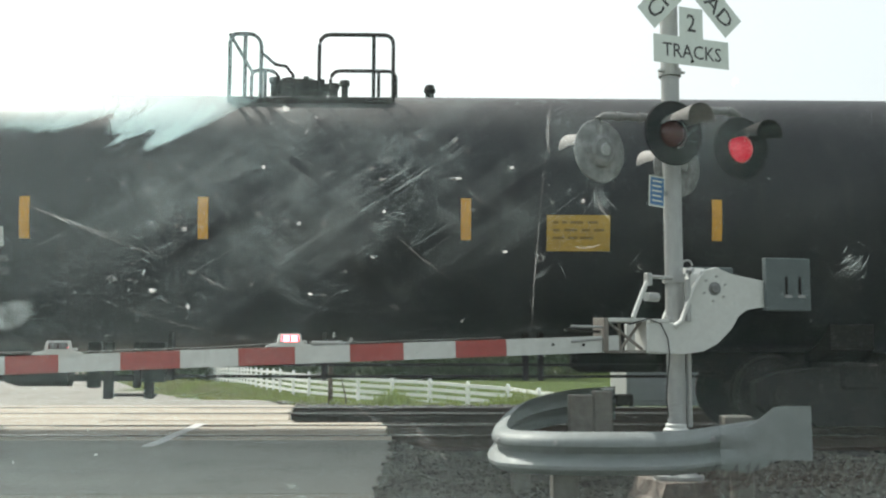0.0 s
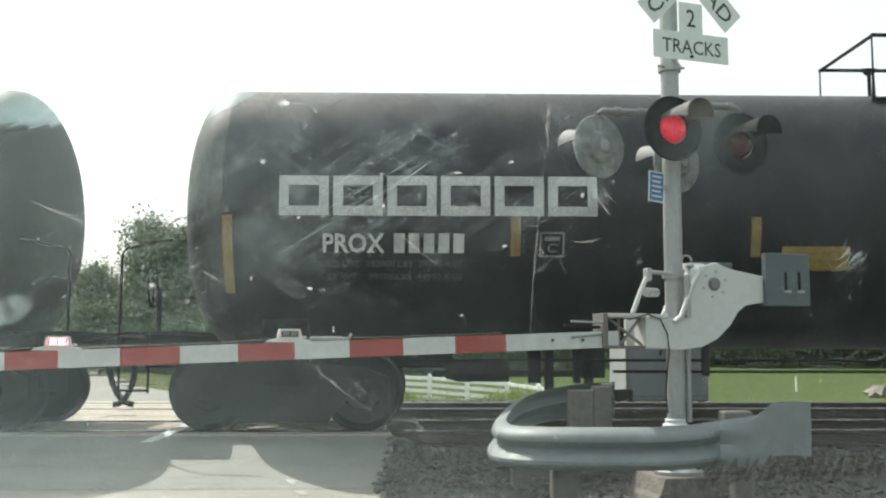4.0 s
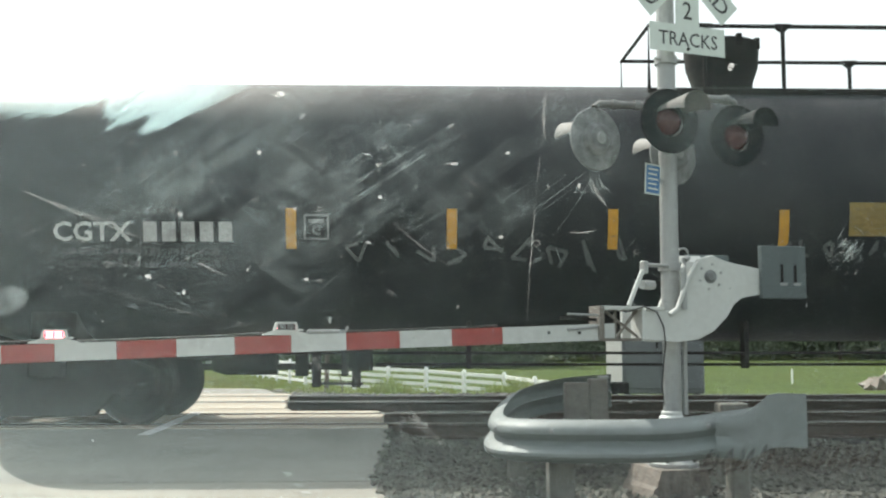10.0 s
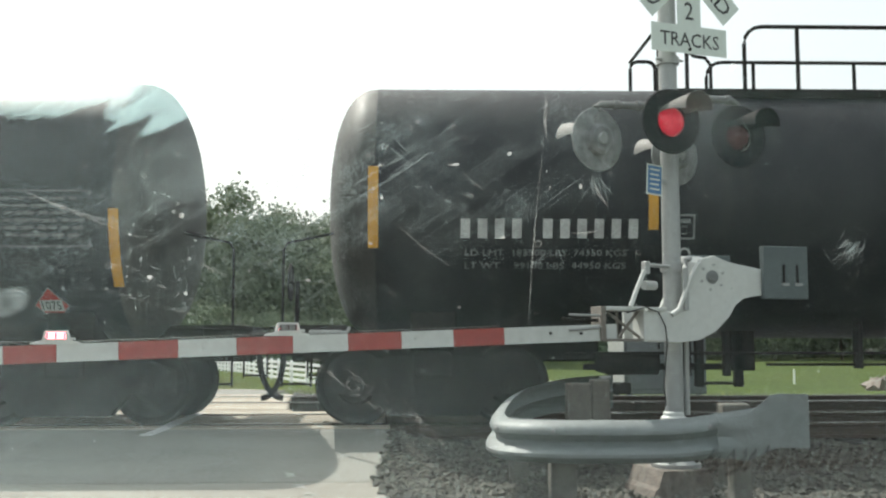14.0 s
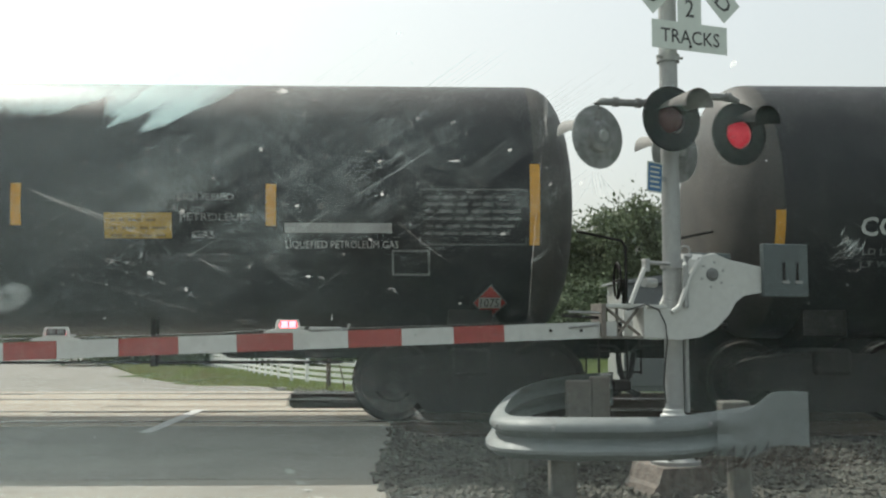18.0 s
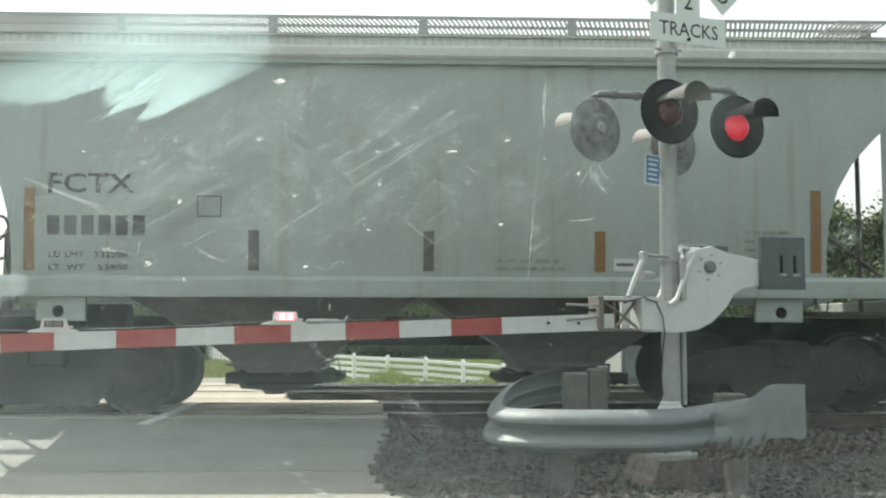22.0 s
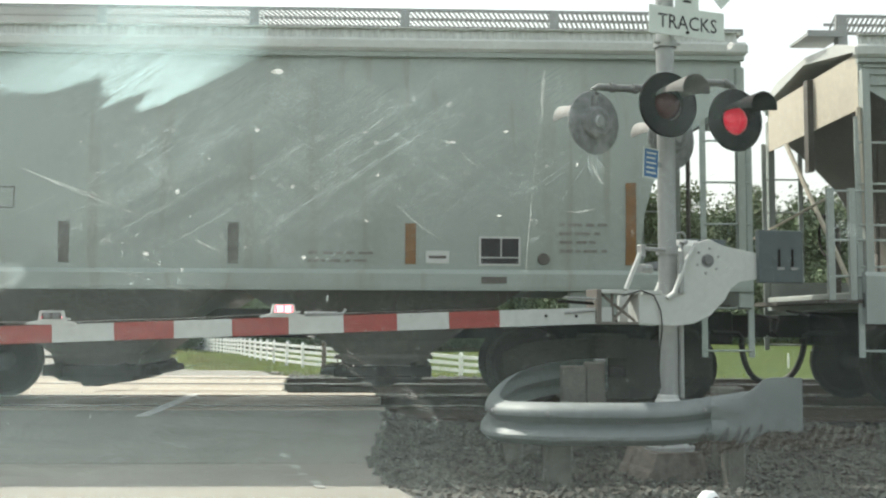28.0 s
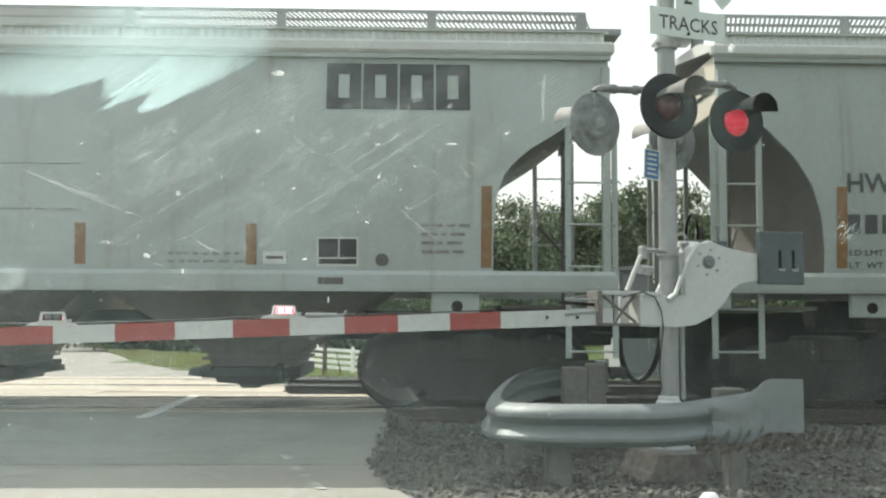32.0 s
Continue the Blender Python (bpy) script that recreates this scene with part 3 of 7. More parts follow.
def grass(name, n, place, h, label, seed, mat):
    rng = random.Random(seed)
    vs, fs = [], []
    for _ in range(n):
        x, y, z, k = place(rng)
        t = rng.uniform(*h) * k
        a, w = rng.uniform(0, 6.28), 0.008 * (1 + y / 30)
        lx, ly = rng.uniform(-0.35, 0.35) * t, rng.uniform(-0.35, 0.35) * t
        i = len(vs)
        c, s = math.cos(a) * w, math.sin(a) * w
        vs += [(x - c, y - s, z - 0.03), (x + c, y + s, z - 0.03), (x + c * 0.6 + lx * 0.4, y + s * 0.6 + ly * 0.4, z + t * 0.6), (x - c * 0.6 + lx * 0.4, y - s * 0.6 + ly * 0.4, z + t * 0.6), (x + lx, y + ly, z + t)]
        fs += [(i, i + 1, i + 2, i + 3), (i + 3, i + 2, i + 4)]
    me = bpy.data.meshes.new(name)
    me.from_pydata(vs, [], fs)
    me.materials.append(mat)
    return tagged(part(name, me, None), label, "grass", kind="stuff")


FENCE_LINE = [(6.9, 34.2), (5.33, 36.9), (3.63, 40.9), (0.70, 44.5), (-2.27, 47.6), (-4.93, 51.2), (-7.3, 56.2), (-10.9, 68.3), (-15.4, 85.4), (-23.2, 110.5), (-28.3, 124)]


def fence_side(rng):
    t = 34 + 52 * rng.random() ** 1.4
    x, y = lerp_table(t, [(b, a) for a, b in FENCE_LINE]) + rng.gauss(-0.7, 1.0), t + rng.gauss(-0.6, 0.8)
    return x, y, ground_z(x, y), 0.3 + 1.5 * max(0, noise.noise((x * 0.8, y * 0.8, 2)))


def verge(rng):
    y = rng.uniform(22.5, 52)
    x = lerp_table(y, [(18, -2.2), (23.3, -3.3), (30, -5.4), (40, -8.2), (53, -11.2)]) + 0.4 + abs(rng.gauss(0, 3.2))
    return x, y, ground_z(x, y), (0.35 + 0.65 * min(1, abs(noise.noise((x * 0.3, y * 0.3, 7))) * 2.2)) * lerp_table(y, [(22, 0.45), (30, 0.9), (46, 1.2)])


def bushy(rng):
    x, y = rng.gauss(-13.9, 0.42), rng.gauss(64, 1.6)
    return x, y, ground_z(x, y), rng.uniform(0.3, 1) * math.exp(-((x + 13.9) / 0.9) ** 2)


grass("tall_grass", 16000, fence_side, (0.08, 0.24), "tall uncut grass along the white fence", 11, M["blade"])
grass("verge_grass", 52000, verge, (0.05, 0.24), "rough green and straw-coloured verge grass", 12, M["blade"])


def crest(rng):
    y = 21.6 + abs(rng.gauss(0, 2.2))
    x = rng.uniform(lerp_table(y, ROAD_EDGE) + 1.2, 3.2)
    return x, y, ground_z(x, y), 0.2 + 2.2 * max(0, noise.noise((x * 1.1, y * 0.9, 5))) ** 1.0


def far_verge(rng):
    y = rng.uniform(48, 100)
    x = lerp_table(y, ROAD_EDGE) + 0.3 + abs(rng.gauss(0, 2.6))
    return x, y, ground_z(x, y), 0.35 + 1.4 * max(0, noise.noise((x * 0.5, y * 0.3, 8)))


grass("far_verge_grass", 14000, far_verge, (0.12, 0.42), "straw-green verge grass between the road and the fence", 15, M["straw"])
grass("rough_weeds", 9000, crest, (0.06, 0.26), "straw-tipped weeds along the edge of the stones", 14, M["blade"])
grass("weed_clump", 900, bushy, (0.3, 0.85), "dense clump of tall green weeds beside the road", 13, M["blade"])

# white board fence
fence = thing("board_fence", pose(0, 0, 0), "long white four-rail vinyl board fence along the field", "fence")
POST = mesh_of(prism(B(), [(-0.065, -0.1), (0.065, -0.1), (0.065, 1.2), (0.08, 1.2), (0.0, 1.29), (-0.08, 1.2), (-0.065, 1.2)], -0.065, 0.065), "post", M["vinyl"])
BOARD = mesh_of(box(B(), 0.04, 2.40, -0.02, 0.02, -0.07, 0.07, 0.006), "board", M["vinyl"])
fence_pts, left = [], 0.0
for a, b in zip(FENCE_LINE, FENCE_LINE[1:]):
    a, b = Vector(a), Vector(b)
    while left < (b - a).length:
        fence_pts.append(a.lerp(b, left / (b - a).length))
        left += 2.44
    left -= (b - a).length
for p, q in zip(fence_pts, fence_pts[1:] + [None]):
    z = ground_z(p.x, p.y)
    ang = math.degrees(math.atan2(q.y - p.y, q.x - p.x)) if q else ang
    dz = math.degrees(math.atan2(ground_z(q.x, q.y) - z, 2.44)) if q else 0
    part("post", POST, None, fence, at=pose(p.x, p.y, z, 0, 0, ang))
    if q:
        for h in (0.25, 0.53, 0.81, 1.09):
            part("rail_board", BOARD, None, fence, at=pose(p.x, p.y, z + h, 0, -dz, ang))

# grey equipment cabinet beyond the tracks
cab = thing("signal_bungalow", pose(5.0, 20.95, -0.48, 0, 0, 0.8), "grey steel signal cabinet with a pale side on short legs", "cabinet")
part("body", box(B(), -0.82, 0.82, -0.75, 0.75, 0.3, 2.45, 0.02), M["bungalow"], cab)
# The left end is a lighter grey than the rest of the body.
part("side_panel", box(B(), -0.84, -0.822, -0.76, 0.76, 0.3, 2.45), M["mast"], cab, "pale end panel")
part("roof", prism(B(), [(-0.95, 2.452), (0.95, 2.452), (0.95, 2.5), (0, 2.62), (-0.95, 2.5)], -0.85, 0.85), M["bungalow"], cab)
for s in (-0.42, 0.42):
    d = part("door", box(B(), s - 0.36, s + 0.36, -0.775, -0.752, 0.4, 2.35, 0.008), M["bungalow"], cab)
    part("handle", box(B(), s - 0.02 - 0.28 * (1 if s > 0 else -1), s + 0.02 - 0.28 * (1 if s > 0 else -1), -0.8, -0.776, 1.2, 1.4), M["steel"], d)
for sx in (-0.7, 0.7):
    for sy in (-0.6, 0.6):
        part("leg", box(B(), sx - 0.05, sx + 0.05, sy - 0.05, sy + 0.05, -0.3, 0.3), M["steel"], cab)

# a dark stake and a leaning stick on the verge
tagged(part("fence_stake", tube(B(), [(0, 0, -0.3), (0.0, 0, 0.5), (0.01, 0, 1.0)], [0.055, 0.05, 0.045], 8), M["bark"], at=pose(-1.82, 22.06, -0.3), smooth=True), "dark weathered timber stake on the stony verge", "post")
tagged(part("dead_stick", tube(B(), [(0, 0, -0.2), (-0.07, 0, 0.25), (-0.16, 0, 0.6)], [0.022, 0.018, 0.012], 6), M["bark"], at=pose(-1.5, 23.05, -0.32), smooth=True), "thin dead stick leaning on the verge", "stick")

# a marker post and leaning pales in the field
tagged(part("marker_post", lathe(B(), [(0, -0.2), (0.05, -0.2), (0.05, 0.8), (0.035, 0.86), (0, 0.88)], 10), M["vinyl"], at=pose(22.3, 59.4, ground_z(22.3, 59.4))), "thin white marker post standing in the field", "post")
for dx, tilt in ((0, 28), (0.35, 36)):
    tagged(part("leaning_board", box(B(), -0.06, 0.06, -0.03, 0.03, -0.05, 1.3, 0.01), M["vinyl"], at=pose(15.9 + dx, 34.5, ground_z(15.9, 34.5), 0, tilt, 0)), "pale board leaning at the field's edge", "board", "boards at the field's edge")


# ---- trees ----
def tree_meshes(seed, height, spread, leaves, mat):
    rng = random.Random(seed)
    bm = B()
    top = height * 0.62
    tube(bm, [(0, 0, -0.4), (0.1, 0, height * 0.25), (-0.1, 0.1, top)], [height * 0.02, height * 0.015, height * 0.006], 7)
    knots = []
    for i in range(11):
        h = rng.uniform(0.18, 0.6) * height
        a = i * 2.4 + rng.uniform(-0.4, 0.4)
        r = spread * rng.uniform(0.4, 0.8)
        end = Vector((math.cos(a) * r, math.sin(a) * r, h + rng.uniform(0.05, 0.28) * height))
        tube(bm, [(0, 0, h), tuple(end * 0.5 + Vector((0, 0, h * 0.55))), tuple(end)], [height * 0.008, height * 0.005, height * 0.002], 5)
        knots.append(end)
    trunk = mesh_of(bm, "trunk", M["bark"], True)
    for _ in range(30):
        h = rng.uniform(0.1, 0.97)
        w = spread * (0.35 + 0.75 * math.sin(math.pi * min(1, h * 0.8 + 0.18)))
        a, r = rng.uniform(0, 6.28), w * math.sqrt(rng.uniform(0.05, 1))
        knots.append(Vector((math.cos(a) * r, math.sin(a) * r, h * height)))
    vs, fs = [], []
    for i in range(leaves):
        c = knots[rng.randrange(len(knots))]
        s = spread * 0.26
        p = c + Vector((rng.gauss(0, s), rng.gauss(0, s), rng.gauss(0, s * 0.75)))
        if p.z < 0.3:
            continue
        m = Euler((rng.uniform(-1.2, 1.2), rng.uniform(-1.2, 1.2), rng.uniform(0, 6.28))).to_matrix()
        q = rng.uniform(0.14, 0.34)
        k = len(vs)
        vs += [tuple(p + m @ Vector(v) * q) for v in ((-1, 0, 0), (0, -0.55, 0.12), (1.1, 0, 0), (0, 0.55, 0.12))]
        fs.append((k, k + 1, k + 2, k + 3))
    me = bpy.data.meshes.new("crown")
    me.from_pydata(vs, [], fs)
    me.materials.append(mat)
    return trunk, me


KINDS = [tree_meshes(21 + i, h, w, n, M["leaf"][i % 3]) for i, (h, w, n) in enumerate([(17, 4.6, 19000), (15, 4.2, 16000), (18.5, 4.0, 17000), (12, 4.4, 14000), (8, 3.8, 9000)])]


def put_tree(px, depth, kind, size, rng):
    """A tree in the direction px across a 1568-wide view, at that depth."""
    c, s = math.cos(radians(TURN)), math.sin(radians(TURN))
    back = 1 + 0.45 * min(1, max(0, (px - 860) / 160))      # the wood draws back beyond the open field
    depth, size = depth * back, size * back
    r = (px - 784) / 1800 * depth
    x, y = r * c + depth * s, depth * c - r * s
    tree = thing("tree", pose(x, y, ground_z(x, y), 0, 0, rng.uniform(0, 360)), "leafy green tree in the wood behind the field", "tree", "trees behind the field")
    tree.scale = (size, size, size * 0.97)
    part("trunk", KINDS[kind][0], None, tree), part("crown", KINDS[kind][1], None, tree)


rng = random.Random(5)
for i, px in enumerate(range(150, 1900, 46)):
    dip = 0.72 if 660 < px < 715 else 1.0
    put_tree(px + rng.uniform(-14, 14), rng.uniform(112, 128), i % 3 if dip == 1 else 3, rng.uniform(0.94, 1.14) * dip * (0.7 if px < 260 else 1), rng)
for i, px in enumerate(range(-260, 1900, 55)):
    put_tree(px + rng.uniform(-18, 18), rng.uniform(135, 170), (3, 1, 0)[i % 3], rng.uniform(0.75, 0.95) * (0.72 if px < 250 else 0.9), rng)
for i, px in enumerate(range(180, 1900, 62)):
    put_tree(px + rng.uniform(-18, 18), rng.uniform(98, 108), 4, rng.uniform(0.6, 1.0), rng)


# ---- crossing gate and its guardrail ----
GATE_TURN = 13.3
gate = thing("crossing_gate", pose(2.11, 8.24, -0.25, 0, 0, GATE_TURN), "lowered railway crossing gate on a grey mast with flashing lights", "crossing gate")


def gx(px):
    return (px - 1190) / 192


def gf(px):
    """As gx, for what stands before the mast."""
    return (px - 1190) / 195 - 0.125


def gz(py):
    return 1.16 + (600 - py) / 217


part("mast", tube(B(), [(0, 0, 0.1), (0, 0, 4.75)], 0.075, 20), M["mast"], gate, smooth=True)
part("mast_cap", lathe(B(), [(0.08, 4.72), (0.085, 4.76), (0.05, 4.8), (0, 4.81)], 16), M["mast"], gate, smooth=True)
part("foot_collar", shift(lathe(B(), [(0.076, 0.5), (0.105, 0.5), (0.105, 0.53), (0.085, 0.545), (0.085, 0.57), (0.076, 0.58)], 20), pose(-0.01, 0, 0)), M["white"], gate, smooth=True)
footing = prism(B(), [(-0.37, -0.2), (0.2, -0.2), (0.17, -0.02), (0.19, 0.0), (0.15, 0.14), (-0.24, 0.14), (-0.28, 0.02), (-0.31, -0.01)], -0.26, 0.28)
part("foundation", footing, M["concrete"], gate, "crumbling stained concrete footing")
part("footing_slab", box(B(), -0.1, 0.34, -0.36, 0.2, -0.2, -0.1, 0.02), M["concrete"], gate)
base = part("base_flange", lathe(B(), [(0.076, 0.22), (0.14, 0.2), (0.2, 0.17), (0.2, 0.142), (0.076, 0.142)], 20), M["mast"], gate, smooth=True)
for k in range(4):
    a = radians(45 + 90 * k)
    part("bolt", lathe(B(), [(0, 0.24), (0.018, 0.24), (0.018, 0.171), (0, 0.171)], 6), M["steel"], base, at=pose(0.165 * math.cos(a), 0.165 * math.sin(a), 0))
part("conduit", tube(B(), [(0.10, -0.03, 0.55), (0.10, -0.03, 1.15)], 0.022, 8), M["mast"], gate, smooth=True)
part("cable", tube(B(), [(gf(x), y, gz(z)) for x, y, z in ((1112, -0.25, 556), (1142, -0.27, 546), (1163, -0.275, 555), (1174, -0.275, 580), (1178, -0.26, 608), (1180, -0.2, 640), (1184, -0.13, 680), (1190, -0.1, 715))], 0.006, 6), M["rubber"], gate, smooth=True)
for z in (1.74, 3.17, 3.46):
    c = part("clamp", lathe(B(), [(0.076, z - 0.03), (0.095, z - 0.03), (0.095, z + 0.03), (0.076, z + 0.03)], 18), M["mast"], gate, smooth=True)
    part("clamp_bolt", tube(B(), [(-0.13, -0.05, z), (0.11, -0.05, z)], 0.011, 6), M["mast"], c)

# mechanism housing: two cast side plates on the mast, a body between them, counterweights behind
PLATE = [(1141, 552), (1141, 602), (1200, 606), (1235, 602), (1262, 588), (1287, 562), (1297, 540), (1312, 528), (1345, 524), (1345, 478), (1288, 468), (1262, 455), (1240, 462), (1232, 480), (1205, 546), (1195, 553)]
OUT = [(gf(x), gz(y)) for x, y in PLATE]
plate = prism(B(), OUT, -0.25, -0.185)
bmesh.ops.bevel(plate, geom=plate.edges[:], offset=0.006, segments=1, affect="EDGES")
part("side_casting", plate, M["white"], gate, "white painted cast-iron gate lever")
back = prism(B(), [(x + 0.02, z) for x, z in OUT], 0.16, 0.195)
part("side_casting", back, M["white"], gate, "white painted cast-iron gate lever")
hub = part("hub", shift(lathe(B(), [(0, -0.272), (0.03, -0.272), (0.036, -0.265), (0.036, -0.252), (0.055, -0.253), (0.055, -0.24)], 16, "y"), pose(gf(1258), 0, gz(493))), M["backgrey"], gate, smooth=True)
for k in range(6):
    a = radians(k * 60 + 20)
    part("hub_bolt", lathe(B(), [(0, -0.258), (0.011, -0.258), (0.011, -0.248)], 6, "y"), M["mast"], hub, at=pose(gf(1258) + 0.1 * math.cos(a), 0, gz(493) + 0.1 * math.sin(a)))
h0, h1 = gz(545), gz(448)
housing = box(B(), 0.06, 0.34, -0.02, 0.15, h0 + 0.2, h1 - 0.02, 0.05)
part("housing", housing, M["white"], gate, "pale gate motor housing")
part("housing_pipe", tube(B(), [(-0.02, -0.26, gz(550)), (-0.02, -0.26, gz(478)), (-0.005, -0.25, gz(465)), (0.06, -0.19, gz(460))], 0.024, 8), M["mast"], gate, smooth=True)
# Rods along the lever's edges; their sunlit gleam is put in as white paint.
for px in ((1235, 470), (1222, 492), (1208, 528), (1200, 550), (1188, 559)), ((1143, 484), (1131, 513), (1119, 545)):
    bar = B()
    tube(bar, [(gf(x) - 0.01, -0.268, gz(y)) for x, y in px], 0.02, 8)
    part("lever_rod", bar, M["white"], gate, "steel rod coloured white for the lever's sunlit edge", smooth=True)
part("rod_lug", box(B(), gf(1142), gf(1150), -0.28, -0.2, gz(490), gz(468), 0.006), M["mast"], gate)
part("rod_clamp", tube(B(), [(gf(1146), -0.24, gz(474)), (gf(1198), -0.12, gz(474))], 0.016, 8), M["mast"], gate, smooth=True)
part("damper", tube(B(), [(gf(1146), -0.2, gz(508)), (gf(1170), -0.14, gz(508))], 0.036, 12), M["mast"], gate, smooth=True)
part("top_strip", box(B(), gf(1146), gf(1178), -0.26, -0.1, gz(552), gz(546), 0.002), M["white"], gate)
part("lifting_eye", tube(B(), arc(0.12, h1 - 0.005, 0.045, 0, 180, 8), 0.009, 6), M["mast"], gate, smooth=True)
for dy in (-0.275, -0.245):
    w = part("counterweight", box(B(), gf(1344), gf(1424), dy - 0.013, dy + 0.013, gz(530), gz(437), 0.006), M["counter"], gate, "grey slotted iron counterweight")
    for px in (1380, 1404):
        part("slot", box(B(), gf(px) - 0.012, gf(px) + 0.012, dy - 0.0165, dy - 0.0135, gz(503), gz(470)), M["steel"], w)
        part("bolt_strip", box(B(), gf(px) - 0.02, gf(px) + 0.045, dy - 0.022, dy - 0.0135, gz(507), gz(502)), M["galv"], w)
part("weight_bar", box(B(), gf(1300), gf(1370), -0.2, -0.17, gz(500), gz(492)), M["steel"], gate)
part("far_counterweight", box(B(), gf(1262), gf(1340), 0.17, 0.2, gz(500), gz(447), 0.006), M["counter"], gate, "grey slotted iron counterweight")

# adapter truss and the striped arm
ad = part("arm_adapter", box(B(), gf(1072), gf(1142), -0.25, -0.06, gz(552), gz(545), 0.004), M["armwhite"], gate, "dusty steel arm bracket")
part("bracket_plate", box(B(), gf(1070), gf(1078), -0.26, -0.05, gz(601), gz(545), 0.003), M["bracket"], ad)
part("bracket_plate", box(B(), gf(1140), gf(1143), -0.26, -0.05, gz(604), gz(545), 0.003), M["white"], ad)
part("bracket_bottom", box(B(), gf(1072), gf(1142), -0.25, -0.06, gz(604), gz(599), 0.003), M["bracket"], ad)
for a, b in (((1078, 549), (1138, 598)), ((1100, 549), (1100, 598)), ((1138, 549), (1102, 598))):
    part("brace", tube(B(), [(gf(a[0]), -0.2, gz(a[1])), (gf(b[0]), -0.2, gz(b[1]))], 0.012, 6), M["bracket"], ad)
for z in (569, 588):
    part("clamp_bolt", tube(B(), [(gf(1075), -0.23, gz(z - 8)), (gf(1020), -0.23, gz(z - 10 if z < 580 else z - 3))], 0.011, 6), M["galv"], ad)
    part("clamp_rod", tube(B(), [(gf(1078), -0.19, gz(z)), (gf(1012), -0.19, gz(z - 4))], 0.014, 6), M["steel"], ad)
part("tension_rod", tube(B(), [(gf(1075), -0.21, gz(581)), (gf(1030), -0.21, gz(598))], 0.013, 6), M["galv"], ad)
ARM_X, ARM_Z, STRIPE = gx(1075), gz(588), 0.396
arm_tilt = -2.05


def arm_bit(name, x0, x1, h0, h1, mat, label="", y=-0.205, t=0.022):
    bm = B()
    prism(bm, [(-x0, -h0 / 2), (-x1, -h1 / 2), (-x1, h1 / 2), (-x0, h0 / 2)], -t, t)
    return part(name, bm, mat, gate, label, at=pose(ARM_X, y, ARM_Z, 0, arm_tilt, 0))


def arm_h(d):
    return 0.127 - 0.0015 * d


ends = [0.0, 0.92]
for k in range(9):
    ends.append(0.92 + STRIPE * (k + 1))
ends[-1] -= 0.06
ends += [ends[-1] + 0.42, ends[-1] + 0.84, ends[-1] + 1.26]
for k, (a, b) in enumerate(zip(ends, ends[1:])):
    arm_bit("arm_stripe", a + 0.001, b - 0.001, arm_h(a), arm_h(b), M["armwhite"] if k % 2 == 0 else M["red"], "white reflective arm sheet" if k % 2 == 0 else "red reflective arm sheet")
for d in (0.12, 0.3, 0.55):
    part("arm_bolt", shift(lathe(B(), [(0, -0.012), (0.012, -0.012), (0.012, 0), (0, 0)], 6, "y"), pose(ARM_X - d, -0.23, ARM_Z - 0.01)), M["steel"], gate)


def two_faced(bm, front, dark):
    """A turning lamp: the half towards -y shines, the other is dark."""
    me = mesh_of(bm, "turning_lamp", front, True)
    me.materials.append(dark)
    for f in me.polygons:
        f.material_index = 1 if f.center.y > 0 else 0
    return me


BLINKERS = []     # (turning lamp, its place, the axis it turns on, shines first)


def arm_lamp(d, first):
    z = ARM_Z + arm_h(d) / 2 + math.tan(radians(arm_tilt)) * d
    foot = part("arm_lamp", prism(B(), [(-0.17, 0.0), (0.16, 0.0), (0.15, 0.014), (0.085, 0.03), (-0.085, 0.03), (-0.15, 0.014)], -0.03, 0.03), M["white"], gate, "white gate arm lamp", at=pose(ARM_X - d, -0.205, z))
    frame_bm = B()
    for poly in ([(-0.085, 0.028), (0.085, 0.028), (0.084, 0.036), (-0.084, 0.036)], [(-0.075, 0.082), (0.075, 0.082), (0.07, 0.094), (-0.07, 0.094)], [(-0.086, 0.036), (-0.068, 0.036), (-0.06, 0.082), (-0.076, 0.082)], [(0.068, 0.036), (0.086, 0.036), (0.076, 0.082), (0.06, 0.082)]):
        prism(frame_bm, poly, -0.045, 0.045)
    part("lamp_frame", frame_bm, M["white"], foot)
    part("lamp_back", box(B(), -0.07, 0.07, 0.0, 0.04, 0.036, 0.082), M["backgrey"], foot)
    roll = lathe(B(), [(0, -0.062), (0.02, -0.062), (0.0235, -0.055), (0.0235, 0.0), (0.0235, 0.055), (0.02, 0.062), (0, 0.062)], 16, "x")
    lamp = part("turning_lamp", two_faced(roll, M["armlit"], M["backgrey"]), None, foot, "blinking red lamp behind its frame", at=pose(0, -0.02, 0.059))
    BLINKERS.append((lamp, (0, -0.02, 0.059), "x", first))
    for x in (-0.055, 0.0, 0.055):
        part("lens_rib", box(B(), x - 0.004, x + 0.004, -0.047, -0.044, 0.04, 0.078), M["lens"], foot)
    part("lamp_fin", box(B(), 0.09, 0.12, -0.02, 0.02, 0.03, 0.045), M["white"], foot)


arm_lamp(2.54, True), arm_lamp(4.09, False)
bm = B()
pts = []
for i in range(26):
    d = 0.95 + i * 0.15
    pts.append((ARM_X - d, -0.2, ARM_Z + arm_h(d) / 2 + math.tan(radians(arm_tilt)) * d + 0.012 + 0.012 * max(0, math.sin(d * 3.1))))
part("lamp_cable", tube(bm, pts, 0.006, 5), M["rubber"], gate, smooth=True)
hook_d = 2.31
HOOK_Z = ARM_Z + math.tan(radians(arm_tilt)) * hook_d - 0.004
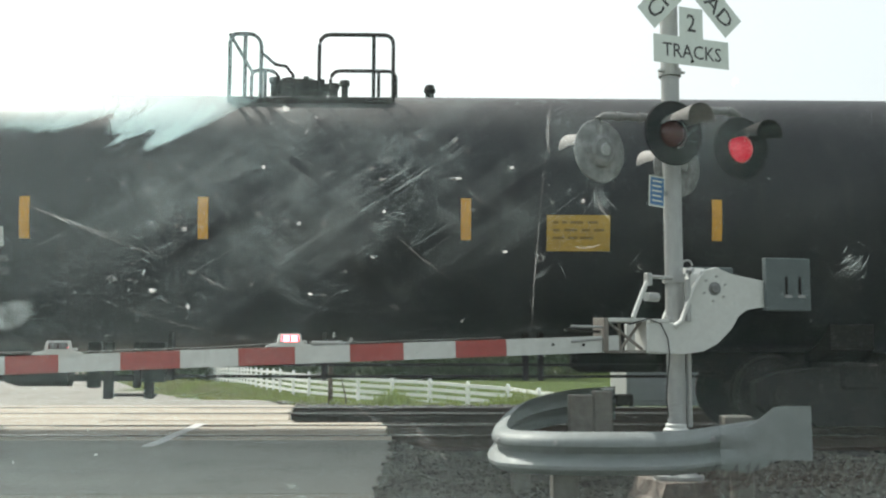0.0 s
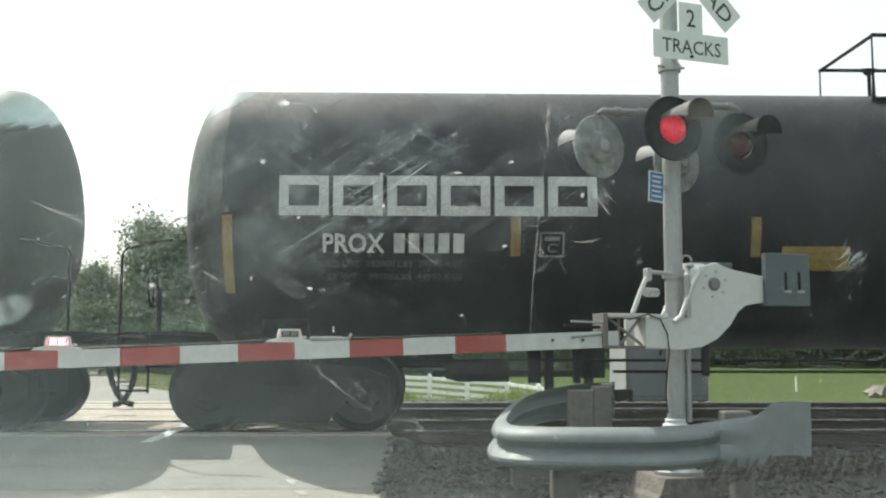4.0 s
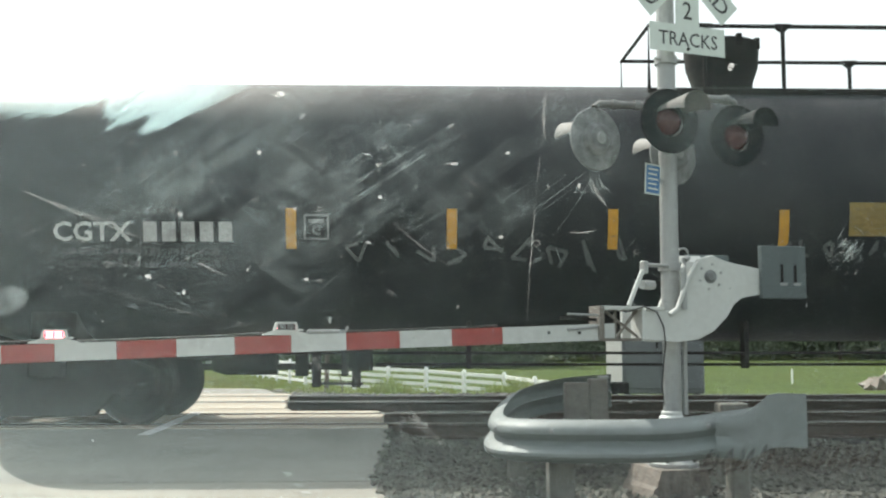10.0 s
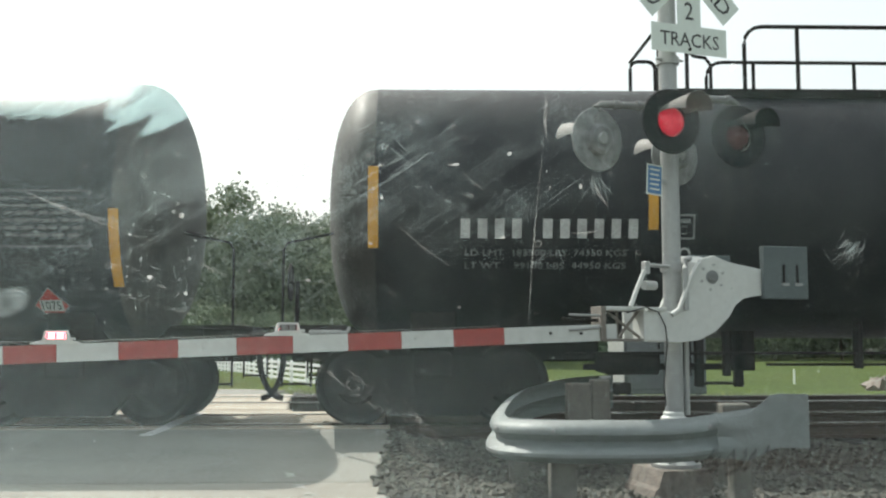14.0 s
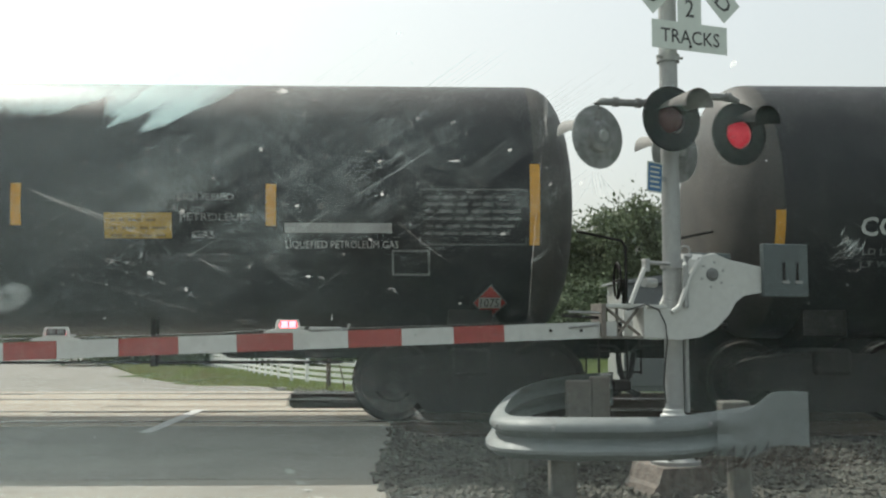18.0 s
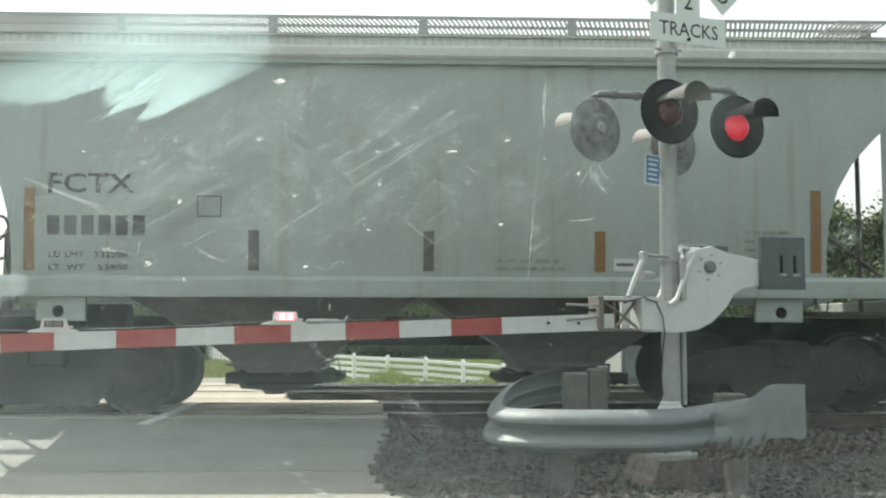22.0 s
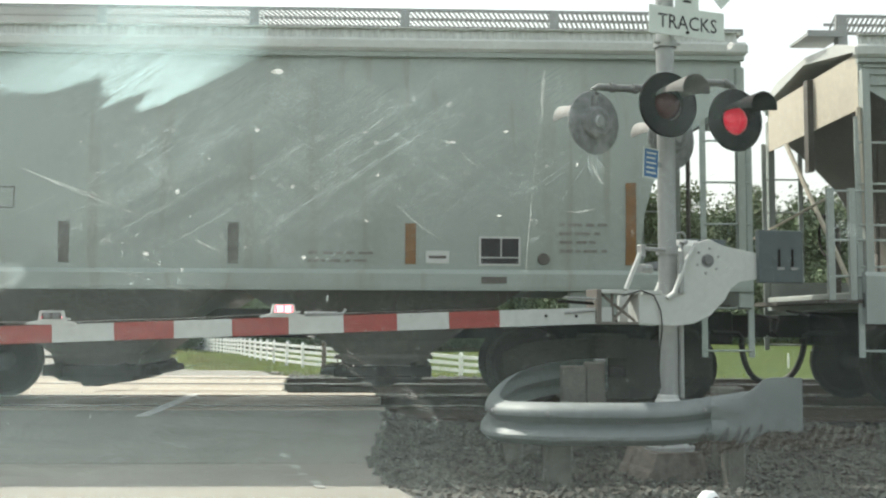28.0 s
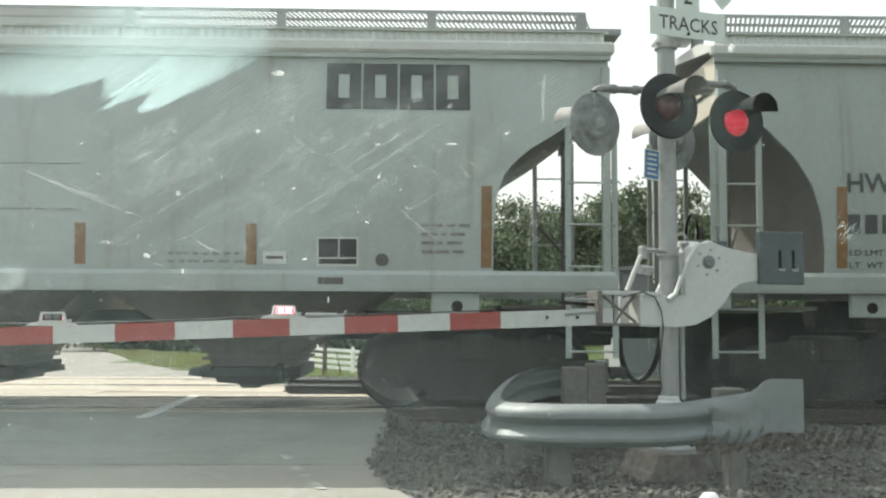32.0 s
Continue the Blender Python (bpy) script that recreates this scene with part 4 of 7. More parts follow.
part("arm_hook", tube(B(), [(ARM_X - hook_d - 0.08, -0.2, HOOK_Z + 0.075), (ARM_X - hook_d + 0.2, -0.2, HOOK_Z + 0.085), (ARM_X - hook_d + 0.22, -0.2, HOOK_Z + 0.12)], 0.012, 6), M["galv"], gate, smooth=True)
part("arm_bracket", box(B(), ARM_X - hook_d - 0.08, ARM_X - hook_d + 0.16, -0.23, -0.19, HOOK_Z + 0.068, HOOK_Z + 0.1, 0.01), M["galv"], gate)

# flashing lights on a crossarm
part("crossarm", tube(B(), [(gx(1076), 0.05, gz(200)), (gx(1070), 0.05, gz(189)), (gx(1078), 0.05, gz(184)), (gx(1135), 0.0, gz(186)), (0, -0.1, gz(182)), (gx(1240), -0.12, gz(172)), (gx(1286), -0.12, gz(171)), (gx(1297), -0.12, gz(177)), (gx(1298), -0.12, gz(192))], 0.03, 10), M["pipe"], gate, "dull grey pipe crossarm", smooth=True)
for px, y, py in ((1100, 0.02, 185), (1136, -0.01, 186), (1238, -0.12, 172), (1282, -0.12, 171)):
    part("pipe_collar", shift(lathe(B(), [(0.03, -0.02), (0.041, -0.02), (0.041, 0.02), (0.03, 0.02)], 12, "x"), pose(gx(px), y, gz(py))), M["pipe"], gate, smooth=True)
part("crossarm_hub", lathe(B(), [(0.076, gz(188)), (0.12, gz(186)), (0.13, gz(172)), (0.1, gz(160)), (0.076, gz(156))], 16), M["mast"], gate, smooth=True)


def flasher(x, y, z, turn, facing, first=None, hood="black"):
    """A round black target with a hooded lens; facing: 1 towards the road, -1 away; first: whether its turning lamp shines first."""
    m = pose(x, y, z, 0, 0, turn + (0 if facing > 0 else 180))
    hole = 0.128 if first is not None else 0.0
    t = part("light_target", lathe(B(), [(hole, -0.012), (0.245, -0.012), (0.255, -0.02), (0.262, -0.006), (0.255, 0.004), (hole, 0.004)], 36, "y"), M["black"] if facing > 0 else M["backgrey"], gate, "round black light background" if facing > 0 else "dusty grey back of a round light", smooth=True, at=m)
    if first is None:
        part("lamp_body", lathe(B(), [(0, 0.07), (0.1, 0.07), (0.125, 0.05), (0.135, 0.005)], 20, "y"), M["backgrey"], t, smooth=True)
        part("lens", lathe(B(), [(0, -0.05), (0.07, -0.043), (0.126, -0.0185), (0.128, -0.0125)], 24, "y"), M["lens"], t, "dark red lens", smooth=True)
        part("lamp_cap", lathe(B(), [(0, 0.085), (0.04, 0.085), (0.05, 0.071)], 16, "y"), M["mast"], t, smooth=True)
    else:
        part("lamp_body", lathe(B(), [(0, 0.2), (0.1, 0.2), (0.13, 0.17), (0.135, 0.005)], 20, "y"), M["backgrey"], t, smooth=True)
        part("lens_ring", lathe(B(), [(0.126, -0.012), (0.126, -0.02), (0.134, -0.02), (0.136, -0.0125)], 28, "y"), M["black"], t, smooth=True)
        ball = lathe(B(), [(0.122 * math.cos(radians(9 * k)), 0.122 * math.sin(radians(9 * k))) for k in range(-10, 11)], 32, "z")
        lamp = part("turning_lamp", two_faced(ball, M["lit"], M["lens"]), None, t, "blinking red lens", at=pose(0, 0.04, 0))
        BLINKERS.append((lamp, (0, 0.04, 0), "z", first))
    bm = B()
    n = 18
    ring = []
    for dpt, r, lo in ((-0.013, 0.138, 26), (-0.09, 0.138, 22), (-0.19, 0.132, 10), (-0.31, 0.122, -12)):
        row = []
        for rr in (r, r - 0.006):
            row.append([bm.verts.new((rr * math.cos(radians(lo + (180 - 2 * lo) * k / n)), dpt, rr * math.sin(radians(lo + (180 - 2 * lo) * k / n)))) for k in range(n + 1)])
        ring.append(row)
    for a, b in zip(ring, ring[1:]):
        for s in (0, 1):
            for k in range(n):
                bm.faces.new((a[s][k], a[s][k + 1], b[s][k + 1], b[s][k]))
    for k in range(n):
        bm.faces.new((ring[-1][0][k], ring[-1][0][k + 1], ring[-1][1][k + 1], ring[-1][1][k]))
    for v in bm.verts:
        v.co.x += -v.co.y * 0.2
        v.co.z += -v.co.y * 0.2
    part("hood", bm, M[hood], t, "curved sun hood", smooth=True)


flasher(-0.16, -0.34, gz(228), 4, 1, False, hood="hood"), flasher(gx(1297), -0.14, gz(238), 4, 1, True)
flasher(gx(1072), 0.05, gz(248), 16, -1, hood="palehood"), flasher(0.17, 0.22, gz(262), 16, -1, hood="palehood")
for px, y, top, low in ((1072, 0.05, 200, 235), (1297, -0.1, 178, 215)):
    part("pipe_elbow", shift(lathe(B(), [(0.03, gz(low)), (0.042, gz(low)), (0.042, gz(low - 12)), (0.03, gz(top))], 12), pose(gx(px), y, 0)), M["pipe"], gate, smooth=True)


# signs
def board(name, x0, x1, z0, z1, y, mat, parent, label, m):
    bm = box(B(), x0, x1, y - 0.002, y + 0.002, z0, z1)
    return part(name, bm, mat, parent, label, at=m)


SIGN = pose(0.135, -0.13, 0, 0, 0, 6)
trk = board("sign_panel", -0.365, 0.365, gz(92), gz(41), 0, M["signwhite"], gate, "white sign reading TRACKS", SIGN)
w = writing("TRACKS", 0.118, 0.57, 0.006)
part("letters", flat_mesh("letters", moved(w, -0.28, gz(92) + 0.055), M["ink"], lambda x, z: (x, -0.0035, z)), None, trk, "black capital letters")
two = board("sign_panel", -0.115, 0.115, gz(41), gz(41) + 0.255, 0, M["signwhite"], gate, "white sign panel with the number 2", SIGN)
part("letters", flat_mesh("letters", moved(writing("2", 0.15, 0.085, 0.006), -0.042, gz(41) + 0.05), M["ink"], lambda x, z: (x, -0.0035, z)), None, two)
part("sign_bolt", shift(lathe(B(), [(0, -0.012), (0.014, -0.012), (0.014, 0)], 8, "y"), pose(0, -0.002, gz(92) + 0.035)), M["steel"], trk)
for sgn, body in ((1, "CROSSING"), (-1, "RAIL ROAD")):
    blade = part("crossbuck_blade", box(B(), -0.61, 0.61, -0.002, 0.002, -0.115, 0.115), M["signwhite"], gate, "white crossbuck blade reading " + body, at=SIGN @ pose(0, -0.006 * (sgn - 1), 4.29, 0, -45 * sgn, 0))
    part("letters", flat_mesh("letters", moved(writing(body, 0.135, 1.12, 0.006), -0.56, -0.0675), M["ink"], lambda x, z: (x, -0.0035, z)), None, blade)
bl = board("blue_notice", -0.085, 0.085, -0.125, 0.125, 0, M["signwhite"], gate, "small blue notice with white border", pose(-0.185, -0.09, gz(321), 0, 3, 18))
part("notice_face", box(B(), -0.074, 0.074, -0.0045, -0.0025, -0.113, 0.113), M["blue"], bl)
part("notice_lines", flat_mesh("notice_lines", bars([(-0.055, 0.075 - 0.04 * i, 0.11 - 0.012 * (i % 2), 0.014) for i in range(5)]), M["signwhite"], lambda x, z: (x, -0.006, z)), None, bl)
part("notice_arm", box(B(), 0.07, 0.12, -0.002, 0.02, -0.02, 0.02), M["mast"], bl)

# guardrail bent round the mast
rail_thing = thing("guardrail", pose(0, 0, 0), "galvanised W-beam guardrail bent round the gate mast", "guardrail")
BEND = [(1.87, 9.55, 0.580), (1.4, 9.6, 0.540), (0.98, 9.28, 0.460), (0.745, 8.64, 0.345), (0.70, 8.06, 0.300), (0.91, 7.72, 0.305), (1.34, 7.57, 0.310), (1.92, 7.53, 0.320), (2.3, 7.51, 0.370), (2.5, 7.44, 0.410)]


def smooth_path(keys, n=5):
    k = [Vector(p) for p in keys]
    k = [k[0] * 2 - k[1]] + k + [k[-1] * 2 - k[-2]]
    out = []
    for i in range(1, len(k) - 2):
        for j in range(n):
            t = j / n
            a, b, c, d = k[i - 1:i + 3]
            out.append(0.5 * ((2 * b) + (c - a) * t + (2 * a - 5 * b + 4 * c - d) * t * t + (3 * b - a - 3 * c + d) * t ** 3))
    return out + [k[-2]]


WPROF = [(z, o - 0.22 * (z + 0.15)) for z, o in ((-0.31, 0.0), (-0.305, 0.02), (-0.285, 0.06), (-0.262, 0.083), (-0.238, 0.088), (-0.212, 0.07), (-0.185, 0.035), (-0.155, 0.005), (-0.14, 0.02), (-0.12, 0.06), (-0.1, 0.084), (-0.078, 0.09), (-0.056, 0.085), (-0.034, 0.066), (-0.016, 0.035), (0.0, -0.01))]


def wbeam(bm, path, prof=WPROF, t=0.005):
    loop = [(z, o) for z, o in prof] + [(z, o - t) for z, o in prof[::-1]]
    rings = []
    for i, p in enumerate(path):
        d = path[min(i + 1, len(path) - 1)] - path[max(i - 1, 0)]
        out = Vector((-d.y, d.x, 0)).normalized() * -1
        rings.append([bm.verts.new(p + out * o + Vector((0, 0, z))) for z, o in loop])
    n = len(loop)
    for a, b in zip(rings, rings[1:]):
        for k in range(n):
            bm.faces.new((a[k], a[(k + 1) % n], b[(k + 1) % n], b[k]))
    bm.faces.new(rings[0]), bm.faces.new(rings[-1][::-1])
    return bm


PATH = smooth_path(BEND)
beam = part("beam", wbeam(B(), PATH), M["guard"], rail_thing, smooth=True)
for i in (21, 27, 38, 43):
    p, d = PATH[i], PATH[i + 1] - PATH[i - 1]
    out = Vector((-d.y, d.x, 0)).normalized() * -1
    for z in (-0.075, -0.235):
        q = p + out * 0.083 + Vector((0, 0, z))
        part("rail_bolt", shift(lathe(B(), [(0, -0.01), (0.016, -0.006), (0.018, 0.004)], 8, "y"), pose(q.x, q.y, q.z, 0, 0, math.degrees(math.atan2(d.y, d.x)))), M["galv"], beam)
e0, e1 = Vector((2.20, 7.41, 0.36)), Vector((2.80, 7.20, 0.52))
bm = B()
rows = []
for k in range(11):
    t = k / 10
    p = e0.lerp(e1, t)
    p.z = 0.36 + 0.16 * min(1, max(0, (t - 0.28) / 0.34)) ** 1.3
    h = 0.31 + 0.07 * min(1, max(0, (t - 0.2) / 0.4))
    b = 0.055 * max(0, 1 - t * 1.6)
    rows.append([[bm.verts.new((p.x, p.y - b * s - o, p.z - h * j / 6)) for j, s in enumerate((0.1, 0.9, 0.8, 0.25, 0.8, 0.9, 0.1))] for o in (0, -0.006)])
for a, b in zip(rows, rows[1:]):
    for s in (0, 1):
        for j in range(6):
            bm.faces.new((a[s][j], a[s][j + 1], b[s][j + 1], b[s][j]))
for row in (rows[0], rows[-1]):
    for j in range(6):
        bm.faces.new((row[0][j], row[0][j + 1], row[1][j + 1], row[1][j]))
for a, b in zip(rows, rows[1:]):
    for j in (0, 6):
        bm.faces.new((a[0][j], b[0][j], b[1][j], a[1][j]))
part("end_shoe", bm, M["guard"], rail_thing, "flattened flared terminal plate", smooth=True)
for x, y, z, w in ((1.14, 7.86, 0.10, 0.1), (2.43, 7.63, 0.16, 0.065), (1.64, 9.72, 0.5, 0.1), (0.93, 9.1, 0.2, 0.08)):
    part("post", box(B(), x - w, x + w, y - 0.09, y + 0.09, -0.6, z, 0.012), M["wood"], rail_thing, "grey weathered timber post")
part("block", box(B(), 1.625, 1.80, 9.32, 9.46, 0.15, 0.545, 0.012), M["wood"], rail_thing, "grey timber offset block")
part("block", box(B(), 1.40, 1.62, 9.30, 9.44, 0.15, 0.51, 0.012), M["wood"], rail_thing, "grey timber offset block")
part("rail_end_clip", box(B(), 1.72, 1.82, 9.36, 9.48, 0.547, 0.568, 0.006), M["galv"], rail_thing)
part("block", box(B(), 1.87, 2.03, 9.5, 9.62, 0.40, 0.505, 0.01), M["steel"], rail_thing, "dark end bracket")
tagged(part("timber_stub", box(B(), 2.62, 2.86, 8.63, 8.83, -0.45, 0.36, 0.012), M["wood"]), "short grey timber post with a pale flat cap", "post")

# the bonnet of the car that the camera sits in
bonnet = thing("car_bonnet", pose(0, 0, 0), "white bonnet edge of the waiting car", "car bonnet", kind="structure")
bm = B()
rows = []
for y, z in ((0.80, 0.700), (0.90, 0.724), (1.0, 0.736), (1.1, 0.716), (1.3, 0.675), (1.6, 0.61), (1.85, 0.52), (1.9, 0.36)):
    rows.append([bm.verts.new((x, y, z - 0.05 * max(0, 0.24 - x) - 0.05 * (x - 0.35) ** 2 * (1 if x > 0.35 else 0.2))) for x in np.linspace(-0.85, 0.95, 19)])
for a, b in zip(rows, rows[1:]):
    for i in range(18):
        bm.faces.new((a[i], a[i + 1], b[i + 1], b[i]))
part("bonnet_panel", bm, M["bonnet"], bonnet, smooth=True)
part("front_body", box(B(), -0.84, 0.94, 0.84, 1.86, -0.12, 0.36, 0.06), M["bonnet"], bonnet)
for x in (-0.76, 0.86):
    tyre = part("tyre", shift(lathe(B(), [(0.2, -0.1), (0.3, -0.11), (0.33, -0.08), (0.33, 0.08), (0.3, 0.11), (0.2, 0.1)], 24, "x"), pose(x, 1.34, 0.0)), M["rubber"], bonnet, "black rubber tyre", smooth=True)
    part("rim", shift(lathe(B(), [(0, -0.06), (0.19, -0.07), (0.2, -0.1), (0.2, 0.1), (0.19, 0.07), (0, 0.06)], 20, "x"), pose(x, 1.34, 0.0)), M["galv"], tyre)
part("washer_jet", shift(lathe(B(), [(0, 0.016), (0.006, 0.015), (0.011, 0.009), (0.012, -0.01)], 14), pose(0.30, 1.02, 0.725)), M["bonnet"], bonnet, "small white washer nozzle", smooth=True)
part("jet_hole", shift(lathe(B(), [(0, -0.003), (0.0035, -0.003), (0.0035, 0.0)], 10, "y"), pose(0.304, 1.009, 0.7335)), M["rubber"], bonnet)


# ---- the train ----
TANK_R, TANK_Z = 1.5, 2.38
WHEEL_R, AXLE = 0.43, 0.83
WHEELS = []     # (wheelset, x in its truck)


def side_frame(y):
    """A cast side frame with its two pockets and the spring window."""
    bm = B()
    prism(bm, [(x * 0.935, z - 0.03) for x, z in ((-1.2, 0.36), (-1.2, 0.60), (-0.95, 0.70), (-0.45, 0.76), (0.45, 0.76), (0.95, 0.70), (1.2, 0.60), (1.2, 0.36), (0.98, 0.36), (0.72, 0.36), (0.5, 0.13), (-0.5, 0.13), (-0.72, 0.36), (-0.98, 0.36))], y - 0.09, y + 0.09)
    return bm


def spring_bm():
    bm = B()
    for sx in (-0.17, 0.0, 0.17):
        lathe_start = len(bm.verts)
        prof = [(0.062 + (0.018 if k % 2 else 0), 0.28 + 0.028 * k) for k in range(13)]
        lathe(bm, prof, 10)
        shift(bm, pose(sx, 0, 0), lathe_start)
    return bm


def wheelset_bm():
    bm = B()
    lathe(bm, [(0.085, -1.05), (0.085, -0.81), (0.20, -0.80), (0.23, -0.74), (0.36, -0.74), (0.40, -0.80), (WHEEL_R - 0.01, -0.81), (WHEEL_R, -0.74), (WHEEL_R, -0.70), (WHEEL_R + 0.026, -0.685), (WHEEL_R + 0.026, -0.665), (0.39, -0.665), (0.36, -0.70), (0.12, -0.69), (0.09, -0.62), (0.09, 0.62), (0.12, 0.69), (0.36, 0.70), (0.39, 0.665), (WHEEL_R + 0.026, 0.665), (WHEEL_R + 0.026, 0.685), (WHEEL_R, 0.70), (WHEEL_R, 0.81), (0.40, 0.80), (0.36, 0.74), (0.23, 0.74), (0.20, 0.80), (0.085, 0.81), (0.085, 1.05)], 28, "y")
    return bm


def cap_bm():
    bm = B()
    lathe(bm, [(0, -1.13), (0.05, -1.13), (0.06, -1.12), (0.105, -1.115), (0.105, -1.02), (0.13, -1.0)], 14, "y")
    for k in range(3):
        n = len(bm.verts)
        lathe(bm, [(0, -1.15), (0.022, -1.15), (0.022, -1.1)], 6, "y")
        shift(bm, pose(0.066 * math.cos(k * 2.094), 0, 0.066 * math.sin(k * 2.094)), n)
    return bm


def truck_meshes(steel, wheel):
    return {"frame": mesh_of(side_frame(-0.98), "side_frame", steel), "far": mesh_of(side_frame(0.98), "side_frame", steel), "spring": mesh_of(spring_bm(), "springs", steel, True),
            "bolster": mesh_of(box(B(), -0.2, 0.2, -1.15, 1.15, 0.5, 0.78, 0.03), "bolster", steel), "wheelset": mesh_of(wheelset_bm(), "wheelset", wheel, True),
            "cap": mesh_of(cap_bm(), "bearing", steel, True), "shoe": mesh_of(prism(B(), [(-0.04, 0.3), (0.03, 0.28), (0.06, 0.48), (0.0, 0.66), (-0.05, 0.5)], -0.82, 0.82), "brake_beam", steel)}


# The second set is the same truck in colours lifted for haze.
CLEAN, HAZED = truck_meshes(M["steel"], M["wheel"]), truck_meshes(M["hazesteel"], M["hazewheel"])


def truck(car, x, TRUCK):
    t = part("truck", TRUCK["bolster"], None, car, "dark cast-steel two-axle truck", at=pose(x, 0, 0))
    part("side_frame", TRUCK["frame"], None, t), part("side_frame", TRUCK["far"], None, t)
    for y in (-0.98, 0.98):
        part("springs", TRUCK["spring"], None, t, at=pose(0, y, -0.02))
    for s in (-1, 1):
        w = part("wheelset", TRUCK["wheelset"], None, t, "steel wheels on an axle", at=pose(s * AXLE, 0, WHEEL_R))
        part("brake_beam", TRUCK["shoe"], None, t, at=pose(s * (AXLE - 0.52), 0, 0, 0, 0, 0 if s < 0 else 180))
        part("bearing", TRUCK["cap"], None, t, at=pose(s * AXLE, 0, WHEEL_R))
        WHEELS.append((w, s * AXLE))
    return t


def coupler_bm(s, x0, x1):
    bm = B()
    box(bm, min(x0 * s, x1 * s - 0.2 * s), max(x0 * s, x1 * s - 0.2 * s), -0.09, 0.09, 0.78, 0.96, 0.02)
    prism(bm, [((x1 - 0.32) * s, 0.74), ((x1 + 0.08) * s, 0.74), ((x1 + 0.14) * s, 0.82), ((x1 + 0.14) * s, 0.95), ((x1 + 0.05) * s, 1.0), ((x1 - 0.32) * s, 1.0)], -0.17, 0.12)
    return bm


def air_hose_bm(s, x):
    bm = B()
    pts = []
    for i in range(9):
        t = i / 8
        pts.append((s * (x - 0.26 * math.cos(t * math.pi / 2)), -0.22 + 0.12 * t, 0.74 - 0.5 * math.sin(t * math.pi / 2)))
    tube(bm, pts, 0.034, 8)
    tube(bm, [(s * (x - 0.6), -0.22, 0.8), (s * (x - 0.3), -0.22, 0.79), (s * (x - 0.26), -0.22, 0.74)], 0.028, 6)
    return bm


def running_gear(car, half, truck_x, sill_in, meshes=CLEAN):
    for s in (-1, 1):
        truck(car, s * truck_x[s > 0], meshes)
        part("stub_sill", box(B(), min(s * sill_in, s * (half - 0.35)), max(s * sill_in, s * (half - 0.35)), -0.19, 0.19, 0.66, 1.04, 0.015), M["steel"], car)
        part("coupler", coupler_bm(s, half - 0.36, half - 0.05), M["steel"], car, "rusty steel knuckle coupler")
        part("air_hose", air_hose_bm(s, half), M["rubber"], car, "black rubber air hose", smooth=True)
        part("uncoupling_lever", tube(B(), [(s * (half - 0.28), -1.35, 0.8), (s * (half - 0.22), -1.3, 0.95), (s * (half - 0.22), -0.3, 1.02), (s * (half - 0.12), -0.05, 1.05)], 0.014, 6), M["steel"], car)


def on_tank(x, z):
    return (x, -math.sqrt(max(0.01, (TANK_R + 0.012) ** 2 - (z - TANK_Z) ** 2)), z)


def hoop(bm, x0, x1, base, top, y, r0=0.16, r1=0.16, r=0.026):
    """A rail of bent pipe: up, over and down again."""
    pts = [(x0, y, base)] + ([p for p in arc(x0 + r0, top - r0, r0, 180, 90, 4, y)] if r0 else [(x0, y, top)]) + ([p for p in arc(x1 - r1, top - r1, r1, 90, 0, 4, y)] if r1 else [(x1, y, top)]) + [(x1, y, base)]
    return tube(bm, pts, r, 6)


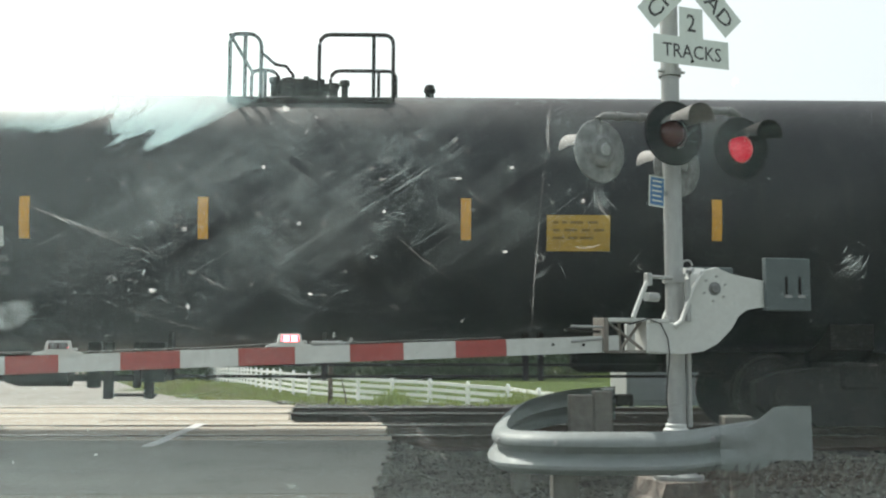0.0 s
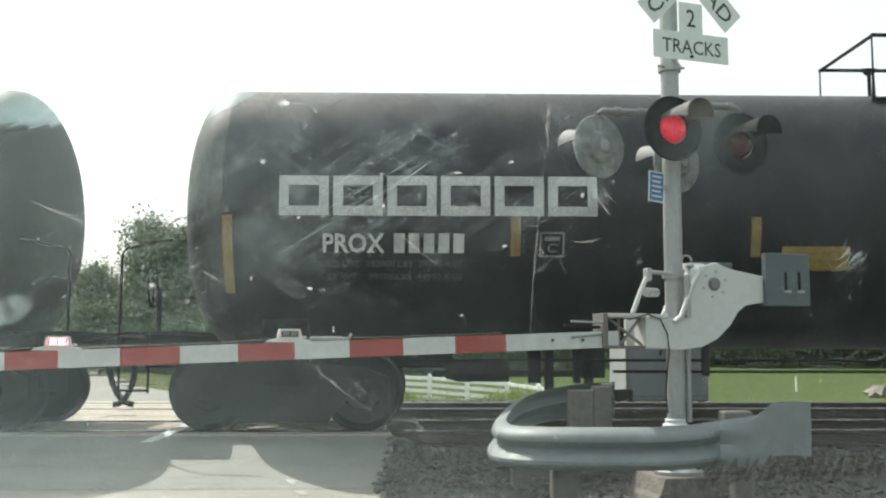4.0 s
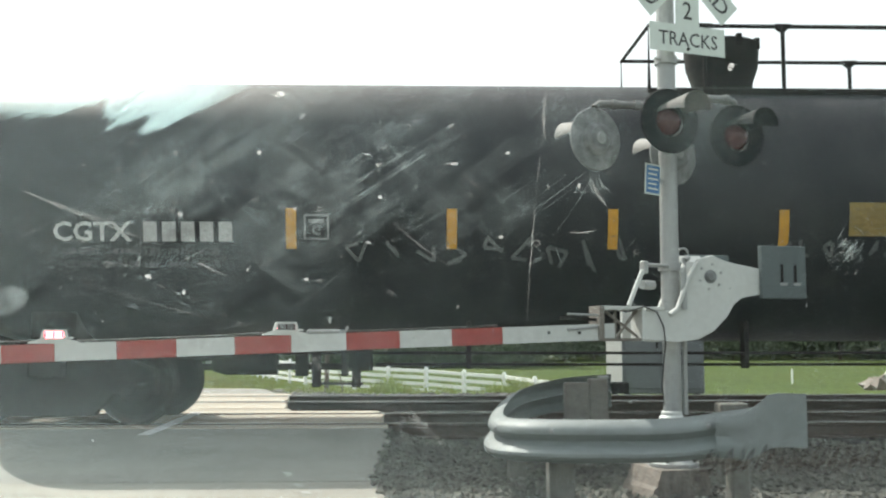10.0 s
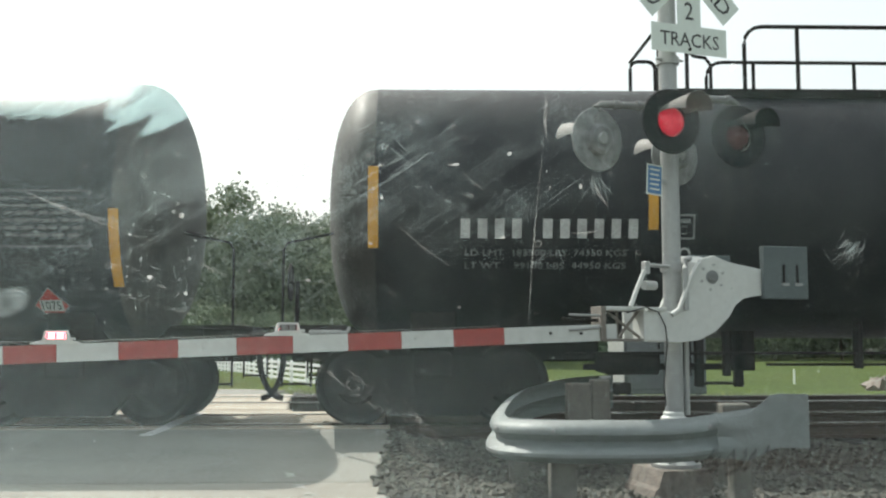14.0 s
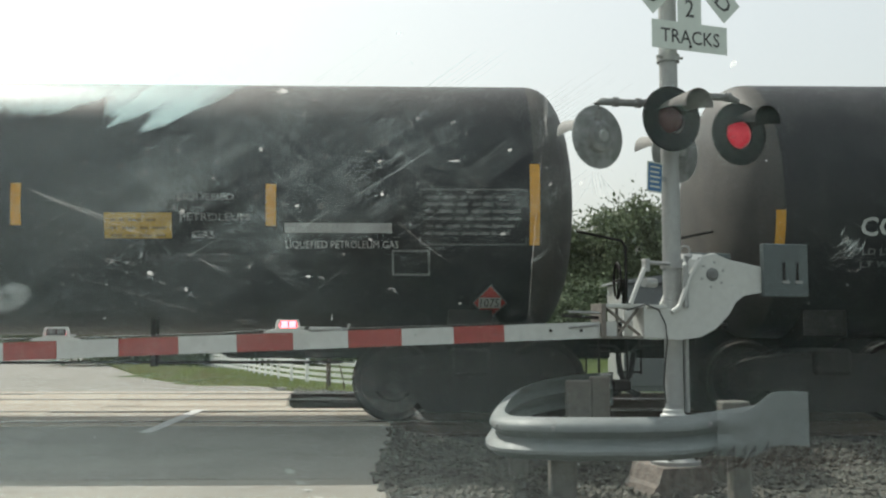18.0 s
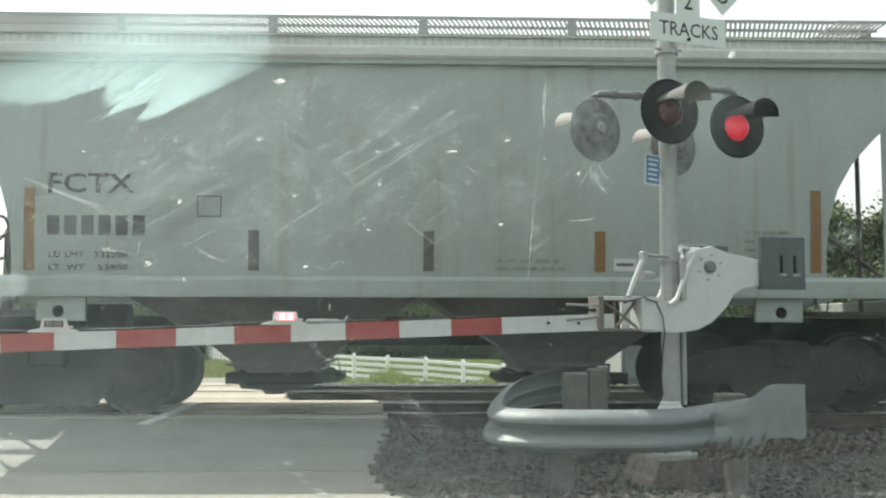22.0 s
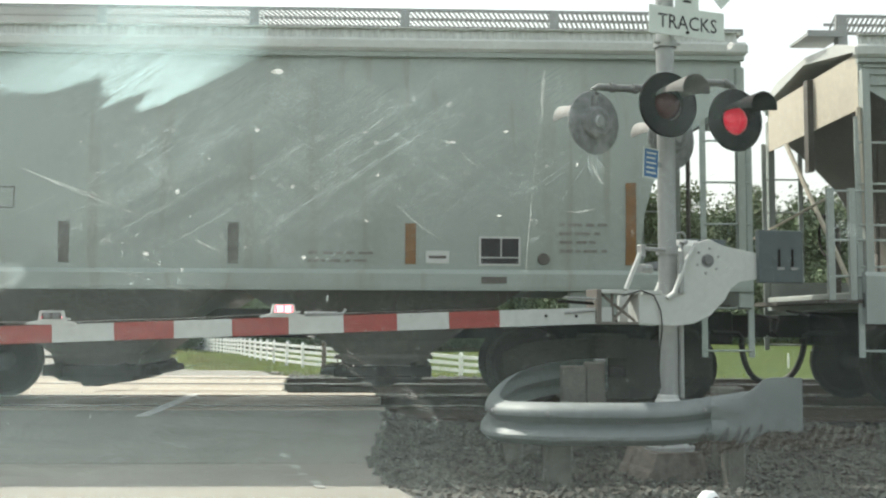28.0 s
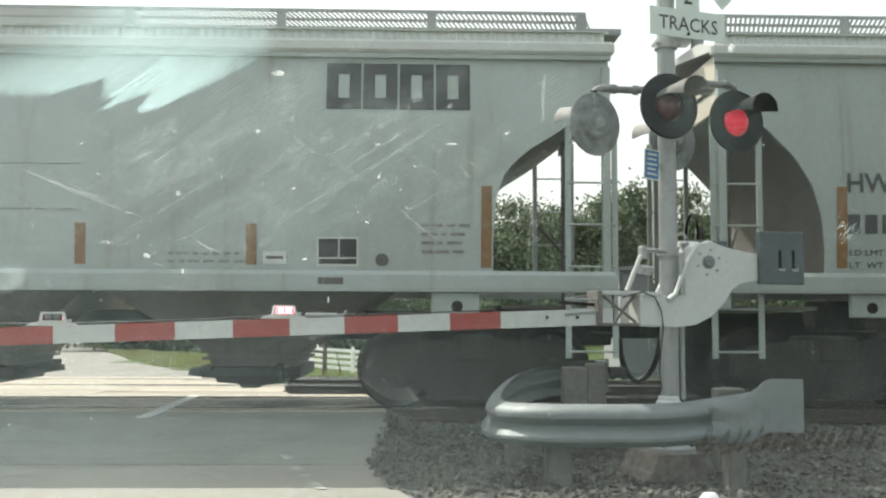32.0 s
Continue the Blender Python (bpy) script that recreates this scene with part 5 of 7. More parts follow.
def tank_car(label, style, stripes, notice, marks, half=9.0, shift_top=0.0, cage=((-0.5, 0.4, 1.82, 3.16), 3.7), short=0.0, trucks=(7.9, 7.9), strip="yellow", notice_mat="plate", radius=1.5):
    """A black pressure tank car; marks: list of (name, vertices and faces in x, z, material, label)."""
    global TANK_R
    TANK_R = radius
    car = thing("tank_car", pose(0, TRACK_Y, 0), label, "tank car", "cars of the passing train")
    depth = 0.56
    trucks = tuple(x - short for x in trucks)
    deck_x, gear_x = 9.0 - short, 5.9 - short
    cyl = half - depth
    shell = shift(lathe(B(), [(TANK_R, -cyl), (TANK_R, -cyl * 0.5), (TANK_R, 0), (TANK_R, cyl * 0.5), (TANK_R, cyl)], 64, "x"), pose(0, 0, TANK_Z))
    part("tank_shell", shell, M["tank"], car, smooth=True)
    for s in (-1, 1):
        prof = [(TANK_R * max(0, math.cos(a)) ** 0.8, s * (cyl + depth * math.sin(a) ** 0.85)) for a in [radians(7.5 * i) for i in range(13)]]
        prof[-1] = (0, prof[-1][1])
        part("tank_head", shift(lathe(B(), prof, 64, "x"), pose(0, 0, TANK_Z)), M["tankhead"], car, "dust-coated domed tank end", smooth=True)
        sad = prism(B(), [(-0.95, 0.92), (-0.95, 1.2), (-0.7, 1.06), (-0.4, 0.93), (0.4, 0.93), (0.7, 1.06), (0.95, 1.2), (0.95, 0.92), (0.5, 0.79), (-0.5, 0.79)], -0.24, 0.24)
        part("saddle", shift(sad, pose(s * trucks[s > 0], 0, 0, 0, 0, 90)), M["steel"], car)
        part("end_deck", box(B(), min(s * (deck_x - 0.25), s * (deck_x + 0.42)), max(s * (deck_x - 0.25), s * (deck_x + 0.42)), -1.3, 1.3, 1.02, 1.06), M["steel"], car)
        for y in (-1.28, 1.28):
            if y < 0:
                rail = tube(B(), [(s * (deck_x + d), y, z) for d, z in ((-0.12, 2.02), (0.22, 1.95), (0.36, 1.92), (0.4, 1.84), (0.4, 1.06))], 0.016, 6)
                part("grab_rail", rail, M["steel"], car, smooth=True)
            step = B()
            for z in (0.45, 0.75):
                tube(step, [(s * (deck_x + 0.1), y, z), (s * (deck_x + 0.4), y, z)], 0.014, 6)
            for x in (deck_x + 0.1, deck_x + 0.4):
                tube(step, [(s * x, y, 0.42), (s * x, y, 1.04)], 0.014, 6)
            part("step", step, M["steel"], car)
    stand = part("brake_stand", tube(B(), [(-deck_x - 0.46, 0.55, 1.06), (-deck_x - 0.46, 0.55, 1.62)], 0.03, 8), M["steel"], car)
    wheel = tube(B(), [(-deck_x - 0.54, 0.55 + 0.22 * math.cos(a), 1.6 + 0.22 * math.sin(a)) for a in [k * math.tau / 16 for k in range(17)]], 0.018, 6)
    for k in range(4):
        a = k * math.pi / 2
        tube(wheel, [(-deck_x - 0.53, 0.55, 1.6), (-deck_x - 0.54, 0.55 + 0.21 * math.cos(a), 1.6 + 0.21 * math.sin(a))], 0.012, 5)
    part("brake_wheel", wheel, M["steel"], stand, smooth=True)
    running_gear(car, 9.78 - short, trucks, gear_x)
    # pipes and rigging under the tank
    for y, z in ((-1.0, 0.76), (-0.92, 0.635)):
        part("train_pipe", tube(B(), [(-4.2 + short if z < 0.7 else -6.4 + short, y, z), (0, y, z - 0.005), (6.4 - short, y, z)], 0.018, 6), M["steel"], car)
    for x in (-3.2 + short * 0.6, -0.2, 2.64 - short * 0.3, 4.4 - short):
        part("pipe_hanger", box(B(), x - 0.025, x + 0.025, -1.03, -0.88, 0.59, 1.1), M["steel"], car)
    part("brake_cylinder", tube(B(), [(x + short, -0.55, 0.64) for x in (-6.0, -5.86, -5.3)], [0.09, 0.13, 0.13], 14), M["steel"], car, smooth=True)
    part("brake_lever", box(B(), -6.15 + short, -4.3 + short, -0.62, -0.56, 0.57, 0.64, 0.01), M["steel"], car)
    for x, w, z0 in ((-5.02, 0.07, 0.5), (-4.86, 0.05, 0.38), (-4.55, 0.04, 0.5), (-4.37, 0.13, 0.56), (-4.42, 0.05, 0.38)):
        part("rigging_hanger", box(B(), x + short - w, x + short + w, -0.68, -0.6, z0, 1.0, 0.01), M["steel"], car)
    part("lower_rod", tube(B(), [(-4.9 + short, -0.6, 0.42), (-4.35 + short, -0.6, 0.42)], 0.02, 6), M["steel"], car)
    part("air_reservoir", tube(B(), [(x - short, 0.2, 0.8) for x in (4.9, 5.0, 5.9)], [0.1, 0.15, 0.15], 14), M["steel"], car, smooth=True)
    # top platform
    top = TANK_Z + TANK_R
    if style == "cage":
        deck, dome, secs = (-1.14, 4.77), (-0.08, 0.44, 4.455), [(-1.14, cage[1], 0, 0.2, cage[0]), (4.3, 4.77, 0.2, 0, ())]
    elif style == "long":
        d = shift_top
        deck, dome, secs = (-5.27, 1.15), (0.05 + d * 0.4, 0.45, 4.33), [(-5.27, -4.95, 0.1, 0.1, ()), (-4.29, -0.37 + d, 0.2, 0.2, (-3.68, -2.37 + d * 0.7, -0.95 + d)), (0.56 + d, 1.08, 0.18, 0.06, (0.84,))]
    else:
        deck, dome, secs = (-1.32, 0.5), (-0.57, 0.28, 4.08), [(-1.32, -0.97, 0.08, 0.14, (-1.15,)), (-0.32, 0.51, 0.12, 0.1, (0.29,))]
    for y in (-0.68, 0.68):
        d = part("walkway", box(B(), deck[0], deck[1], y - 0.12, y + 0.12, 3.64, 3.69), M["steel"], car, "dark steel walkway on the tank top")
        for k in range(int((deck[1] - deck[0]) / 0.9) + 1):
            x = deck[0] + 0.05 + k * 0.9
            part("bracket", box(B(), x, x + 0.06, y - 0.1, y + 0.1, 3.45, 3.64), M["steel"], d)
        part("toe_board", box(B(), deck[0], deck[1], y - 0.13, y - 0.12, 3.61, 3.715), M["steel"], d)
        for a, b, r0, r1, posts in secs:
            h = part("handrail", hoop(B(), a, b, 3.66, 4.45, y * 1.1, r0, r1, 0.024), M["steel"], car, "bent pipe handrail", smooth=True)
            for x in posts:
                part("rail_post", tube(B(), [(x, y * 1.1, 3.66), (x, y * 1.1, 4.44)], 0.024, 6), M["steel"], h)
                if style == "cage":
                    tee = prism(B(), [(x - 0.09, 4.475), (x + 0.09, 4.475), (x + 0.085, 4.44), (x + 0.03, 4.39), (x - 0.03, 4.39), (x - 0.085, 4.44)], y * 1.1 - 0.03, y * 1.1 + 0.03)
                    part("rail_tee", tee, M["steel"], h)
        if style == "long":
            part("ladder_rail", tube(B(), [(-4.95, y, 4.2), (-4.85, y, 4.12), (-4.72, y, 4.1), (-4.66, y, 4.02), (-4.66, y, 3.75)], 0.02, 6), M["steel"], car, smooth=True)
        elif style == "low":
            part("low_rail", tube(B(), [(-0.97, y, 4.25), (-0.82, y, 4.12), (-0.7, y, 4.1), (-0.62, y, 4.0), (-0.62, y, 3.75)], 0.02, 6), M["steel"], car, smooth=True)
    for x in {"cage": deck, "long": (deck[0], 1.08)}.get(style, (deck[0],)):
        part("end_rail", tube(B(), [(x, -0.75, 4.44), (x, 0.75, 4.44)], 0.022, 6), M["steel"], car, "pipe rail across the walkway end")
    x, r, z = dome
    lean = 0.8 if style == "cage" else 0.86
    prof = [(r * lean, top - 0.12), (r * (lean + 0.02), top + 0.08), (r * 0.97, z - 0.3), (r, z - 0.08), (r * 0.98, z - 0.025), (r * 0.86, z), (0, z + 0.012)]
    dm = part("valve_housing", shift(lathe(B(), prof, 28), pose(x, 0, 0)), M["steel"], car, "round black valve housing", smooth=True)
    for k in range(8):
        a = k * math.tau / 8 + 0.2
        part("cover_bolt", box(B(), -0.03, 0.03, -0.03, 0.03, z - 0.12, z + 0.012), M["steel"], dm, at=pose(x + r * 0.97 * math.cos(a), r * 0.97 * math.sin(a), 0))
    if style == "low":
        for k in range(7):
            part("valve", lathe(B(), [(0, 4.12), (0.06, 4.12), (0.06, 4.06), (0.04, 4.05), (0.04, 3.8)], 8), M["steel"], dm, at=pose(-0.92 + 0.14 * k, random.uniform(-0.3, 0.3), random.uniform(-0.03, 0.05)))
        part("relief_valve", shift(lathe(B(), [(0, 4.07), (0.05, 4.07), (0.075, 4.0), (0.05, 3.96), (0.05, 3.85)], 10), pose(0.93, 0, 0)), M["steel"], car, smooth=True)
    if style == "long":
        pts = [(-0.55 + shift_top + 0.115 * k, -0.76, 4.4 - 0.13 * math.sin(math.pi * k / 9) - 0.002 * k) for k in range(10)]
        part("loose_wire", tube(B(), pts, 0.006, 5), M["steel"], car, "slack wire between the handrail and the valve housing", smooth=True)
    # reflective strips, notices and lettering
    for x, z0, z1 in stripes:
        part("reflective_strip", flat_mesh("reflective_strip", grid_rect(x - 0.052, x + 0.052, z0, z1, 1, 5), M[strip], on_tank), None, car, "yellow reflective strip")
    if notice:
        x0, x1, z0, z1 = notice
        p = part("notice_plate", flat_mesh("notice_plate", grid_rect(x0, x1, z0, z1, 2, 4), M[notice_mat], on_tank), None, car, "yellow warning notice")
        lift = lambda x, z: (on_tank(x, z)[0], on_tank(x, z)[1] - 0.003, z)
        part("notice_lines", flat_mesh("notice_lines", small_print(x0 + 0.06, z1 - 0.09, x1 - x0 - 0.12, 3, 0.08, 0.03, 4), M["plateink"], lift), None, p)["kind"] = "stuff"
    for nm, vf, mat, lb in marks:
        if nm in ("car_marks", "emblem"):
            kind = "mark_bar" if nm == "car_marks" else "emblem_stroke"
            for f in vf[1]:
                part(kind, flat_mesh(kind, ([vf[0][i] for i in f], [tuple(range(len(f)))]), mat, on_tank), None, car, lb)
            continue
        up = {"placard": 0.002, "placard_panel": 0.014, "placard_digits": 0.018}.get(nm, 0.0)
        seat = lambda x, z: (x, on_tank(x, z)[1] - up, z)
        tagged(part(nm, flat_mesh(nm, vf, mat, seat), None, car, lb), kind="stuff" if nm in ("small_print", "data_panel", "product_name", "graffiti", "weight_note", "placard_digits") else "")
    return car


def mark_bars(n, x0, x1, z0, z1, gap_after=4):
    """Car marks as plain upright bars, one for each character."""
    w = (x1 - x0) / (n + 0.8)
    return bars([(x0 + (i + (0.8 if i >= gap_after else 0)) * w, z0, w * 0.55, z1 - z0) for i in range(n)])


def brand_shapes(x0, x1, z0, z1):
    """Six wide hollow blocks in a row."""
    return moved(hollow_blocks(6, z1 - z0, x1 - x0, 0.09, 0.24), x0, z0)


def placard(x, z, s=0.19):
    rows = [(z + s * k / 4, s * (1 - abs(k) / 4)) for k in range(-4, 5)]
    vs = [p for h, w in rows for p in ((x - w, h), (x + w, h))]
    return vs, [(2 * i, 2 * i + 1, 2 * i + 3, 2 * i + 2) for i in range(8)]


def frame_box(x0, x1, z0, z1, t=0.02):
    return bars([(x0, z0, x1 - x0, t), (x0, z1 - t, x1 - x0, t), (x0, z0 + t, t, z1 - z0 - 2 * t), (x1 - t, z0 + t, t, z1 - z0 - 2 * t)])


def data_panel(x0, x1, z0, z1, seed):
    n = int((z1 - z0) / 0.075)
    return small_print(x0, z1 - 0.04, x1 - x0, n, 0.075, 0.028, seed)


def place_words(body, x0, x1, z0, z1, bold=0.0):
    return moved(writing(body, z1 - z0, x1 - x0, bold), x0, z0)


def right_end(px, seed, panel=0.0, box_x=6.2):
    """The data panel, emblem box and placard that the right end of each tank carries."""
    out = [("data_panel", data_panel(6.9 + panel, 7.9 + panel, 1.93, 2.38, seed), M["faintpale"], "rows of faded small print"),
           ("panel_frame", frame_box(6.84 + panel, 7.96 + panel, 1.86, 2.44, 0.014), M["faintpale"], "thin pale frame round the small print"),
           ("test_box", frame_box(box_x, box_x + 0.4, 1.55, 1.81), M["dimletter"], "small outlined box"),
           ("placard_edge", placard(px, 1.27, 0.19), M["dimletter"], "pale edge of a placard"), ("placard", placard(px, 1.27, 0.17), M["placard"], "red diamond placard")]
    return out


def inspection(x, z):
    return [("emblem_box", frame_box(x, x + 0.26, z, z + 0.26), M["dimletter"], "small square outlined mark"), ("box_letter", place_words("C", x + 0.085, x + 0.175, z + 0.05, z + 0.14), M["dimletter"], "pale letter in its box"), ("box_bar", bars([(x + 0.05, z + 0.17, 0.16, 0.04)]), M["dimletter"], "")]


LOW = lambda xs: [(x, 1.84, 2.25) for x in xs]
HIGH = lambda xs: [(x, 2.05, 2.48) for x in xs]
ends_low, ends_high = [(-8.28, 1.46, 2.25), (8.32, 1.46, 2.25)], [(-8.46, 1.86, 2.71), (8.42, 1.86, 2.71)]


def number_tag(x):
    return [("placard_panel", bars([(x - 0.12, 1.215, 0.24, 0.11)]), M["white"], "white placard panel"), ("placard_digits", place_words("1075", x - 0.1, x + 0.1, 1.227, 1.313), M["ink"], "black placard digits")]


PETRO = "LIQUEFIED PETROLEUM GAS"


def scrawl(seed, x0, x1, z, h, n):
    """Sprayed strokes in rows, with no letters meant."""
    rng, rows = random.Random(seed), []
    vs, fs = [], []
    x = x0
    for i in range(n):
        w = (x1 - x0) / n
        pts = [(x + rng.uniform(0, w * 0.8), z + rng.uniform(0, h)) for _ in range(4)]
        for (a, b), (c, d) in zip(pts, pts[1:]):
            t = Vector((d - b, a - c)).normalized() * 0.018
            k = len(vs)
            vs += [(a - t.x, b - t.y), (c - t.x, d - t.y), (c + t.x, d + t.y), (a + t.x, b + t.y)]
            fs.append((k, k + 1, k + 2, k + 3))
        x += w
    return vs, fs


def coded(code, digits, x0, x1, z0, z1, ink="letter", lb="pale car marks"):
    """The owner's code in letters, the car's number as plain bars."""
    w = (x1 - x0) / (len(code) + digits + 0.7)
    return [("code_letters", place_words(code, x0, x0 + w * (len(code) + 0.15), z0, z1, 0.022), M[ink], lb),
            ("car_marks", bars([(x0 + w * (len(code) + 0.75 + i), z0, w * 0.72, z1 - z0) for i in range(digits)]), M[ink], lb)]


def weights(x, z, w, ink, load="183900 LBS  74350 KGS", light="  99100 LBS  44950 KGS"):
    """The two stencilled lines of the load limit and the light weight."""
    return [("weight_note", place_words("LD LMT  " + load, x, x + w, z, z + 0.065), M[ink], "stencilled load limit"),
            ("weight_note", place_words("LT WT  " + light, x, x + w, z - 0.13, z - 0.065), M[ink], "stencilled light weight")]


STROKES = {"W": ["04 10 23 30 44"], "H": ["00 04", "40 44", "02 42"], "I": ["20 24", "00 40", "04 44"], "T": ["04 44", "24 20"], "E": ["44 04 00 40", "02 32"], "R": ["00 04 34 43 32 02", "12 40"], "A": ["00 24 40", "11 31"], "S": ["43 34 14 03 22 41 30 10 01"]}


def sprayed(body, x, z, w, h, seed, t=0.014):
    """Words sprayed freehand: each letter a few crooked strokes."""
    rng, (vs, fs) = random.Random(seed), ([], [])
    step = w / len(body)
    for i, ch in enumerate(body):
        dz, k = rng.uniform(-0.02, 0.02), rng.uniform(0.9, 1.12)
        for line in STROKES[ch]:
            pts = [(x + step * (i + 0.18 * int(p[0]) + rng.uniform(-0.03, 0.03)), z + dz + h * k * (int(p[1]) / 4 + rng.uniform(-0.04, 0.04))) for p in line.split()]
            for (a, b), (c, d) in zip(pts, pts[1:]):
                q = Vector((c - a, d - b)).normalized()
                n = Vector((-q.y, q.x)) * t
                a, b, c, d = a - q.x * t * 0.8, b - q.y * t * 0.8, c + q.x * t * 0.8, d + q.y * t * 0.8
                j = len(vs)
                vs += [(a - n.x, b - n.y), (c - n.x, d - n.y), (c + n.x, d + n.y), (a + n.x, b + n.y)]
                fs.append((j, j + 1, j + 2, j + 3))
    return vs, fs


TRAIN = []      # (car, half length of its place, index)
TRAIN.append(tank_car("dull black tank car with a small valve platform on top", "low", HIGH([-3.24, -1.42, 1.29, 3.91]) + [(-6.18, 1.86, 2.71), (6.14, 1.86, 2.71)], (2.13, 2.79, 1.94, 2.31),
             [("car_marks", mark_bars(10, -5.3, -3.37, 1.97, 2.17), M["letter"], "pale car marks")] + weights(-4.92, 1.82, 1.5, "dimletter") + [("small_print", small_print(-4.92, 1.6, 0.6, 1, 0.1, 0.04, 2), M["faintpale"], "")], half=6.88, short=2.28, trucks=(7.9, 7.81)))
TRAIN.append(tank_car("black tank car with graffiti and a large pale emblem", "cage", LOW([-5.3, -2.78, 0.1, 2.73, 5.28]) + [(-8.28, 1.46, 2.25), (8.32, 1.7, 2.25)], (-2.5, -1.78, 1.71, 1.95),
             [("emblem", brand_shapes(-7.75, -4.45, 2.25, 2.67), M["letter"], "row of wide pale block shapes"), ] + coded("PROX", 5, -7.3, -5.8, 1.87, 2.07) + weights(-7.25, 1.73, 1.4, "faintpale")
             + inspection(-5.05, 1.83) + right_end(7.65, 3) + number_tag(7.65)
             + [("product_name", place_words(PETRO, 6.45, 7.94, 2.54, 2.64), M["letter"], "pale words naming the cargo"), ("decal", bars([(6.01, 2.32, 0.73, 0.1)]), M["palepanel"], "blank pale decal"),
                ("graffiti", sprayed("WHITE", 4.36, 2.52, 0.76, 0.2, 1), M["spray"], "white sprayed word"), ("graffiti", sprayed("TRASH", 4.36, 2.27, 0.78, 0.2, 2), M["spray"], "white sprayed word"), ("graffiti", scrawl(3, 4.38, 5.7, 1.95, 0.24, 8), M["spray"], "white sprayed scrawl"),
                ("product_name", place_words("NON-ODORIZED", 5.17, 6.07, 1.63, 1.73), M["dimletter"], "faded stencilled words"), ("red_note", bars([(5.38, 1.47, 0.48, 0.1)]), M["placard"], "")], half=8.9, trucks=(7.74, 7.75), strip="dullstrip", notice_mat="dullplate"))
TRAIN.append(tank_car("clean black tank car with a large pale emblem", "cage", LOW([-4.81, -2.02, 0.64, 2.66, 4.92]) + ends_low, None,
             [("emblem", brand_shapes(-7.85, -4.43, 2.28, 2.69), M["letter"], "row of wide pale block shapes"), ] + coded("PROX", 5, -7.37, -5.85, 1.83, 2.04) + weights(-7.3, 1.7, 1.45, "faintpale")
             + inspection(-4.67, 1.82) + right_end(7.88, 7) + number_tag(7.88) + [("product_name", place_words(PETRO, 5.01, 6.5, 1.85, 1.93), M["dimletter"], "faded words naming the cargo"), ("product_name", place_words("NON-ODORIZED", 5.02, 5.95, 1.71, 1.79), M["dimletter"], "faded stencilled words")], half=8.9, trucks=(7.74, 7.74), strip="dullstrip"))
TRAIN.append(tank_car("black tank car with chalk scrawls along its side", "cage", LOW([-5.06, -3.4, -1.72, 0.08, 1.67, 4.93, 6.63]) + ends_low, (0.77, 1.42, 1.98, 2.33),
             inspection(-4.93, 1.93) + coded("CGTX", 5, -7.49, -5.62, 1.91, 2.11) + weights(-7.4, 1.78, 1.6, "faintpale")
             + right_end(7.60, 10) + number_tag(7.60) + [("decal", bars([(5.95, 2.66, 2.0, 0.1), (5.95, 2.5, 2.0, 0.11)]), M["faintpale"], "two faded pale bands"), ("graffiti", scrawl(4, 0.0, 1.6, 1.72, 0.24, 7), M["faintpale"], "faint chalk scrawl"), ("graffiti", scrawl(5, 4.3, 5.5, 1.7, 0.26, 5), M["faintpale"], "faint chalk scrawl"), ("graffiti", scrawl(6, -4.5, -1.4, 1.62, 0.36, 9), M["faintpale"], "faint chalk scrawl")], half=8.8, trucks=(7.63, 7.66), notice_mat="dullplate", cage=((-0.5, 0.4, 1.82), 3.78)))
TRAIN.append(tank_car("black tank car with a long railed walkway on top", "long", HIGH([-5.53, -2.54, 0.33, 3.1, 5.7]) + ends_high, (4.08, 4.75, 1.93, 2.17),
             [("car_marks", mark_bars(10, -7.55, -5.61, 1.96, 2.16), M["letter"], "pale car marks"), ] + weights(-7.5, 1.78, 1.7, "dimletter")
             + inspection(-5.35, 1.95) + right_end(7.95, 13) + number_tag(7.95) + [("product_name", place_words("NON-ODORIZED", 5.9, 7.05, 1.98, 2.07), M["dimletter"], "faded stencilled words"), ("product_name", place_words(PETRO, 5.9, 7.1, 1.8, 1.89), M["dimletter"], "faded words naming the cargo")], half=9.0, trucks=(7.83, 7.87), radius=1.46))
TRAIN.append(tank_car("black tank car with crisp pale marks", "cage", LOW([-4.97, -2.1, 0.6, 2.7, 4.9]) + [(-8.22, 1.44, 2.23), (8.2, 1.46, 2.25)], None,
             coded("CGTX", 5, -7.37, -5.57, 1.96, 2.16) + weights(-7.33, 1.77, 1.76, "dimletter")
             + inspection(-4.85, 1.95) + right_end(7.45, 15) + number_tag(7.45)
             + [("product_name", place_words("NON-ODORIZED", 5.0, 6.0, 2.02, 2.12), M["letter"], "pale stencilled words"), ("product_name", place_words("LIQUEFIED PETROLEUM", 5.0, 6.5, 1.88, 1.98), M["letter"], "pale words naming the cargo"), ("product_name", place_words("GAS", 5.0, 5.3, 1.74, 1.84), M["letter"], "")], half=8.74, trucks=(7.57, 7.62)))
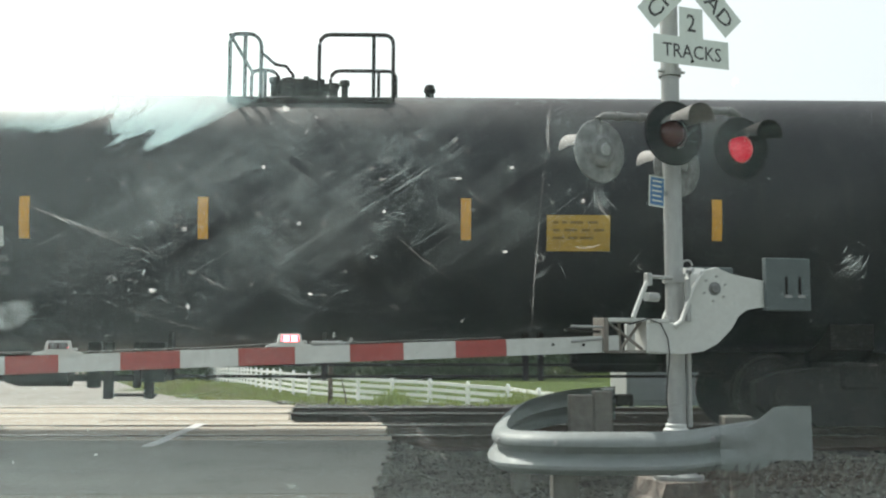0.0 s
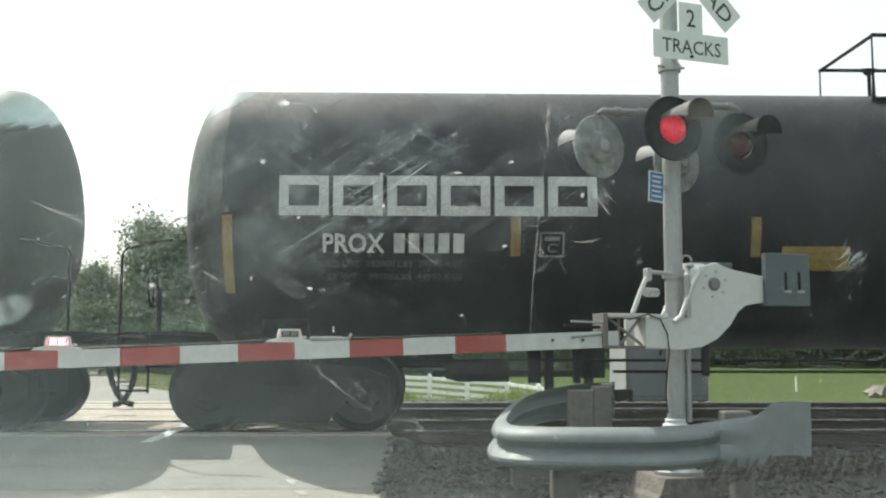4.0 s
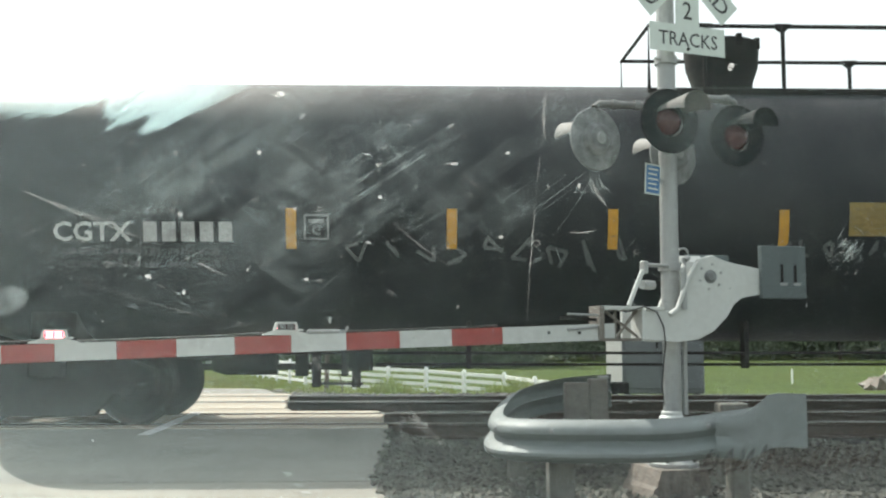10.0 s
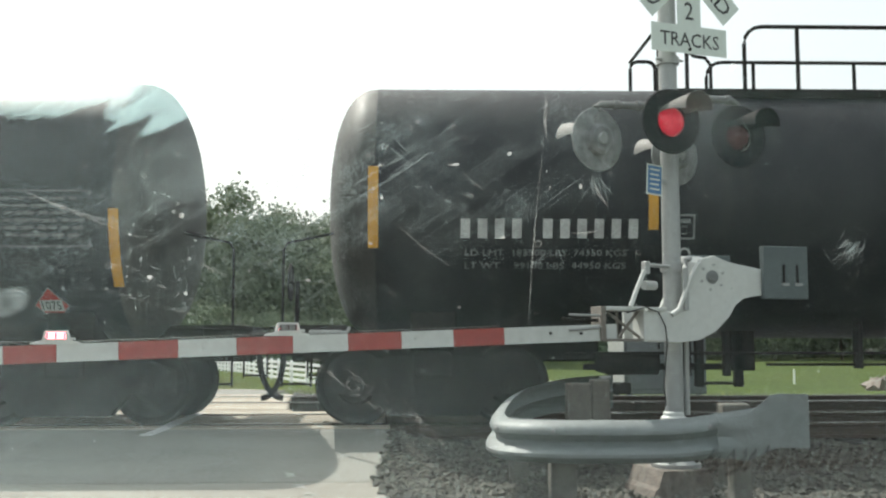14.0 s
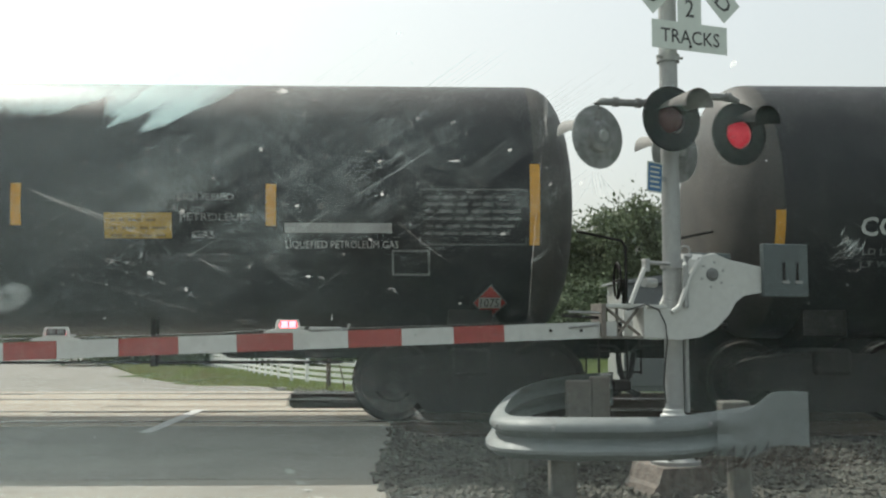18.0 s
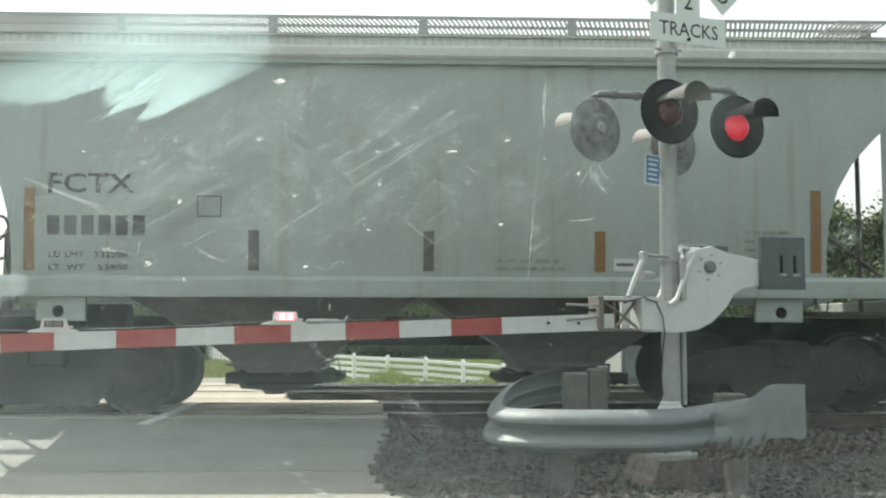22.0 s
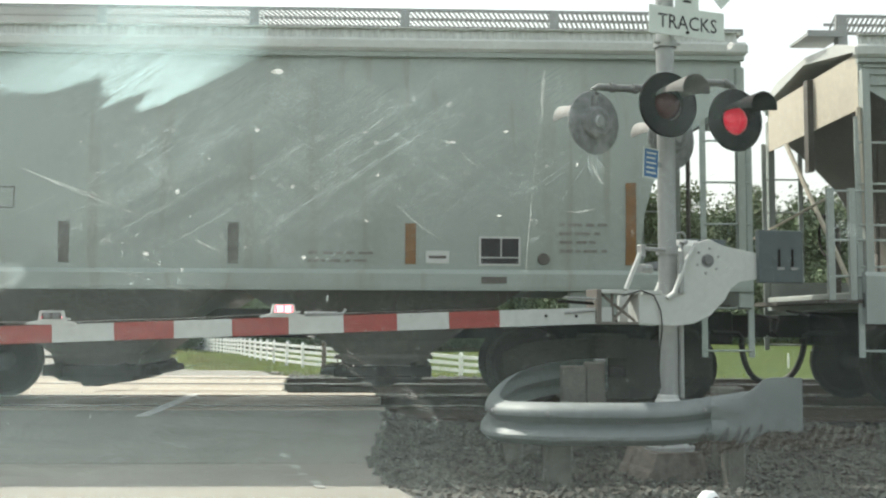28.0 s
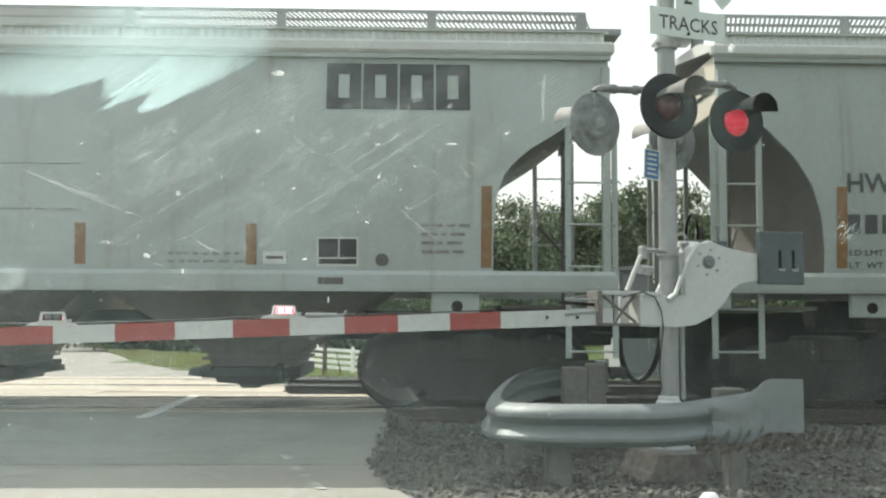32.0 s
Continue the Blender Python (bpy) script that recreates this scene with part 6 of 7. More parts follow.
TRAIN.append(tank_car("black tank car with a red placard and yellow notices", "long", HIGH([-5.53, -2.49, 0.29, 3.07, 5.68]) + ends_high, (3.97, 4.66, 1.92, 2.18),
             [("car_marks", mark_bars(10, -7.62, -5.71, 1.95, 2.16), M["letter"], "pale car marks")] + inspection(-5.4, 1.9) + right_end(7.98, 17, 0.38, 6.93) + number_tag(7.98)
             + [("decal", bars([(5.82, 1.98, 1.11, 0.1)]), M["palepanel"], "blank pale decal"), ("product_name", place_words(PETRO, 5.83, 7.0, 1.81, 1.9), M["letter"], "pale words naming the cargo"), ("product_name", place_words("LIQUEFIED", 4.72, 5.3, 2.3, 2.38), M["dimletter"], ""), ("product_name", place_words("PETROLEUM", 4.75, 5.45, 2.1, 2.18), M["dimletter"], ""), ("product_name", place_words("GAS", 4.87, 5.1, 1.92, 2.0), M["dimletter"], ""), ("product_name", place_words("NON-ODORIZED", 4.37, 5.26, 1.69, 1.77), M["faintpale"], "faded stencilled words")], half=8.97, trucks=(7.75, 7.77), radius=1.46, shift_top=-0.13))

HOP_HALF, HOP_SIDE, HOP_Y = 5.92, 5.30, 1.48


def hopper_outline(side, filled=False, deep=False):
    """The side sheet: square at the roof, cut away in a curve below each end; right edge, then left edge, from the top down."""
    cut = [(side, 3.74), (side, 3.44), (5.1, 3.23), (4.79, 2.95), (4.52, 2.67), (4.34, 2.37), (4.24, 2.02), (4.21, 1.7), (4.21, 1.44)]
    closed = [(side, 3.74), (side, 3.16), (4.99, 3.05), (4.73, 2.9), (4.45, 2.7), (4.33, 2.5), (4.29, 2.3), (4.29, 1.7), (4.29, 1.44)]
    low = [(side, 3.74), (side, 3.36), (5.17, 3.2), (4.76, 2.9), (4.44, 2.7), (4.22, 2.49), (4.12, 2.2), (4.09, 1.7), (4.09, 1.44)]
    return (closed if filled else low if deep else cut), cut


def bulge(z):
    """How far the rounded side stands out from the middle line at height z."""
    return HOP_Y - 0.13 * ((z - 2.3) / 1.44) ** 2


def side_bm(y, right, left):
    """A rounded side sheet between its two cut edges."""
    bm = B()
    rows = []
    for z in np.linspace(3.74, 1.44, 26):
        xr = np.interp(z, [p[1] for p in right[::-1]], [p[0] for p in right[::-1]])
        xl = -np.interp(z, [p[1] for p in left[::-1]], [p[0] for p in left[::-1]])
        rows.append([[bm.verts.new((x, y * (bulge(z) + o), z)) for x in np.linspace(xl, xr, 9)] for o in (0.01, -0.01)])
    for a, b in zip(rows, rows[1:]):
        for s in (0, 1):
            for i in range(8):
                bm.faces.new((a[s][i], a[s][i + 1], b[s][i + 1], b[s][i]))
        for i in (0, 8):
            bm.faces.new((a[0][i], a[1][i], b[1][i], b[0][i]))
    return bm


def ladder_bm(x0, x1, y, z0, z1):
    bm = B()
    for x in (x0, x1):
        box(bm, x - 0.03, x + 0.03, y - 0.012, y + 0.012, z0, z1)
    return bm


def grating_bm(x0, x1, y0, y1, z, pitch=0.058, lean=0.2):
    """An open walkway of thin bars."""
    bm = B()
    for y in (y0, (y0 + y1) / 2, y1):
        box(bm, x0, x1, y - 0.005, y + 0.005, z, z + 0.034)
    x = x0
    while x < x1:
        tube(bm, [(x, y0, z + 0.012), (x + lean, y1, z + 0.012)], 0.014, 4, False)
        x += pitch
    return bm


GRATE = mesh_of(grating_bm(-2.62, 2.62, -0.34, 0.34, 4.50), "grating", M["galv"])
CROSS = mesh_of(grating_bm(4.62, 5.22, -0.95, -0.3, 4.32, 0.055, 0.0), "cross_grating", M["galv"])


SWAP = Matrix(((0, 1, 0, 0), (1, 0, 0, 0), (0, 0, 1, 0), (0, 0, 0, 1)))


def hopper_car(label, paint, marks, stripes, filled=False, ribs=False, sill=1.23, side=5.32, deep=False, seams=False, side_grate=False):
    car = thing("hopper_car", pose(0, TRACK_Y, 0), label, "hopper car", "cars of the passing train")
    right, left = hopper_outline(side, filled, deep)
    for y in (-1, 1):
        part("side_sheet", side_bm(y, right, left), paint, car, smooth=True)
        sb = prism(B(), [(y * 1.43, sill), (y * 1.53, sill), (y * 1.535, 1.27), (y * 1.535, 1.40), (y * 1.49, 1.445), (y * 1.40, 1.445)], -side - 0.04, side + 0.04)
        part("side_sill", shift(sb, SWAP), paint, car)
        eave = box(B(), -side - 0.06, side + 0.06, min(y * 1.36, y * 1.47), max(y * 1.36, y * 1.47), 3.74, 3.88, 0.03)
        part("roof_eave", eave, M["roof"], car, "pale rolled roof edge")
        part("eave_angle", box(B(), -side - 0.02, side + 0.02, min(y * 1.37, y * 1.43), max(y * 1.37, y * 1.43), 3.69, 3.737), paint, car)
    # roof, in shallow slopes, with ribs across it
    roof = shift(prism(B(), [(-1.44, 3.86), (-0.9, 4.02), (0, 4.1), (0.9, 4.02), (1.44, 3.86), (1.44, 3.80), (0, 4.02), (-1.44, 3.80)], -side - 0.04, side + 0.04), SWAP)
    rf = part("roof", roof, M["roof"], car)
    for k in range(11):
        x = -5 + k
        part("roof_rib", tube(B(), [(x, -1.42, 3.885), (x, -0.9, 4.035), (x, 0, 4.11)], 0.02, 5), M["roof"], rf)
    # fine upright corrugation along the near roof edge
    n = int(2 * side / 0.0225)
    bm = B()
    pairs = [[bm.verts.new((-side + i * 0.0225, y - (0.012 if i % 4 in (1, 2) else 0), z)) for y, z in ((-1.4, 3.882), (-1.37, 3.99))] for i in range(n)]
    for a, b in zip(pairs, pairs[1:]):
        bm.faces.new((a[0], b[0], b[1], a[1]))
    part("roof_upstand", bm, M["roof"], rf, "finely corrugated pale roof edge")
    part("upstand_cap", box(B(), -side, side, -1.42, -1.34, 3.99, 4.0), M["roof"], rf)
    for k in range(5):
        part("hatch", lathe(B(), [(0, 4.26), (0.26, 4.24), (0.3, 4.2), (0.3, 4.05)], 18), M["roof"], car, at=pose(-4 + 2 * k, 0, 0))
    # walkway over the roof
    for s in (-1, 1):
        tagged(part("running_board", GRATE, None, car, "open steel grating walkway", at=pose(s * 2.64, 0, 0)), kind="stuff")
        if side_grate and s > 0:
            part("cross_walk", CROSS, None, car, "coarse cross walkway grating at the car's end")
        ext = part("end_platform", box(B(), min(s * 5.22, s * 5.65), max(s * 5.22, s * 5.65), -0.46, 0.08, 4.25, 4.28), M["galv"], car, "end roof platform")
        part("platform_lip", box(B(), min(s * 5.22, s * 5.65), max(s * 5.22, s * 5.65), -0.49, -0.46, 4.235, 4.305), M["galv"], ext)
        part("platform_post", tube(B(), [(s * 5.26, -0.34, 4.02), (s * 5.24, -0.36, 4.52)], 0.03, 6), M["galv"], ext)
    for y in (-0.35, 0.35):
        part("board_edge", box(B(), -5.26, 5.26, y - 0.012, y + 0.012, 4.50, 4.535), M["galv"], car)
    for k in range(7):
        x = -5.2 + k * 1.733
        part("board_bracket", prism(B(), [(x - 0.06, 4.0), (x + 0.06, 4.0), (x + 0.05, 4.5), (x - 0.05, 4.5)], -0.40, -0.36), M["galv"], car)
    # sloping ends that follow the cut of the sides
    for s, edge in ((-1, left), (1, right)):
        bm = B()
        line = [(s * x, z) for x, z in (edge[1:] if not (filled and s > 0) else [(side - 0.02, 3.14), (5.1, 2.3), (4.95, 1.46)])]
        a, b = [bm.verts.new((x, 0.012 - bulge(z), z)) for x, z in line], [bm.verts.new((x, bulge(z) - 0.012, z)) for x, z in line]
        for i in range(len(line) - 1):
            bm.faces.new((a[i], a[i + 1], b[i + 1], b[i]))
        # Set darker than the side sheets.
        part("slope_sheet", bm, M["hopdark"], car, "dark sloping end sheet", smooth=True)
        inset = side if ribs else side - (0.12 if s > 0 else 0.03)
        # The brake end's sheet is coloured paler than the other to look sunlit.
        part("end_sheet", box(B(), min(s * (inset - 0.02), s * inset), max(s * (inset - 0.02), s * inset), -1.36, 1.36, edge[1][1] - 0.25, 3.8), M["beige"] if s < 0 else paint, car, "upright end sheet coloured pale for the sun on it" if s < 0 else "")
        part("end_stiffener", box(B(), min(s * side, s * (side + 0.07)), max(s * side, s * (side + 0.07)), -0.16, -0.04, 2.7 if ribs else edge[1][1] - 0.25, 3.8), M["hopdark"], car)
        # end posts, ladders and decks
        for y in (-1.42, 1.42):
            lad = part("ladder", ladder_bm(s * (side - 0.44), s * (side + 0.05), y, 0.55, 3.1 if y < 0 else 3.3), paint, car, "grey end ladder")
            z = 0.62
            while z < 3.1:
                part("rung", tube(B(), [(s * (side - 0.44), y - 0.02, z), (s * (side + 0.05), y - 0.02, z)], 0.012, 5), paint, lad)
                z += 0.44
            part("corner_post", box(B(), min(s * (side - 0.08), s * side), max(s * (side - 0.08), s * side), y - 0.05, y + 0.05, 1.2, 3.6), paint, car)
        part("end_post", tube(B(), [(s * 4.95, -0.6, 1.05), (s * 4.95, -0.6, 2.95)], 0.026, 6), M["hopdark"], car)
        part("end_brace", tube(B(), [(s * 5.27, -1.2, 1.2), (s * 4.75, -0.2, 2.0)], 0.022, 6), M["hopdark"], car)
        part("end_sill", box(B(), min(s * (side - 0.1), s * (side + 0.04)), max(s * (side - 0.1), s * (side + 0.04)), -1.5, 1.5, 1.06, 1.24, 0.01), paint, car)
        part("end_deck", box(B(), min(s * 4.2, s * 5.22), max(s * 4.2, s * 5.22), -1.2, 1.2, 1.06, 1.1), M["hopdark"], car)
        part("bolster_web", box(B(), min(s * 3.45, s * 3.95), max(s * 3.45, s * 3.95), -1.46, -1.40, 0.98, sill, 0.01), paint, car)
        part("jack_hole", shift(lathe(B(), [(0, -0.004), (0.055, -0.004), (0.06, 0.002)], 14, "y"), pose(s * 3.72, -1.462, 1.08)), M["steel"], car)
        part("jacking_pad", box(B(), min(s * 3.6, s * 3.82), max(s * 3.6, s * 3.82), -1.5, -1.2, 0.88, 0.98), M["steel"], car)
    part("brake_stand", box(B(), -5.03, -4.93, 0.4, 0.5, 1.1, 2.1, 0.02), M["hopdark"], car)
    wheel = tube(B(), [(-5.08, 0.45 + 0.26 * math.cos(a), 2.0 + 0.26 * math.sin(a)) for a in [k * math.tau / 16 for k in range(17)]], 0.018, 6)
    part("brake_wheel", wheel, M["steel"], car, smooth=True)
    # two discharge bays, steep at the foot, each over a sliding gate with its rack and sockets
    for cx, away in ((-1.6, 1), (1.52, -1)):
        bm = B()
        r = lambda x0, x1, y, z: [bm.verts.new(p) for p in ((x0, -y, z), (x1, -y, z), (x1, y, z), (x0, y, z))]
        rings = [r(cx - 1.55, cx + 1.55, 1.38, 1.3), r(cx - 0.66, cx + 0.7, 0.8, 0.7), r(cx - 0.48, cx + 0.5, 0.72, 0.55), r(cx - 0.44, cx + 0.46, 0.7, 0.42)]
        for a, b in zip(rings, rings[1:]):
            for k in range(4):
                bm.faces.new((a[k], a[(k + 1) % 4], b[(k + 1) % 4], b[k]))
        bm.faces.new(rings[-1])
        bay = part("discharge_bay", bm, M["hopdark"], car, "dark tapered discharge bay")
        part("bay_flange", box(B(), cx - 0.54, cx + 0.54, -0.76, 0.76, 0.5, 0.53), M["hopdark"], bay)
        part("gate_frame", box(B(), cx - 0.53, cx + 0.53, -0.84, 0.84, 0.31, 0.43, 0.01), M["steel"], bay)
        part("outlet", prism(B(), [(cx - 0.4, 0.32), (cx + 0.44, 0.32), (cx + 0.4, 0.25), (cx + 0.12, 0.235), (cx + 0.08, 0.2), (cx - 0.1, 0.2), (cx - 0.13, 0.245), (cx - 0.36, 0.26)], -0.8, 0.6), M["steel"], bay)
        part("gate_rack", prism(B(), [(cx + away * 0.5, 0.41), (cx + away * 0.68, 0.4), (cx + away * 0.7, 0.33), (cx + away * 0.5, 0.315)], -0.7, 0.5), M["steel"], bay)
        part("gate_shaft", tube(B(), [(cx + away * 0.42, -1.12, 0.42), (cx + away * 0.42, 1.12, 0.42)], 0.028, 6), M["steel"], bay)
        part("gate_socket", lathe(B(), [(0.02, -1.15), (0.05, -1.15), (0.055, -1.08), (0.03, -1.06)], 8, "y"), M["steel"], bay, at=pose(cx + away * 0.42, 0, 0.42))
        part("gate_latch", box(B(), cx - away * 0.36, cx - away * 0.3, -0.95, -0.84, 0.3, 0.47), M["steel"], bay)
    part("center_sill", box(B(), -4.2, 4.2, -0.2, 0.2, 0.72, 1.05), M["steel"], car)
    part("reservoir", tube(B(), [(-4.1, -0.7, 1.0), (-3.2, -0.7, 1.0)], 0.17, 12), M["steel"], car, smooth=True)
    running_gear(car, HOP_HALF, (3.94, 3.94), 2.9, HAZED)
    lie = lambda x, z: (x + 0.05, -bulge(z) - 0.018 if z > 1.44 else -1.54, z)
    for x, z0, z1, m in stripes:
        part("reflective_strip", flat_mesh("reflective_strip", grid_rect(x - 0.055, x + 0.055, z0, z1, 1, 4), m, lie), None, car, "weathered orange reflective strip")
    for x in np.arange(-4.0, 4.1, 1.15) if seams else ():
        seam = grid_rect(x - 0.011, x + 0.011, 1.46, 3.68, 1, 10)
        part("panel_seam", flat_mesh("panel_seam", seam, M["seam"], lambda a, z: (a, -bulge(z) - 0.0135, z)), None, car)
    if ribs:
        for z in (3.44, 3.56, 3.64):
            part("side_rib", box(B(), -side + 0.04, side - 0.04, -bulge(z) - 0.035, -bulge(z) - 0.011, z, z + 0.03), paint, car)
        # open climbing frame at the brake end
        for (x0, y0, z0), (x1, y1, z1) in (((-side - 0.28, 0.0, 3.05), (-side - 0.12, -1.40, 1.25)), ((-side - 0.03, -1.42, 3.2), (-side + 0.05, -1.42, 1.3))):
            part("end_strut", tube(B(), [(x0, y0, z0), (x1, y1, z1)], 0.028, 6), M["beige"], car, "pale slanting end strut")
        for x in (-side - 0.37, -side - 0.14):
            part("frame_post", box(B(), x - 0.035, x + 0.035, -1.47, -1.41, 1.15, 2.33), paint, car)
        for z in (1.4, 1.78, 2.3):
            part("frame_rung", tube(B(), [(-side - 0.37, -1.44, z), (-side + 0.3, -1.44, z)], 0.014, 5), paint, car)
        part("end_rail", tube(B(), [(-side - 0.37, -1.44, 2.24), (-side - 0.3, 1.2, 2.0)], 0.016, 5), M["beige"], car)
        part("brake_platform", box(B(), -side - 0.42, -side + 0.2, -1.45, 1.3, 1.12, 1.16), M["hopdark"], car)
        part("sill_plate", flat_mesh("sill_plate", bars([(-3.15, 0.99, 0.28, 0.15)]), M["hopdark"], lie), None, car)
    for nm, vf, mat, lb in marks:
        if nm in ("car_marks", "emblem"):
            for f in vf[1]:
                part("mark_bar" if nm == "car_marks" else "emblem_stroke", flat_mesh("mark_bar" if nm == "car_marks" else "emblem_stroke", ([vf[0][i] for i in f], [tuple(range(len(f)))]), mat, lie), None, car, lb)
            continue
        tagged(part(nm, flat_mesh(nm, vf, mat, lie), None, car, lb), kind="stuff" if nm in ("small_print", "load_limit") else "")
    return car


def hopper_marks(x0, code, n2, seed, ink="greyink", label_box=True, panel=2.47, load="232200"):
    n2w = 1.04 * min(1, n2 / 6 + 0.04)
    out = [("code_letters", place_words(code, x0 - 0.02, x0 + 0.86, 2.29, 2.5, 0.018) if code else bars([(x0 - 0.02 + 0.22 * i, 2.29, 0.16, 0.21) for i in range(4)]), M[ink], "dark car marks"), ("car_marks", bars([(x0 - 0.02 + n2w / n2 * i, 1.86, n2w / n2 * 0.72, 0.2) for i in range(n2)]), M[ink], "dark car marks"),
           ("load_limit", place_words("LD LMT", x0, x0 + 0.36, 1.63, 1.69), M["ink"], "small stencilled words"), ("load_limit", place_words("LT  WT", x0, x0 + 0.36, 1.5, 1.56), M["ink"], "small stencilled words"),
           ("load_limit", place_words(load, x0 + 0.46, x0 + 0.8, 1.63, 1.69), M["ink"], "stencilled load limit"), ("load_limit", place_words("53800", x0 + 0.5, x0 + 0.8, 1.5, 1.56), M["ink"], "stencilled light weight"),
           ("emblem_box", frame_box(x0 + 1.5, x0 + 1.75, 2.05, 2.27, 0.012), M["hopdark"], "small square outlined mark"),
           ("small_print", small_print(3.3, 1.9, 0.5, 4, 0.09, 0.03, seed), M["faintink"], "faint small print"),
           ("small_print", small_print(0.7, 1.6, 0.8, 2, 0.08, 0.025, seed + 1), M["faintink"], "")]
    if label_box:
        out += [("test_panel", bars([(panel, 1.49, 0.43, 0.3)]), M["white"], "black and white test panel")]
    out += [("white_note", bars([(panel - 0.55, 1.51, 0.24, 0.13)]), M["white"], "small white note"), ("note_line", bars([(panel - 0.52, 1.56, 0.18, 0.03)]), M["hopdark"], ""), ("slot_plate", bars([(panel + 0.02, 1.3, 0.26, 0.07)]), M["hopdark"], "")]
    return out


def add_test_panel(car, panel=2.47):
    lie = lambda x, z: (x + 0.05, -bulge(z) - 0.022, z)
    for x, z, w, h in ((panel + 0.02, 1.58, 0.2, 0.19), (panel + 0.235, 1.58, 0.175, 0.19), (panel + 0.02, 1.51, 0.39, 0.055)):
        part("panel_pane", flat_mesh("panel_pane", bars([(x, z, w, h)]), M["ink"], lie), None, car, "black pane of a test panel")
    part("vent_plug", shift(lathe(B(), [(0, -0.03), (0.06, -0.03), (0.065, 0)], 12, "y"), pose(panel + 0.72, -bulge(1.56) - 0.011, 1.56)), M["hopdark"], car)


def strips(xs, m="hopdark", ends=((-4.08, 1.5, 2.35), (4.05, 1.5, 2.36))):
    return [(x, 1.5, 1.92, M[m if i < 2 else "orange"]) for i, x in enumerate(xs)] + [(x, a, b, M["orange"]) for x, a, b in ends]


HOP = M["hop"]
TRAIN.append(hopper_car("grey-green covered hopper with dark marks", HOP[0], hopper_marks(-3.88, "FCTX", 6, 31), strips([-1.8, 0.0, 1.78]), side_grate=True))
add_test_panel(TRAIN[-1])
TRAIN.append(hopper_car("grey covered hopper with a short number", HOP[1], hopper_marks(-3.98, "HWCX", 4, 33), strips([-1.8, 0.01, 1.84], "hopdark", ((-4.08, 1.5, 2.35), (4.15, 1.5, 2.37))), seams=True, side_grate=True))
add_test_panel(TRAIN[-1])
TRAIN.append(hopper_car("lighter grey hopper with one closed end and a ribbed roof edge", HOP[2], hopper_marks(-3.72, "", 4, 35, panel=2.82) + [("yellow_band", bars([(-4.39, 0.95, 0.42, 0.07)]), M["plate"], "dull yellow sill band"), ("small_print", small_print(0.72, 1.14, 0.8, 1, 0.1, 0.09, 44), M["faintink"], ""), ("small_print", small_print(2.93, 1.14, 0.66, 1, 0.1, 0.09, 45), M["faintink"], "")], [], filled=True, ribs=True, sill=0.9, side=5.47))
add_test_panel(TRAIN[-1], 2.82)
TRAIN.append(hopper_car("grey-green covered hopper with a white test panel", HOP[3], hopper_marks(-4.03, "WSOX", 6, 37), strips([-1.78, -0.06, 1.76])))
add_test_panel(TRAIN[-1])
TRAIN.append(hopper_car("dull grey covered hopper with orange strips", HOP[4], hopper_marks(-4.0, "HWCX", 5, 39, label_box=False), strips([-1.85, -0.05, 1.76], "orange"), seams=True))
part("vent_plug", shift(lathe(B(), [(0, -0.03), (0.06, -0.03), (0.065, 0)], 12, "y"), pose(2.4, -bulge(1.56) - 0.011, 1.56)), M["hopdark"], TRAIN[-1])
TRAIN.append(hopper_car("pale grey covered hopper with a large dark emblem", HOP[5], hopper_marks(-4.0, "", 5, 41, panel=2.22) + [("emblem", moved(hollow_blocks(4, 0.5, 1.5, 0.06, 0.34), 2.3, 3.13), M["ink"], "bold dark block shape"), ("pale_line", bars([(-1.2, 2.52, 1.0, 0.012)]), M["faintink"], ""), ("pale_line", bars([(-1.2, 2.05, 1.0, 0.012)]), M["faintink"], "")], strips([-1.9, -0.19, 1.55], "orange", ((-4.08, 1.5, 2.35), (3.97, 1.48, 2.33))), deep=True))
add_test_panel(TRAIN[-1], 2.22)


# ---- the windscreen between the camera and the crossing ----
GLASS_D = 0.5
glass_at = look((0, 0, EYE_Z), (math.sin(radians(TURN)) * math.cos(radians(TILT)), math.cos(radians(TURN)) * math.cos(radians(TILT)), EYE_Z + math.sin(radians(TILT)))) @ pose(0, 0, -GLASS_D)
screen = thing("windscreen_dirt", glass_at, "dried specks, scratches and a wiped smear on the windscreen", "dirt", kind="stuff")
K = GLASS_D / 1800      # metres on the glass for one small unit of its dirt plan


def gp(x, y, z=0.0):
    return ((x - 784) * K, (441 - y) * K, z)


M["speck"] = film_of_dirt("dirt_speck", (1.0, 1.0, 0.98), 0.4, 300, (1, 1, 1), 0.2, 0.7, 0.08)
M["fleck"] = film_of_dirt("dull_fleck", (0.6, 0.68, 0.68), 0.6, 300, (1, 1, 1), 0.2, 0.7, 0.15)
M["wipe"] = film_of_dirt("wiped_dust", (0.8, 0.93, 0.95), 0.075, 90, (1, 1, 1), 0.3, 0.7, 0.004)
M["hairline"] = film_of_dirt("hair_scratch", (0.34, 0.405, 0.41), 0.48, 60, (1, 1, 1), 0.35, 0.65, 0.06)
M["mud"] = film_of_dirt("dried_mud", (0.03, 0.027, 0.025), 0.55, 260, (1, 1, 1), 0.3, 0.6, 0.1)
M["scratch"] = film_of_dirt("scratch", (1.0, 1.0, 0.98), 0.14, 200, (1, 1, 1), 0.3, 0.65, 0.02)


def screen_part(name, vs, fs, mat, label=""):
    me = bpy.data.meshes.new(name)
    me.from_pydata(vs, [], fs)
    me.materials.append(mat)
    ob = part(name, me, None, screen, label)
    ob.visible_shadow = False
    tagged(ob, kind="stuff")
    return ob


